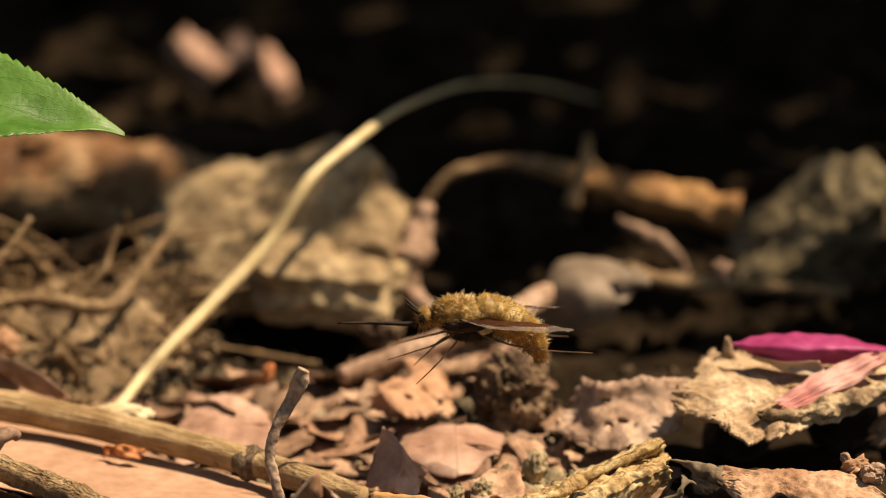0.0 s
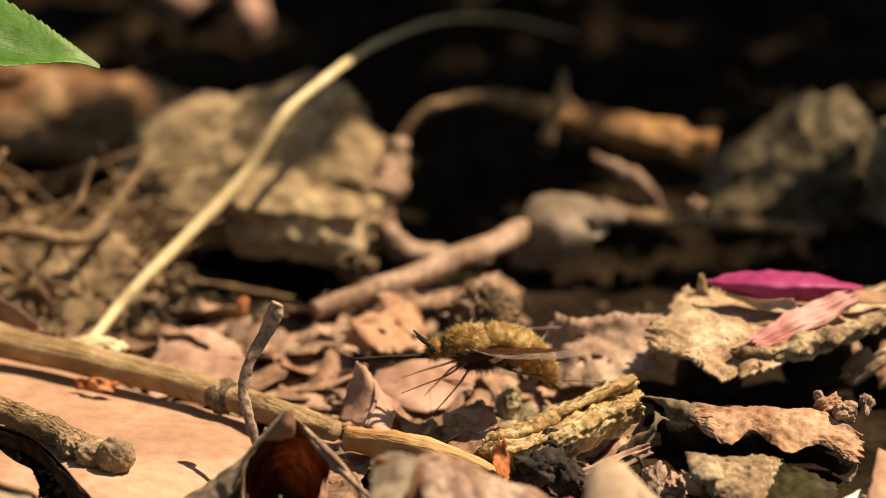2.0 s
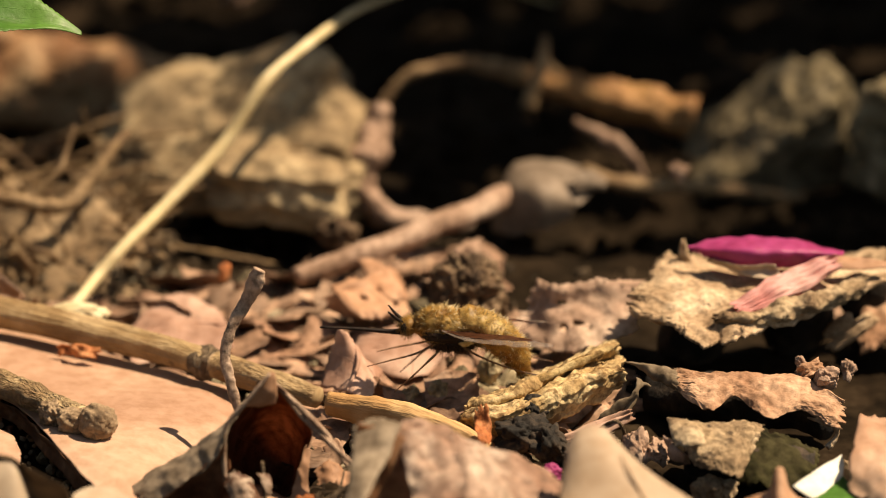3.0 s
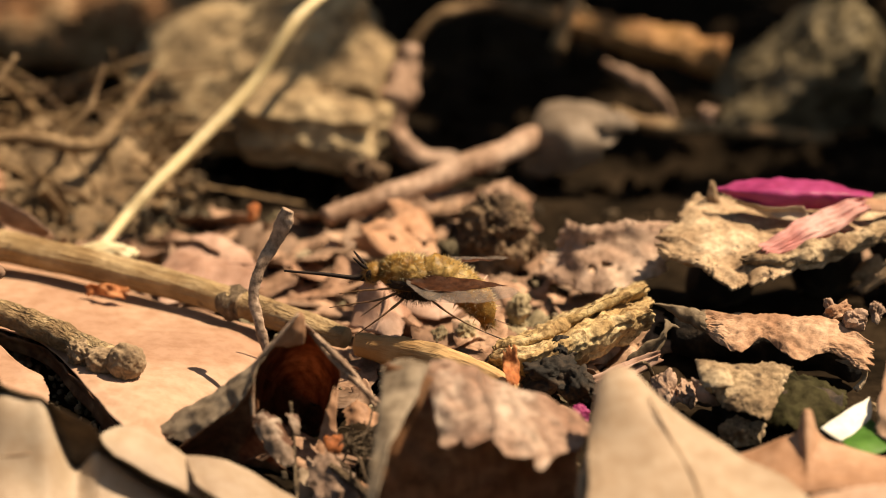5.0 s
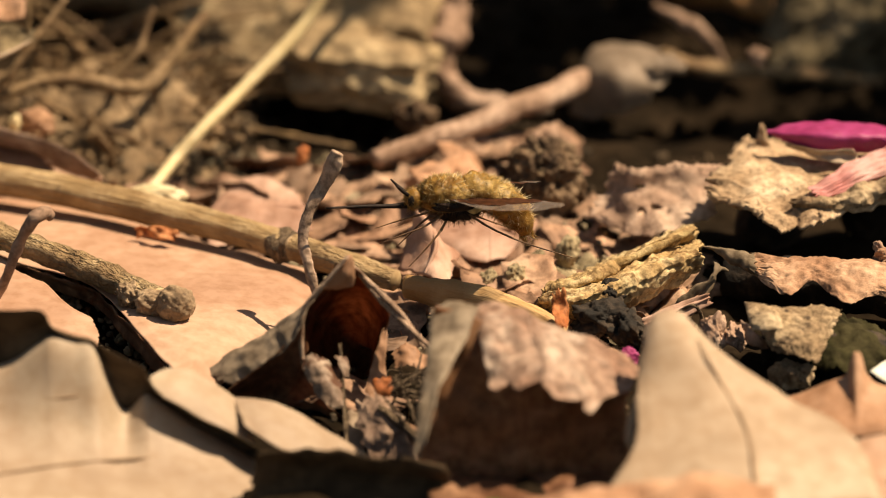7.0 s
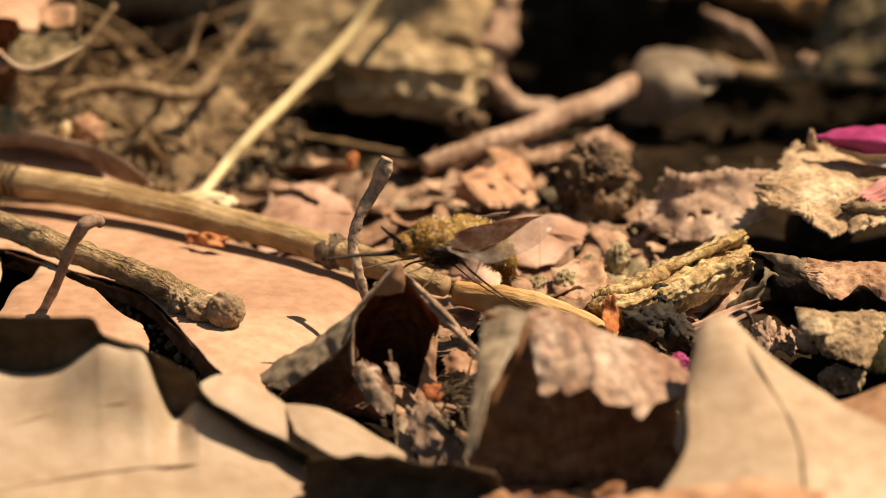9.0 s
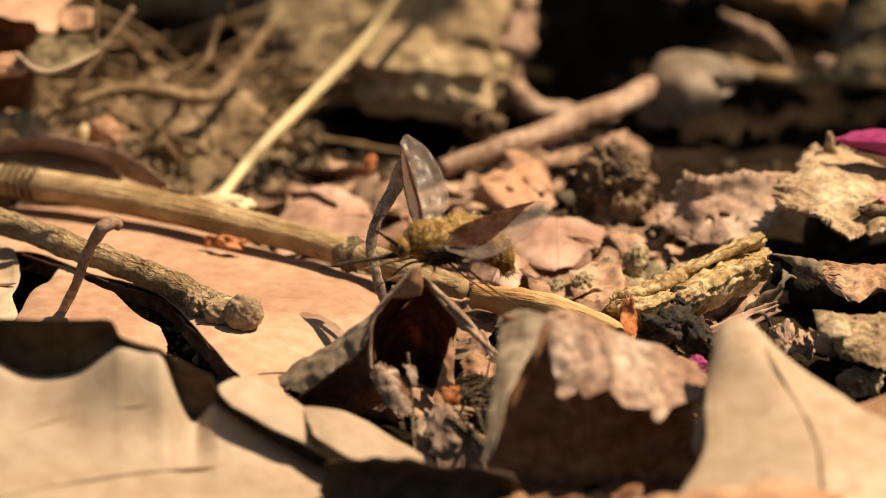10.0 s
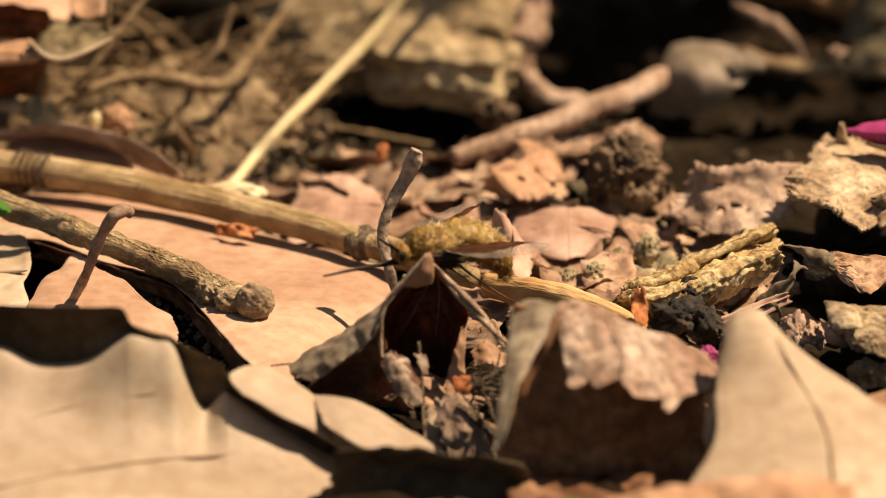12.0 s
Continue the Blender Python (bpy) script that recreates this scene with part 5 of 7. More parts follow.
# ---- wood chips, bark and petals on the right ----
def chips():
    t = thing("wood_chip", V(0.95, -2.05, 0.05), "yellow fibrous wood chip with deep grooves", "wood chip")
    bm = bmesh.new()
    net = [[V(0.362, -2.2, 0.04), V(0.672, -2.46, 0.05), V(1.02, -2.31, 0.1), V(1.48, -1.84, 0.16)],
           [V(0.385, -2.48, 0.2), V(0.668, -2.61, 0.25), V(1.03, -2.35, 0.31), V(1.48, -1.98, 0.38)],
           [V(0.397, -2.43, 0.21), V(0.67, -2.51, 0.26), V(1.04, -2.12, 0.28), V(1.5, -1.58, 0.28)],
           [V(0.415, -2.18, 0.14), V(0.677, -2.15, 0.17), V(1.05, -1.77, 0.2), V(1.5, -1.37, 0.24)],
           [V(0.428, -2.33, 0.22), V(0.673, -2.31, 0.28), V(1.02, -2.01, 0.33), V(1.46, -1.67, 0.42)],
           [V(0.47, -1.84, 0.06), V(0.707, -1.61, 0.08), V(1.05, -1.32, 0.12), V(1.49, -0.879, 0.16)]]
    sheet(bm, net, 0.06, 130, 150, 0.03, 9.0, 0.06, 11, seed=70, ridge=(0.022, 19, 3.0), holes=((0.5, 0.62, 0.028), (0.52, 0.68, 0.03), (0.52, 0.74, 0.03), (0.53, 0.8, 0.03), (0.53, 0.86, 0.028), (0.55, 0.2, 0.03), (0.56, 0.27, 0.034), (0.57, 0.34, 0.028)))
    part("slab", bm, SPLINTER_SLAB, t)
    bm = bmesh.new()
    tube(bm, [V(0.597, -2.31, 0.27), V(0.984, -2.09, 0.35), V(1.42, -1.77, 0.43)], [0.012, 0.03, 0.02], 50, 10, 0.35, 8.0, 0.7, 3.0)
    part("strand", bm, SPLINTER, t)
    # large pale bark plate carrying the petal
    bm = bmesh.new()
    net = [[V(1.58, -1.19, 0.5), V(1.91, -1.55, 0.45), V(2.14, -1.67, 0.42), V(2.57, -1.44, 0.45), V(3.42, -0.67, 0.5)],
           [V(1.62, -1.02, 0.52), V(1.99, -1.2, 0.5), V(2.18, -1.31, 0.5), V(2.59, -1.08, 0.5), V(3.42, -0.596, 0.55)],
           [V(1.75, -0.607, 0.52), V(2.02, -0.727, 0.52), V(2.21, -0.786, 0.52), V(2.62, -0.631, 0.52), V(3.44, -0.392, 0.55)],
           [V(1.81, -0.164, 0.5), V(1.99, -0.066, 0.5), V(2.25, -0.164, 0.5), V(2.66, -0.127, 0.5), V(3.48, -0.005, 0.5)]]
    sheet(bm, net, 0.09, 80, 120, 0.05, 4.0, 0.12, 13, seed=71, ridge=(0.015, 9, 4.0))
    plate = thing("bark_plate", V(2.46, -0.704, 0.3), "pale tan bark plate raised over a dark hollow", "bark")
    part("plate", bm, BARK, plate)
    # near-black lumps stand for the shade under the raised plate
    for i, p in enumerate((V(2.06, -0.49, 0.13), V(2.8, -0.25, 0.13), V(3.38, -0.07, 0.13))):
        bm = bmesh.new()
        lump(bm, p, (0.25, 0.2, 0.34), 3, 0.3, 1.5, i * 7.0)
        part("underside_lump", bm, DARK_CRUMB, plate, "dark lump filling the shaded hollow under the bark")
    bm = bmesh.new()
    net = [[V(1.91, -0.395, 0.53), V(2.07, -0.395, 0.53)], [V(1.94, -0.385, 0.62), V(2.02, -0.409, 0.62)], [V(1.96, -0.388, 0.74), V(1.99, -0.388, 0.74)]]
    sheet(bm, net, 0.05, 14, 10, 0.03, 5, 0.05, seed=72)
    part("sliver", bm, BARK, plate, "upright pointed sliver")
    bm = bmesh.new()
    sheet(bm, [[V(2.137, -1.419, 0.55), V(2.487, -1.336, 0.57), V(2.812, -1.165, 0.6), V(3.23, -0.873, 0.63)], [V(2.148, -1.505, 0.54), V(2.486, -1.469, 0.56), V(2.803, -1.295, 0.58), V(3.222, -0.978, 0.6)], [V(2.18, -1.4, 0.46), V(2.504, -1.455, 0.48), V(2.808, -1.259, 0.5), V(3.225, -0.966, 0.52)]], 0.05, 24, 110, 0.05, 6.0, 0.1, 20, seed=76, ridge=(0.02, 7, 9.0))
    part("edge_splinter", bm, LICHEN_BARK, plate, "grooved brown splinter along the edge")
    # grey-pink flake with holes
    bm = bmesh.new()
    net = [[V(0.755, -0.6, 0.1), V(1.02, -0.877, 0.1), V(1.33, -0.99, 0.15), V(1.62, -0.803, 0.2)],
           [V(0.83, -0.428, 0.2), V(1.02, -0.622, 0.27), V(1.34, -0.646, 0.3), V(1.66, -0.784, 0.35)],
           [V(0.96, -0.293, 0.4), V(1.11, -0.554, 0.45), V(1.34, -0.551, 0.5), V(1.73, -0.519, 0.48)]]
    sheet(bm, net, 0.05, 60, 66, 0.06, 3.0, 0.10, 12, seed=73, holes=((0.66, 0.42, 0.035), (0.3, 0.55, 0.03), (0.25, 0.45, 0.025)))
    solo("leaf_flake", bm, FLAKE, V(1.23, -0.623, 0.1), "grey-pink rotten leaf flake with small holes", "leaf")
    # red-brown bark
    bm = bmesh.new()
    net = [[V(1.837, -1.978, 0.36), V(2.045, -2.105, 0.37), V(2.274, -2.134, 0.38), V(2.541, -2.159, 0.38), V(2.766, -2.239, 0.36), V(2.916, -2.463, 0.33)],
           [V(1.843, -2.15, 0.33), V(2.035, -2.286, 0.34), V(2.266, -2.272, 0.35), V(2.506, -2.399, 0.34), V(2.713, -2.434, 0.32), V(2.949, -2.545, 0.28)],
           [V(1.877, -2.268, 0.26), V(2.053, -2.521, 0.25), V(2.224, -2.346, 0.28), V(2.426, -2.641, 0.25), V(2.669, -2.528, 0.25), V(2.889, -2.737, 0.2)]]
    sheet(bm, net, 0.035, 80, 150, 0.022, 7.0, 0.07, 17, seed=75, ridge=(0.007, 5, 13.0))
    plate = thing("bark_plate", V(2.4, -1.82, 0), "red-brown bark strip with a torn lower edge", "bark")
    part("plate", bm, RED_BARK, plate)
    bm = bmesh.new()
    sheet(bm, [[V(1.502, -1.853, 0.36), V(1.669, -1.937, 0.37), V(1.859, -2, 0.36)], [V(1.571, -1.884, 0.33), V(1.72, -2.006, 0.33), V(1.86, -2.128, 0.33)], [V(1.671, -1.911, 0.29), V(1.772, -2.06, 0.28), V(1.863, -2.23, 0.27)]], 0.03, 30, 40, 0.04, 6.0, 0.12, 11, seed=175)
    part("grey_end", bm, GREY_CURL, plate, "weathered grey end")
    bm = bmesh.new()
    tube(bm, [V(2.713, -2.474, 0.18), V(2.824, -2.611, 0.2), V(2.881, -2.653, 0.2), V(2.893, -2.637, 0.1), V(2.824, -2.66, 0.04)], [0.015, 0.02, 0.025, 0.02, 0.03], 30, 7, 0.5, 8.0)
    part("splinter", bm, BARK, plate, "pale frayed splinter below the edge")
    # black core put in for the shade below the strip
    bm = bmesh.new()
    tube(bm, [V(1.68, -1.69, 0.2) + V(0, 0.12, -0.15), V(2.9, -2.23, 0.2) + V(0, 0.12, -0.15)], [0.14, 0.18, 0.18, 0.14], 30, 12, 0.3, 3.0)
    part("rotten_core", bm, DARK_CRUMB, plate, "black core standing for shade under the bark")
    # ochre bark
    bm = bmesh.new()
    net = [[V(1.783, -2.868, 0.32), V(1.96, -2.931, 0.34), V(2.183, -2.965, 0.34), V(2.388, -2.947, 0.32)],
           [V(1.819, -3.127, 0.26), V(1.964, -3.21, 0.28), V(2.168, -3.222, 0.28), V(2.315, -3.153, 0.26)],
           [V(1.912, -3.301, 0.16), V(2.017, -3.413, 0.18), V(2.109, -3.474, 0.18), V(2.199, -3.479, 0.15)]]
    sheet(bm, net, 0.06, 70, 100, 0.025, 6.0, 0.07, 15, seed=77, ridge=(0.012, 9, 4.0))
    plate = thing("bark_plate", V(2.29, -2.77, 0), "ochre bark chip with pale crust", "bark")
    part("plate", bm, LICHEN_BARK, plate)
    bm = bmesh.new()
    net = [[V(1.734, -2.934, 0.37), V(1.84, -3.049, 0.39), V(1.969, -3.087, 0.38)], [V(1.747, -3.131, 0.35), V(1.85, -3.224, 0.37), V(1.964, -3.241, 0.36)], [V(1.769, -3.295, 0.31), V(1.861, -3.367, 0.33), V(1.963, -3.342, 0.32)]]
    sheet(bm, net, 0.04, 24, 24, 0.03, 6.0, 0.06, 9, seed=78)
    part("upper_layer", bm, LICHEN_BARK, plate, "orange-tan upper layer")
    # olive-black colour paints the shade over the plate's right side
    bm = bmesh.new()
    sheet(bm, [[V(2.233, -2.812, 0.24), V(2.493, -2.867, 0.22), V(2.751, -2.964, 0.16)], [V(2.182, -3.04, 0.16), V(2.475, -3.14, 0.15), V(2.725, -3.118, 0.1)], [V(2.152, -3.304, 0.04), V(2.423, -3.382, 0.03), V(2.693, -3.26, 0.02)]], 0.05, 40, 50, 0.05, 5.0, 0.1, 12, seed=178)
    part("mossy_layer", bm, SHADED_BARK, plate, "lower layer of the bark, shade in its colour")
    bm = bmesh.new()
    sheet(bm, [[V(1.709, -2.879, 0.22), V(1.782, -3.137, 0.24), V(1.85, -3.189, 0.22)], [V(1.739, -3.057, 0.12), V(1.818, -3.189, 0.14), V(1.882, -3.18, 0.12)]], 0.03, 16, 24, 0.04, 6.0, 0.12, 9, seed=179)
    part("loose_flake", bm, FLAKE, plate, "loose grey-pink flake")
    # black core again carries the shade, here below the chip
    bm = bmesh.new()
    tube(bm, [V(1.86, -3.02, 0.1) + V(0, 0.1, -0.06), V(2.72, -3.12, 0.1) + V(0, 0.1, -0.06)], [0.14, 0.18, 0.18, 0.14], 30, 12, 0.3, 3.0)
    part("rotten_core", bm, DARK_CRUMB, plate, "black core standing for shade under the bark")
    bm = bmesh.new()
    net = [[V(2.86, -3.74, 0.15), V(3.2, -3.99, 0.15)], [V(2.91, -3.57, 0.32), V(3.25, -3.72, 0.32)], [V(3.01, -2.98, 0.4), V(3.39, -3.09, 0.4)]]
    sheet(bm, net, 0.03, 20, 20, 0.06, 3.0, 0.08, 8, seed=79)
    solo("dead_leaf", bm, PEACH_LEAF, V(3, -3.32, 0.1), "pale peach leaf lying beside the bark", "leaf")
    bm = bmesh.new()
    sheet(bm, [[V(2.98, -0.7, 0.034), V(3.12, -0.6, 0.143), V(3.3, -0.5, 0.226)], [V(3.04, -0.75, 0.027), V(3.21, -0.65, 0.084), V(3.38, -0.55, 0.176)]], 0.06, 14, 20, 0.03, 5.0, 0.1, 7, seed=180)
    solo("wood_chip", bm, BARK, V(3.17, -0.7, 0.021), "pale yellowish chip in the dark hollow", "wood chip")
    bm = bmesh.new()
    sheet(bm, [[V(3.22, -0.6, -0.059), V(3.48, -0.6, 0.049), V(3.79, -0.6, 0.22)], [V(3.26, -0.3, 0.11), V(3.5, -0.3, 0.175), V(3.82, -0.3, 0.304)], [V(3.33, 0, 0.166), V(3.53, 0, 0.227), V(3.85, 0, 0.348)]], 0.06, 24, 30, 0.04, 5.0, 0.1, 7, seed=181)
    solo("bark_plate", bm, RED_BARK, V(3.48, -0.6, -0.037), "brown bark piece beside the pale plate", "bark")
    t = thing("green_leaf", V(2.74, -3.81, 0.1), "small glossy green leaf with a pale sunlit edge", "leaf")
    # white colour stands for the glossy highlight on this leaf
    bm = bmesh.new()
    net = [[V(2.51, -3.75, 0.185), V(2.59, -3.8, 0.149), V(2.65, -3.85, 0.138)], [V(2.69, -3.5, 0.219), V(2.72, -3.6, 0.18), V(2.75, -3.7, 0.141)], [V(2.87, -3.3, 0.236), V(2.88, -3.4, 0.203), V(2.86, -3.5, 0.164)]]
    sheet(bm, net, 0.02, 20, 20, 0.02, 3.0, seed=81)
    part("lit_edge", bm, HIGHLIGHT_EDGE, t, "white sheet painted as the leaf's highlight")
    bm = bmesh.new()
    net = [[V(2.64, -3.86, 0.142), V(2.68, -3.95, 0.123), V(2.79, -4, 0.096)], [V(2.74, -3.72, 0.157), V(2.79, -3.8, 0.133), V(2.96, -3.85, 0.094)], [V(2.86, -3.52, 0.18), V(2.92, -3.6, 0.152), V(3.08, -3.65, 0.112)]]
    sheet(bm, net, 0.02, 20, 20, 0.02, 3.0, seed=82)
    part("blade", bm, GREEN_LEAF, t)
    bm = bmesh.new()
    lump(bm, V(3.08, -0.6, 0.155), (0.13, 0.05, 0.06), 3, 0.2, 1.5, 3, (0, -40, 0))
    solo("wood_crumb", bm, BARK, V(3.08, -0.6, 0.091), "pale oblong wood crumb", "crumb")
    # petals
    t = thing("petal", V(2.61, -0.777, 0.58), "fallen magenta petal folded over to pale pink", "petal")
    bm = bmesh.new()
    net = [[V(2, -0.549, 0.745), V(2, -0.573, 0.745), V(2, -0.589, 0.738), V(2.02, -0.591, 0.73)],
           [V(2.18, -0.544, 0.79), V(2.19, -0.751, 0.79), V(2.2, -0.729, 0.715), V(2.24, -0.66, 0.64)],
           [V(2.46, -0.527, 0.805), V(2.46, -0.801, 0.82), V(2.47, -0.839, 0.745), V(2.5, -0.731, 0.64)],
           [V(2.78, -0.581, 0.79), V(2.76, -0.794, 0.805), V(2.76, -0.815, 0.745), V(2.79, -0.726, 0.655)],
           [V(3.1, -0.62, 0.715), V(3.09, -0.681, 0.715), V(3.09, -0.643, 0.685), V(3.1, -0.606, 0.655)]]
    sheet(bm, net, 0.012, 50, 26, 0.03, 4.0, seed=83)
    part("petal_blade", bm, PETAL, t)
    bm = bmesh.new()
    net = [[V(2.249, -1.36, 0.624), V(2.286, -1.4, 0.593), V(2.34, -1.42, 0.575)],
           [V(2.397, -1.24, 0.66), V(2.426, -1.3, 0.599), V(2.471, -1.34, 0.563)],
           [V(2.517, -1.08, 0.67), V(2.574, -1.18, 0.639), V(2.643, -1.22, 0.582)],
           [V(2.675, -0.95, 0.708), V(2.756, -1.04, 0.681), V(2.839, -1.1, 0.656)],
           [V(2.871, -0.86, 0.747), V(2.912, -0.95, 0.724), V(2.966, -0.98, 0.689)],
           [V(3.016, -0.82, 0.763), V(3.038, -0.86, 0.735), V(3.061, -0.88, 0.691)]]
    sheet(bm, net, 0.012, 60, 40, 0.05, 3.0, 0.05, 7, seed=85, ridge=(0.035, 2.5, 6.0))
    part("petal_fold", bm, PINK_PETAL, t, "crumpled pale pink fold")
    bm = bmesh.new()
    net = [[V(2.12, -0.71, 0.7), V(2.17, -0.704, 0.66), V(2.25, -0.755, 0.64)], [V(2.36, -0.875, 0.72), V(2.38, -0.864, 0.67), V(2.42, -0.922, 0.64)], [V(2.59, -0.932, 0.74), V(2.62, -0.94, 0.68), V(2.63, -0.993, 0.64)]]
    sheet(bm, net, 0.012, 24, 14, 0.02, 6.0, seed=88)
    part("petal_lining", bm, CREAM_LEAF, t, "whitish pink inner side")
    bm = bmesh.new()
    net = [[V(3.03, -0.717, 0.715), V(3.02, -0.818, 0.7), V(3.04, -0.84, 0.67)], [V(3.21, -0.698, 0.7), V(3.25, -0.733, 0.67), V(3.24, -0.791, 0.64)], [V(3.41, -0.697, 0.67), V(3.41, -0.726, 0.655), V(3.4, -0.755, 0.64)]]
    sheet(bm, net, 0.012, 16, 10, 0.02, 6.0, seed=87)
    part("petal_base", bm, TAN_LEAF, t, "withered tan base")


# ---- small litter, named pieces ----
def bits():
    clod = thing("clod", V(0.472, -0.134, 0.05), "dark brown soil clod studded with pale grains", "soil")
    c = V(0.451, -0.071, 0.2)
    bm = bmesh.new()
    lump(bm, c, (0.27, 0.25, 0.30), 6, 0.32, 2.6, 4.0)
    lump(bm, c + V(-0.12, 0.05, 0.12), (0.14, 0.14, 0.14), 5, 0.4, 2.6, 9.0)
    part("body", bm, CLOD, clod)
    rng = random.Random(9)
    for i in range(34):
        d = V(rng.gauss(0, 1), -abs(rng.gauss(0.3, 1)), rng.gauss(0.3, 1)).normalized()
        r = rng.uniform(0.008, 0.024)
        bm = bmesh.new()
        lump(bm, c + V(d.x * 0.275, d.y * 0.255, d.z * 0.305), (r, r, r * 0.8), 2, 0.4, 2.0, i * 1.3)
        part("grain", bm, CRUMB_PALE, clod)
    for i, (p, s, mat, label) in enumerate((
            (V(0.781, -2.68, 0.15), (0.16, 0.12, 0.1), DARK_CRUMB, "charred black crumb of wood"),
            (V(0.969, -2.76, 0.1), (0.14, 0.12, 0.1), DARK_CRUMB, "charred black crumb of wood"),
            (V(0.824, -2.44, 0.2), (0.12, 0.1, 0.08), DARK_CRUMB, "charred black crumb of wood"),
            (V(0.584, -1.25, 0.08), (0.11, 0.08, 0.07), PEBBLE, "pale yellowish soil crumb"),
            (V(0.378, -1.34, 0.05), (0.09, 0.07, 0.05), PEBBLE, "pale greenish soil crumb"),
            (V(0.219, -1.62, 0.05), (0.10, 0.08, 0.06), PEBBLE, "pale greenish soil crumb"),
            (V(0.023, -1.6, 0.02), (0.08, 0.07, 0.05), PEBBLE, "pale greenish soil crumb"),
            (V(2.04, -3.32, -0), (0.13, 0.1, 0.1), LICHEN_BARK, "crumb of ochre bark"),
            (V(2.741, -2.149, 0.4), (0.09, 0.06, 0.05), RED_BARK, "crumb of red-brown bark"),
            (V(2.846, -2.281, 0.4), (0.06, 0.08, 0.07), FLAKE, "crumb of grey bark"),
            (V(2.693, -2.071, 0.42), (0.05, 0.04, 0.03), FLAKE, "crumb of grey bark"),
            (V(3.028, -1.875, 0.3), (0.06, 0.05, 0.04), FLAKE, "crumb of grey bark"),
            (V(1.544, -2.881, 0.12), (0.11, 0.08, 0.06), FLAKE, "crumb of grey bark"),
            (V(1.684, -2.883, 0.1), (0.08, 0.08, 0.05), FLAKE, "crumb of grey bark"),
            (V(0.46, 0.711, 0.25), (0.16, 0.1, 0.08), ROOT, "small warm brown chip on the clod"),
            (V(-0.503, 1.45, 0.15), (0.15, 0.12, 0.16), CLOD, "brown lump of soil beside the stone"),
            (V(2.05, 1.57, 0.6), (0.06, 0.06, 0.06), ROOT, "tiny pink crumb of root"),
            (V(-1.31, 0.319, 0.26), (0.05, 0.05, 0.035), ORANGE_FLAKE, "small orange crumb of dead leaf"),
            (V(0.96, -3.33, 0.12), (0.06, 0.05, 0.05), PETAL, "tiny crumb of magenta petal"))):
        bm = bmesh.new()
        lump(bm, p, s, 5, 0.5 if mat in (DARK_CRUMB, CLOD) else 0.45, 1.4 if mat in (DARK_CRUMB, CLOD) else 1.1, i * 3.3, (i * 40, i * 25, i * 70), 0.0 if mat in (CLOD, PEBBLE) else 0.5)
        solo("clod" if mat is CLOD else "crumb", bm, mat, p - V(0, 0, s[2]), label, "crumb")
    rng = random.Random(17)
    for i in range(26):
        p = V(0.459 + rng.gauss(0, 0.16), -1.25 + rng.gauss(0, 0.26), 0)
        p.z = ground_height(p.x, p.y) + rng.uniform(0.05, 0.12)
        r = rng.uniform(0.03, 0.085)
        bm = bmesh.new()
        lump(bm, p, (r * 1.3, r, r * 0.8), 3, 0.4, 1.6, i * 1.9, (i * 50, i * 31, i * 77), 0.4)
        solo("crumb", bm, PEBBLE, p - V(0, 0, r), "pale yellowish crumb of dry soil", "crumb", "pale crumbs in the litter")
    for i, (net, label) in enumerate((
            ([[V(0.457, -2.75, 0.367), V(0.551, -2.75, 0.375)], [V(0.467, -2.85, 0.256), V(0.58, -2.85, 0.236)], [V(0.485, -2.95, 0.162), V(0.549, -2.95, 0.154)]], "small upright orange flake"),
            ([[V(-2.45, -1.1, 0.2), V(-2.31, -1.14, 0.24), V(-2.13, -1.16, 0.22)], [V(-2.41, -1.08, 0.14), V(-2.31, -1.19, 0.16), V(-2.15, -1.19, 0.15)]], "small curled orange flake under the stick"))):
        bm = bmesh.new()
        sheet(bm, net, 0.025, 16, 16, 0.06, 8.0, 0.2, 6, seed=90 + i)
        solo("leaf_flake", bm, ORANGE_FLAKE, net[-1][0], label, "leaf")
    blade_leaf([[V(1.04, -2.73, 0.15), V(1.28, -2.55, 0.2), V(1.51, -2.47, 0.25)], [V(1.1, -2.69, 0.05), V(1.31, -2.61, 0.1), V(1.55, -2.42, 0.15)]],
               PINK_LEAF, V(1.29, -2.35, -0), "thin pinkish leaf scrap", thick=0.02, nu=12, nv=16, wrinkle=0.04, rag=0.1, seed=93)
    bm = bmesh.new()
    tube(bm, [V(1.225, -2.513, 0.12), V(1.359, -2.49, 0.2), V(1.473, -2.475, 0.3), V(1.56, -2.451, 0.38), V(1.586, -2.385, 0.42)], [0.02, 0.035, 0.03, 0.03, 0.035], 40, 8, 0.5, 9.0, 0.35)
    tube(bm, [V(1.283, -2.515, 0.1), V(1.424, -2.481, 0.18), V(1.525, -2.424, 0.28), V(1.581, -2.334, 0.36)], [0.015, 0.025, 0.02, 0.012], 40, 8, 0.5, 9.0, 0.4)
    tube(bm, [V(1.545, -2.467, 0.37), V(1.601, -2.397, 0.4), V(1.655, -2.388, 0.38)], [0.012, 0.018, 0.008], 16, 6, 0.5, 9.0, 0.5)
    solo("leaf_strip", bm, GREY_CURL, V(1.17, -2.53, 0.05), "thin twisted strip of grey leaf", "leaf")
    bm = bmesh.new()
    tube(bm, [V(1.24, -2.71, 0.1), V(1.3, -2.83, 0.25), V(1.4, -2.96, 0.35), V(1.46, -2.81, 0.2), V(1.45, -2.67, 0.05)], [0.013, 0.013, 0.013, 0.013, 0.012], 26, 6, 0.1, 7)
    solo("fibre", bm, TWIG, V(1.24, -2.58, 0.05), "thin looped dark plant fibre", "fibre")
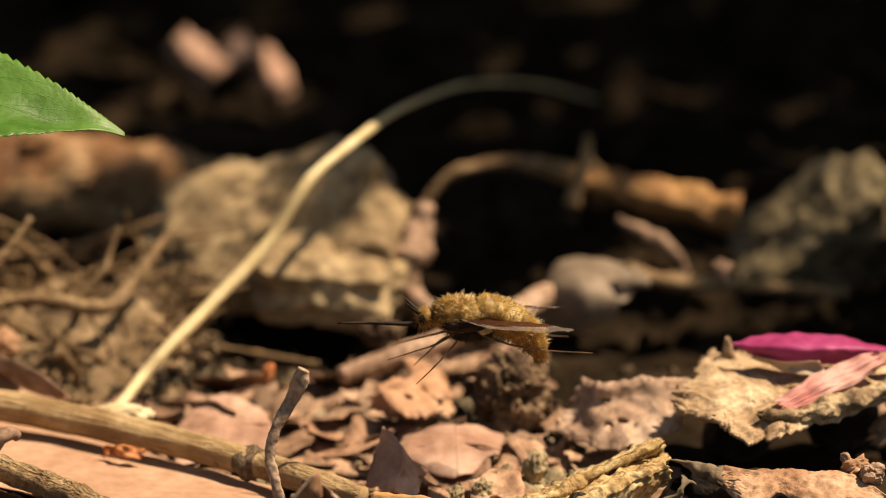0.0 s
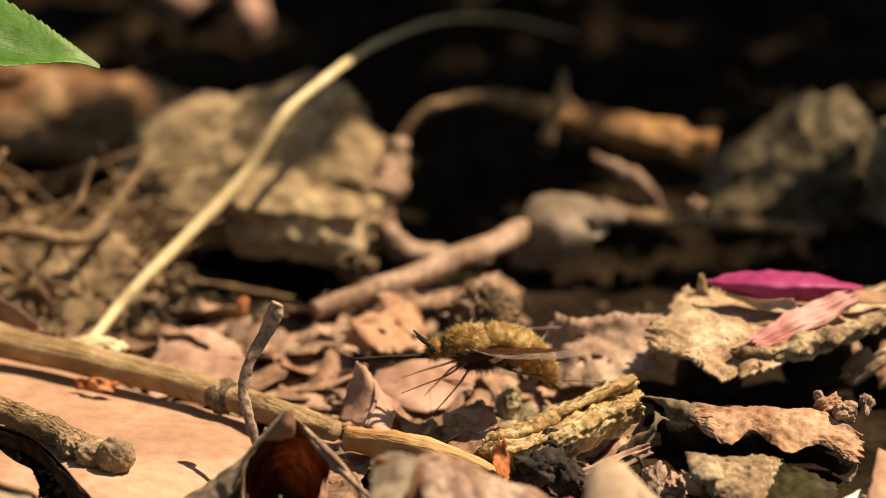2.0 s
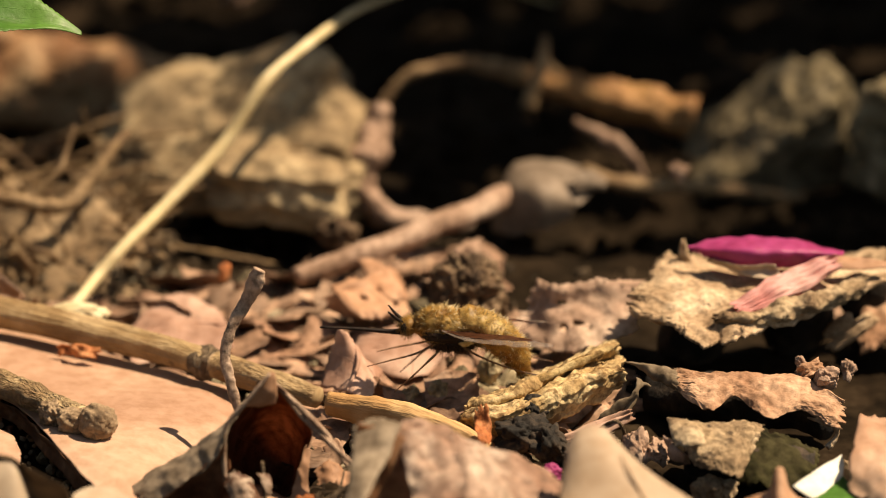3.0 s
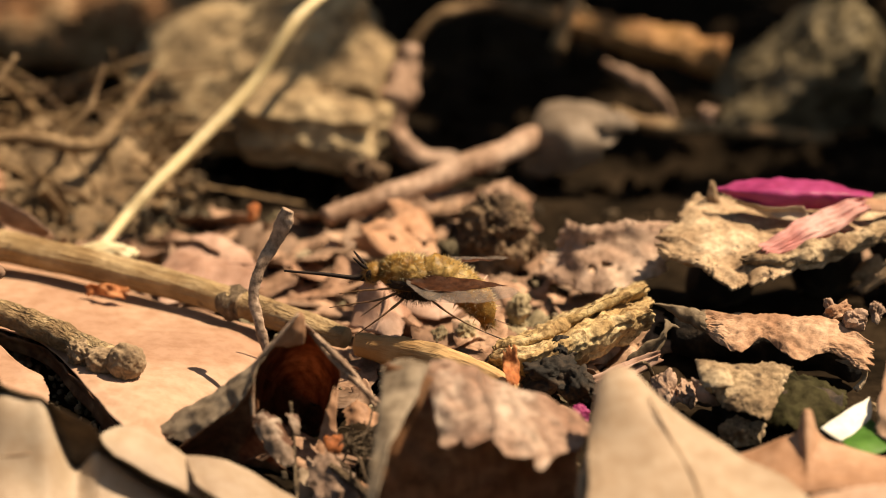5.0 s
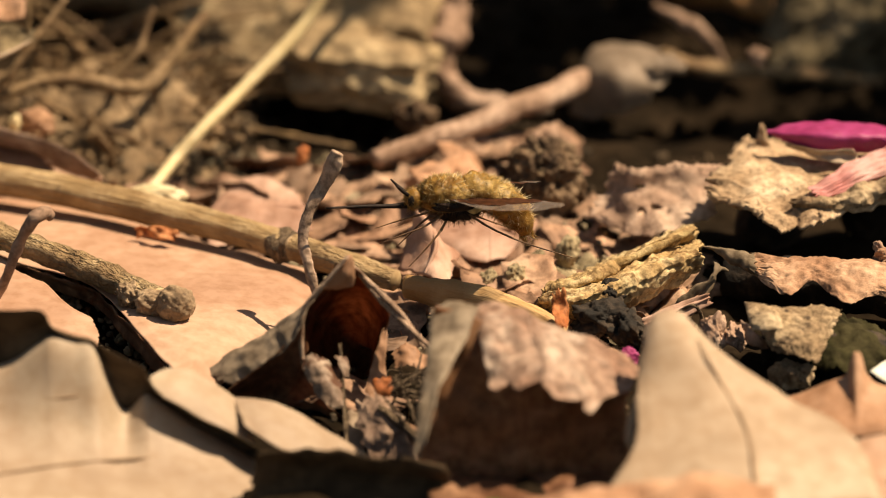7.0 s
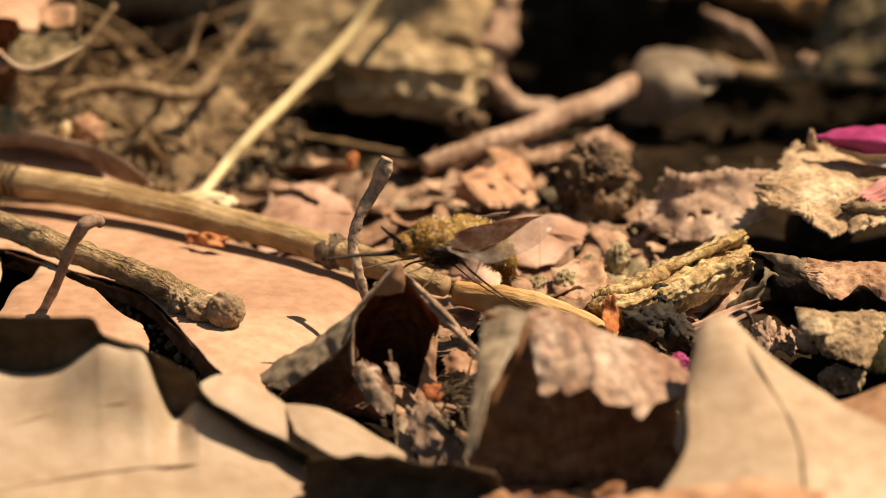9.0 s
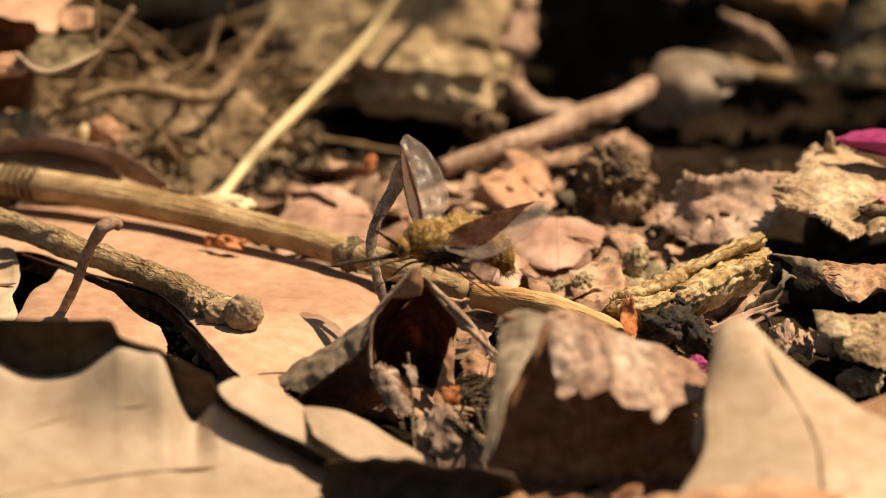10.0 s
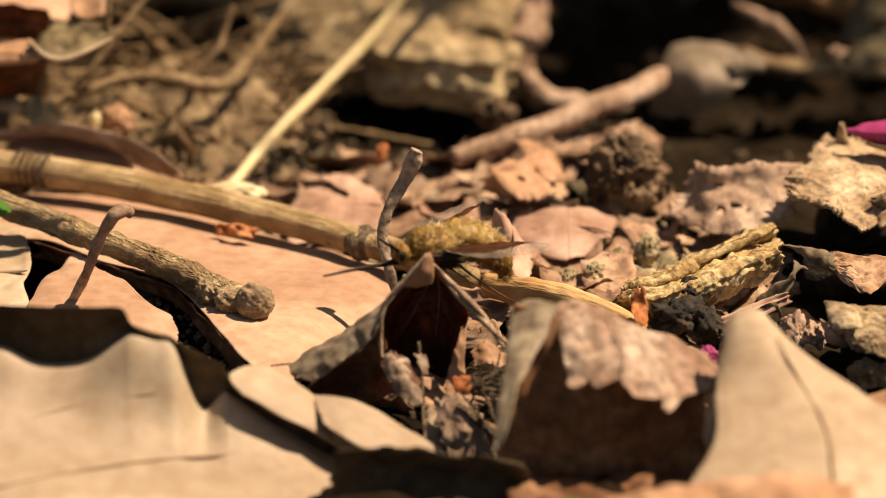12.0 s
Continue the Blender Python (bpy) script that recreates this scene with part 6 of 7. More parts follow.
    # torn pieces below the rolled leaf
    for i, (net, mat) in enumerate((
            ([[V(-1.187, -3.56, 0.212), V(-1.113, -3.56, 0.244), V(-1.018, -3.54, 0.196)], [V(-1.164, -3.62, 0.125), V(-1.053, -3.64, 0.165), V(-0.944, -3.6, 0.069)], [V(-1.096, -3.72, 0.046), V(-0.999, -3.74, 0.07), V(-0.916, -3.7, 0.014)], [V(-1.02, -3.8, -0.017), V(-0.957, -3.82, -0.032), V(-0.91, -3.8, -0.025)]], BLEACHED),
            ([[V(-0.982, -3.5, 0.204), V(-0.887, -3.48, 0.18)], [V(-0.951, -3.56, 0.164), V(-0.882, -3.54, 0.132)], [V(-0.914, -3.6, 0.093), V(-0.87, -3.58, 0.085)]], BLEACHED),
            ([[V(-0.667, -3.3, 0.3), V(-0.63, -3.3, 0.28)], [V(-0.726, -3.4, 0.132), V(-0.644, -3.4, 0.1)], [V(-0.77, -3.5, -0.028), V(-0.621, -3.5, 0)], [V(-0.723, -3.6, -0.079), V(-0.642, -3.6, -0.059)]], TAN_LEAF),
            ([[V(-0.723, -3.55, 0.061), V(-0.605, -3.55, 0.073)], [V(-0.715, -3.6, 0.013), V(-0.597, -3.6, 0.001)], [V(-0.693, -3.62, -0.031), V(-0.619, -3.62, -0.043)]], ORANGE_FLAKE),
            ([[V(-0.832, -3.7, -0.05), V(-0.684, -3.7, 0.014), V(-0.53, -3.7, -0.138)], [V(-0.809, -3.8, -0.184), V(-0.638, -3.82, -0.128), V(-0.455, -3.8, -0.256)], [V(-0.756, -3.88, -0.334), V(-0.564, -3.9, -0.294), V(-0.315, -3.88, -0.374)], [V(-0.719, -3.96, -0.488), V(-0.535, -3.96, -0.488), V(-0.241, -3.96, -0.488)]], FLAKE),
            ([[V(-0.889, -3.65, -0.118), V(-0.826, -3.65, -0.138), V(-0.775, -3.64, -0.182)], [V(-0.907, -3.72, -0.229), V(-0.833, -3.74, -0.241), V(-0.759, -3.72, -0.257)], [V(-0.92, -3.82, -0.359), V(-0.846, -3.84, -0.367), V(-0.78, -3.82, -0.359)]], CREAM_LEAF),
            ([[V(-0.536, -3.75, -0.157), V(-0.418, -3.78, -0.192)], [V(-0.48, -3.85, -0.275), V(-0.315, -3.88, -0.302)], [V(-0.351, -3.95, -0.412), V(-0.186, -3.95, -0.392)]], TAN_LEAF),
            ([[V(-0.599, -3.2, 0.1), V(-0.505, -3.2, 0.181), V(-0.364, -3.2, 0.06)], [V(-0.579, -3.3, 0.04), V(-0.467, -3.32, 0.06), V(-0.356, -3.3, -0.021)]], TAN_LEAF))):
        bm = bmesh.new()
        sheet(bm, net, 0.012, 36, 30, 0.022, 7.0, 0.16, 9, seed=100 + i)
        solo("leaf_scrap", bm, mat, net[-1][0], "torn leaf scrap below the rolled leaf", "leaf", "torn scraps")
    bm = bmesh.new()
    tube(bm, [V(-0.941, -3.45, 0.271), V(-0.922, -3.55, 0.032), V(-0.9, -3.75, -0.205), V(-0.878, -3.95, -0.361)], [0.012, 0.014, 0.014, 0.012], 20, 6, 0.1, 7)
    solo("fibre", bm, TWIG, V(-0.878, -3.95, -0.361), "thin brown fibre standing upright", "fibre")
    rng = random.Random(61)
    bm = bmesh.new()
    for i in range(46):
        p = V(rng.uniform(-0.66, -0.36), rng.uniform(-3.75, -3.35), rng.uniform(-0.02, 0.06))
        pts = [p]
        d = V(rng.uniform(0.02, 0.09), rng.uniform(-0.05, 0.05), rng.uniform(-0.05, 0.05))
        for k in range(4):
            d = d + V(rng.uniform(-0.05, 0.05), rng.uniform(-0.04, 0.04), rng.uniform(-0.05, 0.04))
            pts.append(pts[-1] + d)
        tube(bm, pts, [0.006, rng.uniform(0.007, 0.013), 0.005], 14, 5, 0.2, 9.0)
    solo("fibre_tangle", bm, TWIG, V(-0.5, -3.5, 0), "tangle of dark and pale dry plant fibres", "fibre", kind="stuff")
    bm = bmesh.new()
    tube(bm, [V(-0.683, -3.76, -0.053), V(-0.535, -3.84, -0.139), V(-0.417, -3.92, -0.214), V(-0.314, -3.98, -0.332)], [0.024, 0.03, 0.03, 0.024], 30, 9, 0.25, 6)
    solo("twig", bm, TWIG, V(-0.087, -4.45, -0.266), "brown twig slanting to the front", "twig")


def grains(name, spots, level, material, label):
    """Many small rounded crumbs in one mesh: spots are (x, y, z, radius)."""
    seed = bmesh.new()
    bmesh.ops.create_icosphere(seed, subdivisions=level, radius=1.0)
    base = np.array([v.co[:] for v in seed.verts])
    tris = np.array([[v.index for v in f.verts] for f in seed.faces])
    seed.free()
    gen = np.random.default_rng(5)
    spots = np.array(spots)
    n, k = len(spots), len(base)
    stretch = gen.uniform(0.55, 1.35, (n, 1, 3))
    turn = np.linalg.qr(gen.normal(size=(n, 3, 3)))[0]
    lumpy = 1 + 0.28 * np.sin(base @ gen.normal(size=(n, 3, 4)) * 2.2 + gen.uniform(0, 6, (n, 1, 4))).mean(axis=2, keepdims=True) + gen.uniform(-0.2, 0.2, (n, k, 1))
    co = np.einsum("nkj,nij->nki", base[None] * stretch * lumpy, turn) * spots[:, None, 3:] + spots[:, None, :3]
    faces = (tris[None] + (np.arange(n) * k)[:, None, None]).reshape(-1, 3)
    me = bpy.data.meshes.new(name)
    me.from_pydata((co.reshape(-1, 3) * C).tolist(), [], faces.tolist())
    me.materials.append(material)
    return tagged(new(name, me), label, "soil", kind="stuff")


def scatter():
    rng = random.Random(21)
    spots = []
    for i in range(7500):
        x, y = rng.uniform(-7, 7), rng.uniform(-4.0, 2.4)
        if y > 1.5 and x > 0.6 or y < -3 and rng.random() < 0.7 or -4.2 < x < -0.9 and -3.4 < y < -0.8 or (x > 1.5 and -3.6 < y < 0.8 and rng.random() < 0.95) or (-0.8 < x < -0.2 and -3.9 < y < -2.7) or (0.5 < x < 2.0 and 0.2 < y < 2.0 and rng.random() < 0.8):
            continue
        r = rng.choice((0.012, 0.016, 0.02, 0.03, 0.042)) * rng.uniform(0.7, 1.3)
        spots.append((x, y, ground_height(x, y) + r * 0.3, r))
    for i in range(900):
        x, y = rng.uniform(-6, -1.7), rng.uniform(0.5, 2.9)
        r = rng.uniform(0.012, 0.035)
        spots.append((x, y, ground_height(x, y) + r * 0.4 + rng.uniform(0.06, 0.16), r))
    grains("soil_crumbs", spots, 2, CRUMB, "loose brown soil crumbs over the ground")
    spots = []
    for i in range(1200):
        x, y = rng.uniform(-8, 8), rng.uniform(2.0, 11)
        r = rng.uniform(0.03, 0.12)
        spots.append((x, y, ground_height(x, y) + r * 0.2, r))
    grains("dark_soil_crumbs", spots, 2, SOIL, "near-black soil crumbs on the bank")
    spots = []
    for i in range(2600):
        x, y = rng.uniform(-3.5, 1.8), rng.uniform(-3.0, 1.3)
        r = rng.choice((0.012, 0.016, 0.024, 0.036)) * rng.uniform(0.7, 1.3)
        if (x > -0.8 and y < -2.6) or (x > 0.6 and y > 0.1) or x > 1.45:
            continue
        spots.append((x, y, ground_height(x, y) + r * 0.5 + rng.choice((0, 0, 0.05, 0.1)), r))
    grains("pale_grit", spots, 2, GRIT, "pale tan grit between the leaves")
    bm = bmesh.new()
    n = 0
    while n < 700:
        x, y = rng.uniform(-6.5, 6.5), rng.uniform(-5.5, 3.2)
        if y > 1.6 + 0.2 * abs(x) or (y > 1.3 and x > 0.8) or (x < -1.6 and y > 0.6) or (0.55 < x < 2.0 and 0.1 < y < 2.4) or (-1.7 < x < -0.4 and y > 1.1) or (x > 1.45 and -3.7 < y < 0.6) or (-0.8 < x < -0.2 and y < -2.8) or (y < -2.4 and rng.random() < 0.6) or y < -3.5 or (-4.2 < x < -0.85 and -3.4 < y < -0.75) or (x > 1.2 and y > 0.9) or (x > 1.6 and -2.4 < y < 0.5 and rng.random() < 0.85):
            continue
        n += 1
        l = rng.uniform(0.07, 0.14) if rng.random() < 0.45 else rng.uniform(0.15, 0.34)
        w = l * rng.uniform(0.35, 0.8)
        turn = Euler((rng.gauss(0, 0.25), rng.gauss(0, 0.25), rng.uniform(0, 6.28))).to_matrix()
        k1, k2 = rng.uniform(-0.3, 0.3) * l, rng.uniform(-0.3, 0.3) * w
        p = V(x, y, ground_height(x, y) + rng.uniform(0.04, 0.16))
        net = [[p + turn @ V(a * l + rng.uniform(-0.3, 0.3) * l, b * w + rng.uniform(-0.3, 0.3) * w, k1 * a * a + k2 * b * b) for b in (-1, 0, 1)] for a in (-1, 0, 1)]
        sheet(bm, net, 0.016, 8, 7, 0.03, 6.0, 0.16, 3.0, seed=n * 1.7)
    solo("leaf_fragments", bm, SCRAP, V(0, 0, 0), "broken pinkish and brown leaf fragments over the soil", "leaf litter", kind="stuff")


stones()
logs()
roots()
soil_mound()
mound_fibres()
curl_shell()
far_pieces()
straw()
green_leaf()
shrub()
sticks()
leaves()
chips()
bits()
scatter()

# ---- the hovering bee fly; built facing -x round its thorax ----
FUR = surface("golden_fur", (0.60, 0.41, 0.15), (0.80, 0.61, 0.28), (0.92, 0.80, 0.50), 400, 2000, 0.3, 0.0, 0.65, (1.0, 0.85, 0.5), vary=0.35, island=True, spec=0.6)
# near-white colour of the SHINE hairs stands for sun glints on the fur
SHINE = surface("glint_hair", (0.85, 0.68, 0.36), (0.92, 0.80, 0.52), (0.96, 0.88, 0.66), 400, 2000, 0.25, 0.0, 0.5, (1.0, 0.95, 0.8), vary=0.2, island=True, spec=1.0)
BROWN_FUR = surface("brown_fur", (0.06, 0.026, 0.01), (0.13, 0.06, 0.024), (0.24, 0.12, 0.05), 400, 2000, 0.5, 0.0, 0.3, (1.0, 0.7, 0.4), vary=0.4, island=True)
FLY_DARK = surface("dark_chitin", (0.010, 0.006, 0.005), (0.022, 0.012, 0.009), (0.045, 0.024, 0.016), 500, 3000, 0.6, 0.3, vary=0.1, spec=0.2)
FLY_GOLD = surface("amber_body", (0.34, 0.17, 0.04), (0.60, 0.36, 0.10), (0.76, 0.55, 0.22), 600, 2500, 0.35, 0.5, 0.4, (1.0, 0.75, 0.35), vary=0.05, spots=0.3, spot=(0.16, 0.07, 0.02), spot_at=0.6)
FLY_LEG = surface("brown_leg", (0.05, 0.022, 0.012), (0.14, 0.065, 0.03), (0.34, 0.20, 0.10), 500, 2500, 0.4, 0.2, vary=0.1)
FLY_PALE = surface("pale_tuft", (0.55, 0.42, 0.2), (0.72, 0.6, 0.36), (0.78, 0.7, 0.5), 600, 2500, 0.5, 0.3, 0.2, vary=0.1)
WING_DARK = surface("dark_wing_membrane", (0.05, 0.017, 0.008), (0.10, 0.035, 0.016), (0.15, 0.06, 0.03), 400, 2500, 0.5, 0.3, 0.4, (1.6, 0.7, 0.4), vary=0.05, spec=0.2)


def clear_wing():
    m = bpy.data.materials.new("clear_wing_membrane")
    m.use_nodes = True
    nt = m.node_tree
    bsdf = nt.nodes["Principled BSDF"]
    bsdf.inputs["Base Color"].default_value = (0.26, 0.21, 0.18, 1)
    bsdf.inputs["Roughness"].default_value = 0.3
    tex = nt.nodes.new("ShaderNodeTexCoord")
    g = grain(nt, tex.outputs["Object"], 1500, 3.0)
    bp = nt.nodes.new("ShaderNodeBump")
    bp.inputs["Strength"].default_value, bp.inputs["Distance"].default_value = 0.12, 0.0001
    nt.links.new(g, bp.inputs["Height"])
    nt.links.new(bp.outputs[0], bsdf.inputs["Normal"])
    clear = nt.nodes.new("ShaderNodeBsdfTransparent")
    sh = nt.nodes.new("ShaderNodeMixShader")
    bsdf.inputs["Specular IOR Level"].default_value = 0.2
    nt.links.new(ramp(nt, g, 0.0, 2.2), sh.inputs[0])
    nt.links.new(clear.outputs[0], sh.inputs[1])
    nt.links.new(bsdf.outputs[0], sh.inputs[2])
    nt.links.new(sh.outputs[0], nt.nodes["Material Output"].inputs["Surface"])
    return m


WING_CLEAR = clear_wing()


def bee_fly():
    fly = thing("bee_fly", V(0, 0, 0), "hovering golden furry bee fly with a long dark proboscis", "insect")
    bm = bmesh.new()
    lump(bm, V(-0.03, 0, 0.0), (0.195, 0.145, 0.125), 5, 0.12, 3.0, 1)
    thorax = part("thorax", bm, FLY_GOLD, fly)
    bm = bmesh.new()
    spine = [V(0.08, 0, 0.015), V(0.22, 0, 0.0), V(0.36, 0, -0.07), V(0.475, 0, -0.18), V(0.545, 0, -0.32)]
    girth = [0.105, 0.122, 0.118, 0.105, 0.05]
    tube(bm, spine, girth, 40, 22, 0.12, 9.0)
    abdomen = part("abdomen", bm, FLY_GOLD, fly)
    bm = bmesh.new()
    lump(bm, V(0.06, 0, -0.105), (0.17, 0.1, 0.085), 4, 0.25, 3.0, 5)
    part("underside", bm, FLY_DARK, fly, "dark brown underside")
    for side in (-1, 1):
        bm = bmesh.new()
        lump(bm, V(0.02, 0.115 * side, -0.045), (0.17, 0.045, 0.045), 4, 0.25, 3.0, 8)
        part("side_band", bm, FLY_DARK, fly, "dark band below the wing")
    bm = bmesh.new()
    lump(bm, V(-0.255, 0, -0.02), (0.062, 0.078, 0.068), 3, 0.05, 3.0, 2)
    head = part("head", bm, FLY_GOLD, fly)
    for side in (-1, 1):
        bm = bmesh.new()
        lump(bm, V(-0.275, 0.052 * side, -0.02), (0.032, 0.024, 0.04), 3, 0.02, 3.0, 2)
        part("eye", bm, FLY_DARK, head, "dark brown eye")
        bm = bmesh.new()
        tube(bm, [V(-0.30, 0.03 * side, 0.02), V(-0.35, 0.05 * side, 0.06), V(-0.395, 0.07 * side, 0.105)], [0.014, 0.012, 0.006], 8, 6, 0.05)
        part("antenna", bm, FLY_DARK, head, "short black antenna")
    bm = bmesh.new()
    tube(bm, [V(-0.28, 0, -0.06), V(-0.40, 0, -0.062), V(-0.60, 0, -0.05), V(-0.86, 0, -0.045)], [0.026, 0.017, 0.013, 0.007], 20, 8, 0.03)
    part("proboscis", bm, FLY_DARK, head, "long thin black proboscis")
    bm = bmesh.new()
    lump(bm, V(0.14, -0.125, -0.075), (0.05, 0.03, 0.035), 3, 0.35, 3.0, 3)
    lump(bm, V(0.08, -0.12, -0.06), (0.03, 0.025, 0.025), 3, 0.35, 3.0, 6)
    part("tuft", bm, FLY_PALE, fly, "pale tuft below the wing")
    # legs: three on each side, trailing hind legs
    legs = []
    for side in (-1, 1):
        for name, pts in (("front_leg", [V(-0.06, 0.06, -0.12), V(-0.2, 0.12, -0.175), V(-0.36, 0.15, -0.215), V(-0.53, 0.17, -0.26)]),
                          ("middle_leg", [V(-0.04, 0.07, -0.17), V(-0.12, 0.17, -0.22), V(-0.24, 0.21, -0.33), V(-0.34, 0.23, -0.42)]),
                          ("hind_leg", [V(0.10, 0.07, -0.12), V(0.27, 0.14, -0.17), V(0.52, 0.19, -0.21), V(0.88, 0.2, -0.24)])):
            bm = bmesh.new()
            k = 1.0 if side < 0 else 0.88
            line = [V(p.x * k, p.y * side, p.z * (1.0 if side < 0 else 1.06)) for p in pts]
            tube(bm, [p - line[0] for p in line], [0.010, 0.008, 0.0055, 0.003], 20, 6, 0.15, 20)
            leg = finish(name, bm, FLY_LEG)
            leg.parent = fly
            leg.location = line[0] * C
            tagged(leg)
            legs.append((leg, line[0], 1 if name == "hind_leg" else 2))
    # fur
    rng = random.Random(77)

    def hairs(count, where, length, width=0.0018):
        b = bmesh.new()
        for _ in range(count):
            p, n = where()
            d = (n + V(rng.uniform(-0.4, 0.6), rng.uniform(-0.4, 0.4), rng.uniform(-0.4, 0.4))).normalized()
            l = length * rng.uniform(0.3, 1.3)
            s = d.cross(V(0.3, 0.5, 0.8)).normalized() * width
            o = d.cross(s).normalized() * width
            tip = b.verts.new(p + d * l + V(0, 0, -0.15 * l))
            base = [b.verts.new(p + s), b.verts.new(p - s * 0.5 + o * 0.87), b.verts.new(p - s * 0.5 - o * 0.87)]
            for i in range(3):
                b.faces.new((base[i], base[(i + 1) % 3], tip))
        return b

    def on_thorax():
        n = V(rng.gauss(0, 1), rng.gauss(0, 1), rng.gauss(0.5, 0.8)).normalized()
        return V(-0.03 + n.x * 0.185, n.y * 0.14, n.z * 0.12), n

    def on_top():
        n = V(rng.gauss(0, 1), rng.gauss(0, 0.7), abs(rng.gauss(0.6, 0.7))).normalized()
        return V(-0.03 + n.x * 0.185, n.y * 0.14, n.z * 0.12), n

    def on_abdomen():
        t, a = rng.uniform(0.05, 1.0), rng.uniform(0, 2 * math.pi)
        p = spline(spine, t)
        d = (spline(spine, min(1, t + 0.02)) - spline(spine, max(0, t - 0.02))).normalized()
        s = V(0, 1, 0)
        o = d.cross(s)
        n = s * math.cos(a) + o * math.sin(a)
        if t > 0.9:
            n = (n + d * 1.2).normalized()
        return p + n * (spline(girth, t) * 0.97), n

    def on_head():
        n = V(rng.gauss(-0.4, 1), rng.gauss(0, 1), rng.gauss(0, 1)).normalized()
        return V(-0.255 + n.x * 0.06, n.y * 0.074, -0.02 + n.z * 0.066), n

    def on_underside():
        n = V(rng.gauss(0, 1), rng.gauss(0, 1), -abs(rng.gauss(0.3, 1))).normalized()
        return V(0.06 + n.x * 0.17, n.y * 0.1, -0.105 + n.z * 0.085), n

    part("fur", hairs(700, on_underside, 0.05), BROWN_FUR, fly, "dark brown fur of the underside")
    part("fur", hairs(4200, on_thorax, 0.03, 0.0014), FUR, thorax, "dense golden fur")
    part("fur", hairs(4600, on_abdomen, 0.03, 0.0014), FUR, abdomen, "dense golden fur")
    part("guard_hairs", hairs(200, on_top, 0.055, 0.004), SHINE, thorax, "pale hairs standing for glints on the fur")
    part("guard_hairs", hairs(260, on_abdomen, 0.055, 0.004), SHINE, abdomen, "pale hairs standing for glints on the fur")
    part("fur", hairs(350, on_head, 0.045), FUR, head, "short golden fur")
    # wings: span along +x, chord along -z, hinged at the root
    wings = []
    for side in (-1, 1):
        root = new("wing")
        root.parent = fly
        root.empty_display_size = 0.002
        k = 1.0 if side < 0 else 0.35   # how far the dark stain reaches
        bm = bmesh.new()
        net = [[V(0, 0, 0.015), V(0, 0, 0), V(0, 0, -0.03)], [V(0.22, 0, 0.045), V(0.21, 0.01, -0.04 * k), V(0.18, 0, -0.13 * k)], [V(0.48, 0, 0.035), V(0.45, 0.01, -0.04 * k), V(0.38, 0, -0.12 * k)], [V(0.72, 0, 0.0), V(0.67, 0.0, -0.012), V(0.60, 0, -0.03)]]
        sheet(bm, net, 0.005, 24, 10, 0.012, 12.0, 0.03, 9, seed=5 + side)
        leading = finish("leading_half", bm, WING_DARK)
        bm = bmesh.new()
        net = [[V(0.03, 0, -0.03), V(0.03, 0, -0.06), V(0.04, 0, -0.09)], [V(0.19, 0, -0.12 * k), V(0.21, 0.01, -0.16), V(0.22, 0, -0.24)], [V(0.39, 0, -0.11 * k), V(0.44, 0.01, -0.17), V(0.47, 0, -0.24)], [V(0.61, 0, -0.028), V(0.67, 0.0, -0.10), V(0.69, 0, -0.17)], [V(0.73, 0, 0.0), V(0.79, 0, -0.04), V(0.80, 0, -0.07)]]
        sheet(bm, net, 0.004, 30, 12, 0.012, 12.0, seed=9 + side)
        trailing = finish("trailing_half", bm, WING_CLEAR)
        for ob, label in ((leading, "smoky dark brown leading half"), (trailing, "clear glassy trailing half")):
            ob.parent = root
            tagged(ob, label)
        wings.append(root)
    return fly, wings, legs


fly, wings, legs = bee_fly()

FLY_PATH = [  # seconds, x, y, z in centimetres, pitch, turn
    (0, 0.092, -1.50, 1.305, 1.6, 7.3),
    (0.5, 0.132, -1.50, 1.043, 0.9, 0.0),
    (1, 0.210, -1.50, 0.846, 1.3, 0.0),
    (1.5, 0.295, -1.50, 0.672, 1.6, 0.0),
    (2, 0.332, -1.60, 0.656, -1.0, 10.7),
    (2.5, 0.393, -1.60, 0.602, 2.1, 8.4),
    (3, 0.274, -1.70, 0.579, 1.9, 0.0),
    (3.2, 0.259, -1.70, 0.565, 1.9, 0.0),
    (4.8, -0.122, -1.90, 0.353, 7.1, 0.0),
    (5, -0.158, -2.00, 0.636, 3.9, 0.0),
    (5.5, -0.013, -2.10, 1.059, 2.7, 21.1),
    (6, -0.063, -2.20, 1.096, 0.0, 9.6),
    (6.5, -0.146, -2.20, 0.975, -1.4, 10.4),
    (7, -0.226, -2.30, 0.903, 1.7, 16.4),
    (7.2, -0.298, -2.30, 0.877, -0.5, 0.0),
    (8.8, -0.651, -2.75, 0.837, 2.0, 17.0),
    (9, -0.630, -2.80, 0.813, 3.0, 28.4),
    (9.5, -0.668, -2.95, 0.839, 2.2, 29.3),
    (10, -0.767, -2.95, 0.886, -0.1, 30.5),
    (10.5, -0.832, -2.95, 0.870, -0.4, 28.0),
    (11, -0.834, -2.95, 0.855, 4.2, 30.8),
    (11.5, -0.829, -2.95, 0.859, 3.5, 33.2),
    (12, -0.844, -2.95, 0.771, -0.6, 33.5),
]
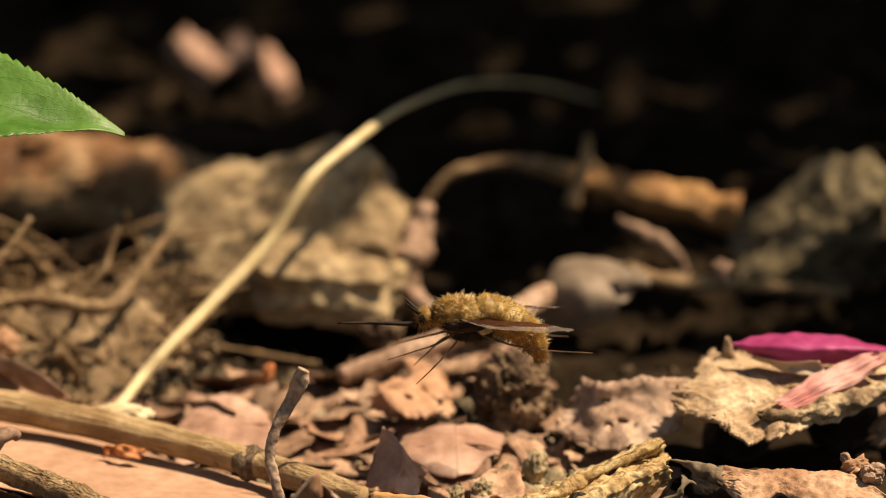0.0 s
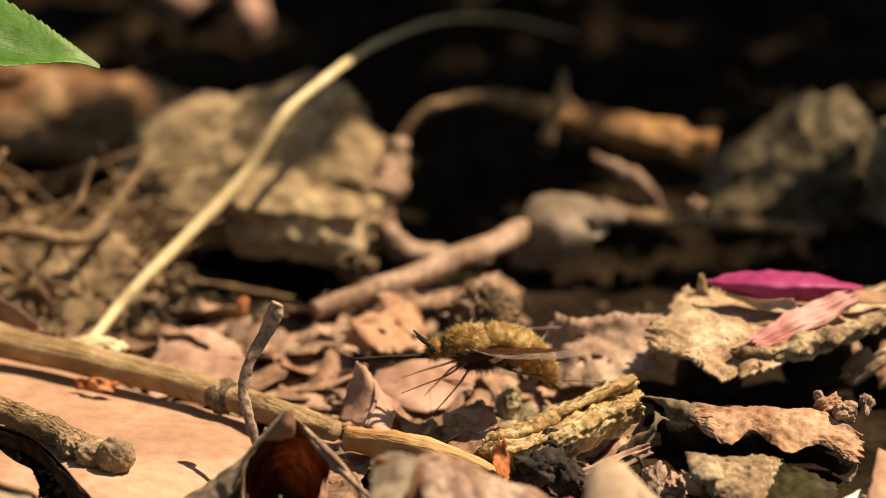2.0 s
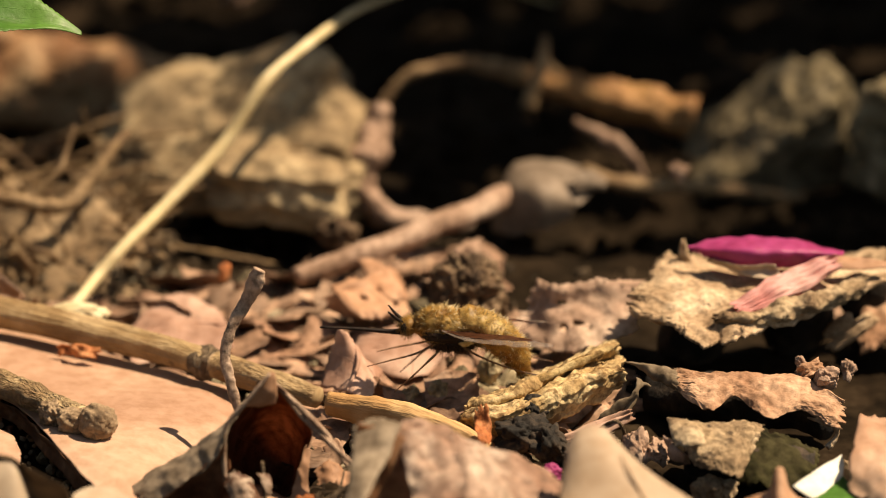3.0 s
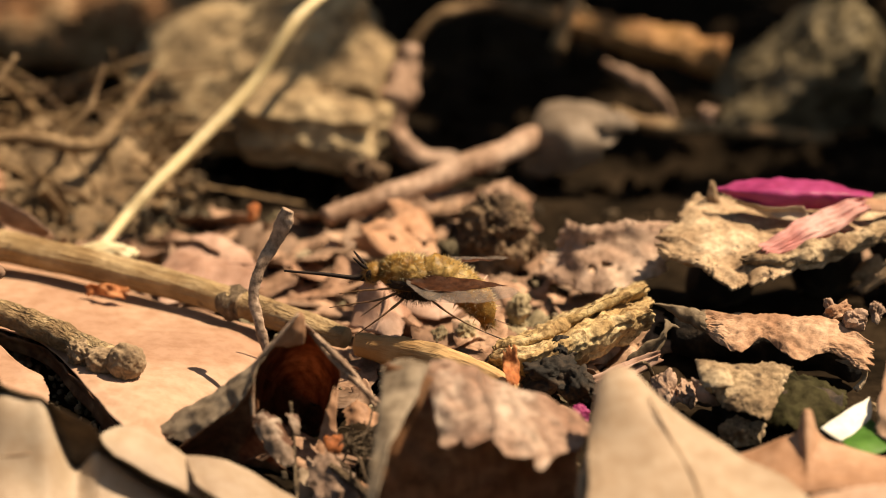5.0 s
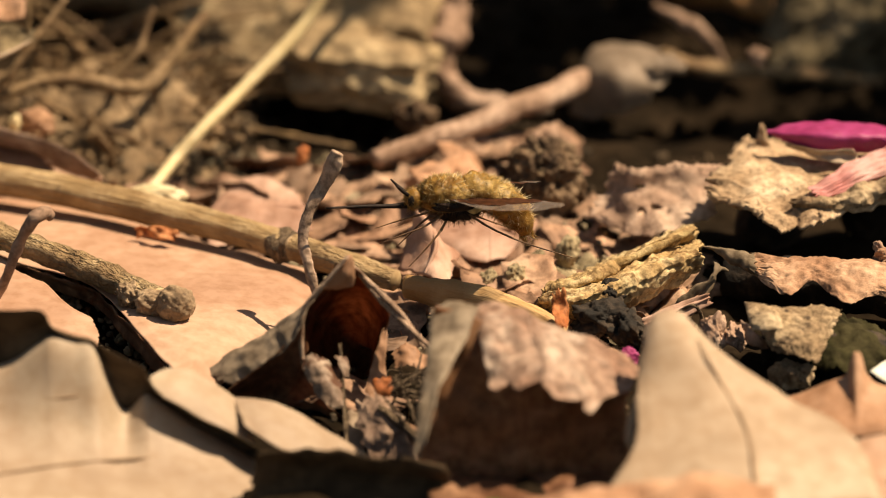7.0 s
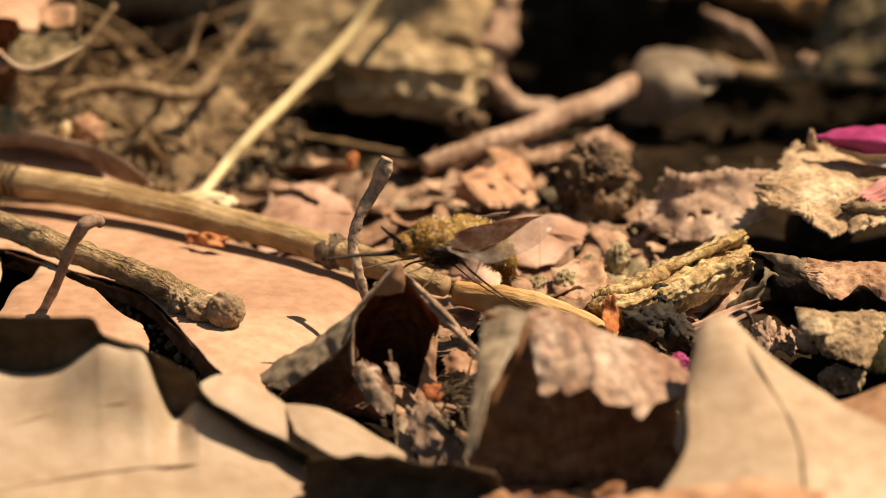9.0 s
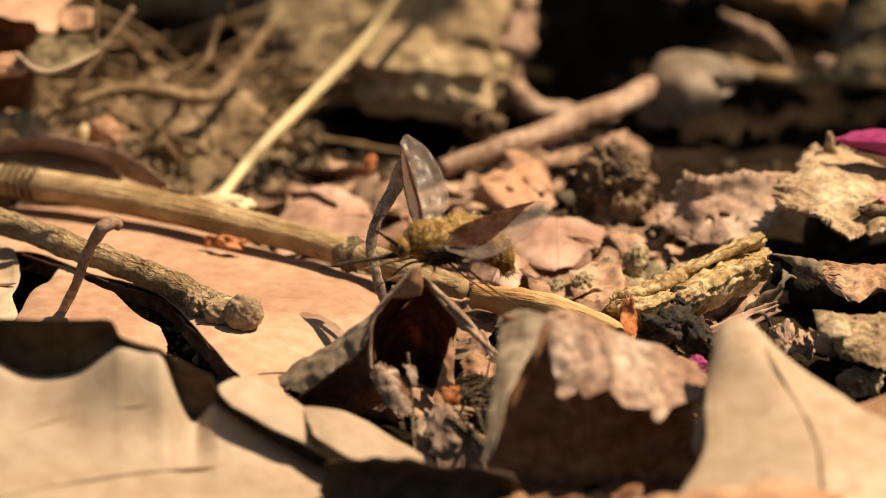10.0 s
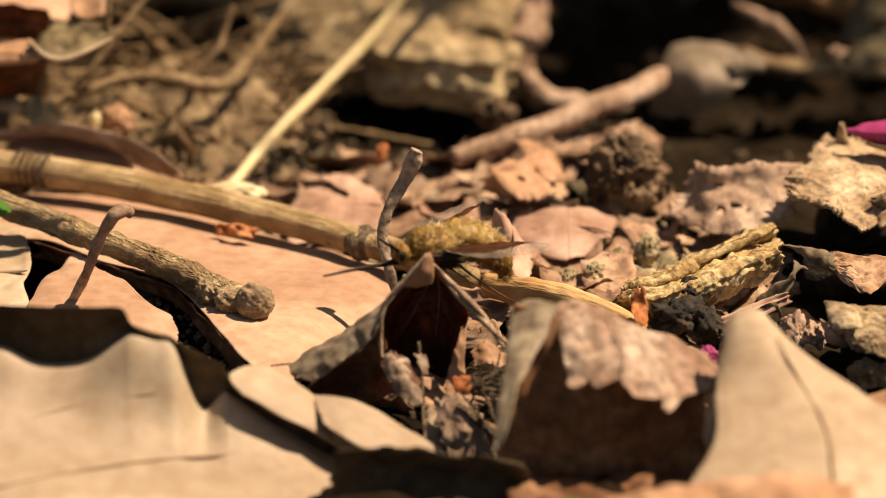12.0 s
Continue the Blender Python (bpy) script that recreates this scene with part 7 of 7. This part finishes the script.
# lift, sweep and roll of the near wing, then of the far wing, in degrees
BEATS = [
    (0.0, 4, -8, -96, 4, 8, 72), (0.5, 0, -8, -92, 0, 15, 72), (1.0, -24, -14, -66, -44, 24, 60), (1.5, -6, -12, -82, -36, 58, -90), (2.0, 4, -8, -94, 4, 12, 76), (2.5, 4, -6, -96, 4, 8, 72),
    (3.0, 4, -6, -96, 4, 8, 72), (4.0, -8, -16, -60, -16, 14, 60), (4.8, -14, -12, -40, -20, 16, 66), (5.0, -2, -10, -74, 0, 20, 76), (5.5, -4, -8, -78, -36, 60, -90), (6.0, 6, -8, -92, 6, 14, 76), (6.5, 10, -10, -92, 8, 14, 70), (7.0, 4, -6, -92, 4, 8, 72),
    (8.0, -6, -14, -70, 0, 12, 72), (9.0, -12, -12, -50, 0, 12, 72), (9.5, -22, -10, -10, -8, 24, 76), (10.0, -18, -14, -50, -36, 74, -90), (10.5, -2, -10, -78, -36, 76, -90), (11.0, 0, -8, -76, -36, 78, -90), (11.5, 0, -8, -78, -34, 74, -90), (12.0, 6, -8, -90, -4, 20, 76),
]
# swing of the hind and the front legs, in degrees, the fly's own pitch apart
LEGS = [(0.0, 0, 0), (2.0, 4, 0), (3.0, 6, 0), (5.0, 14, 4), (5.5, 17, -6), (7.0, 16, 0), (9.0, 30, 8), (9.5, 33, 12), (11.0, 34, 4), (12.0, 30, -34)]


def motions():
    walk(fly, [(t, pose(x * C, y * C, z * C, 0, pitch, turn)) for t, x, y, z, pitch, turn in FLY_PATH])
    for wing, side, k in ((wings[0], -1, 1), (wings[1], 1, 4)):
        rows = []
        for row, after in zip(BEATS, BEATS[1:] + BEATS[-1:]):
            rows.append((row[0], *row[k:k + 3]))
            if after is not row:
                for f in (0.25, 0.5, 0.75):
                    rows.append((row[0] + f * (after[0] - row[0]), *[p + f * (q - p) for p, q in zip(row[k:k + 3], after[k:k + 3])]))
        walk(wing, [(t, pose(-0.05 * C, 0.11 * side * C, 0.01 * C, roll, lift, sweep)) for t, lift, sweep, roll in rows])

    for leg, hip, k in legs:
        walk(leg, [(row[0], pose(hip.x * C, hip.y * C, hip.z * C, 0, row[k], 0)) for row in LEGS])


motions()
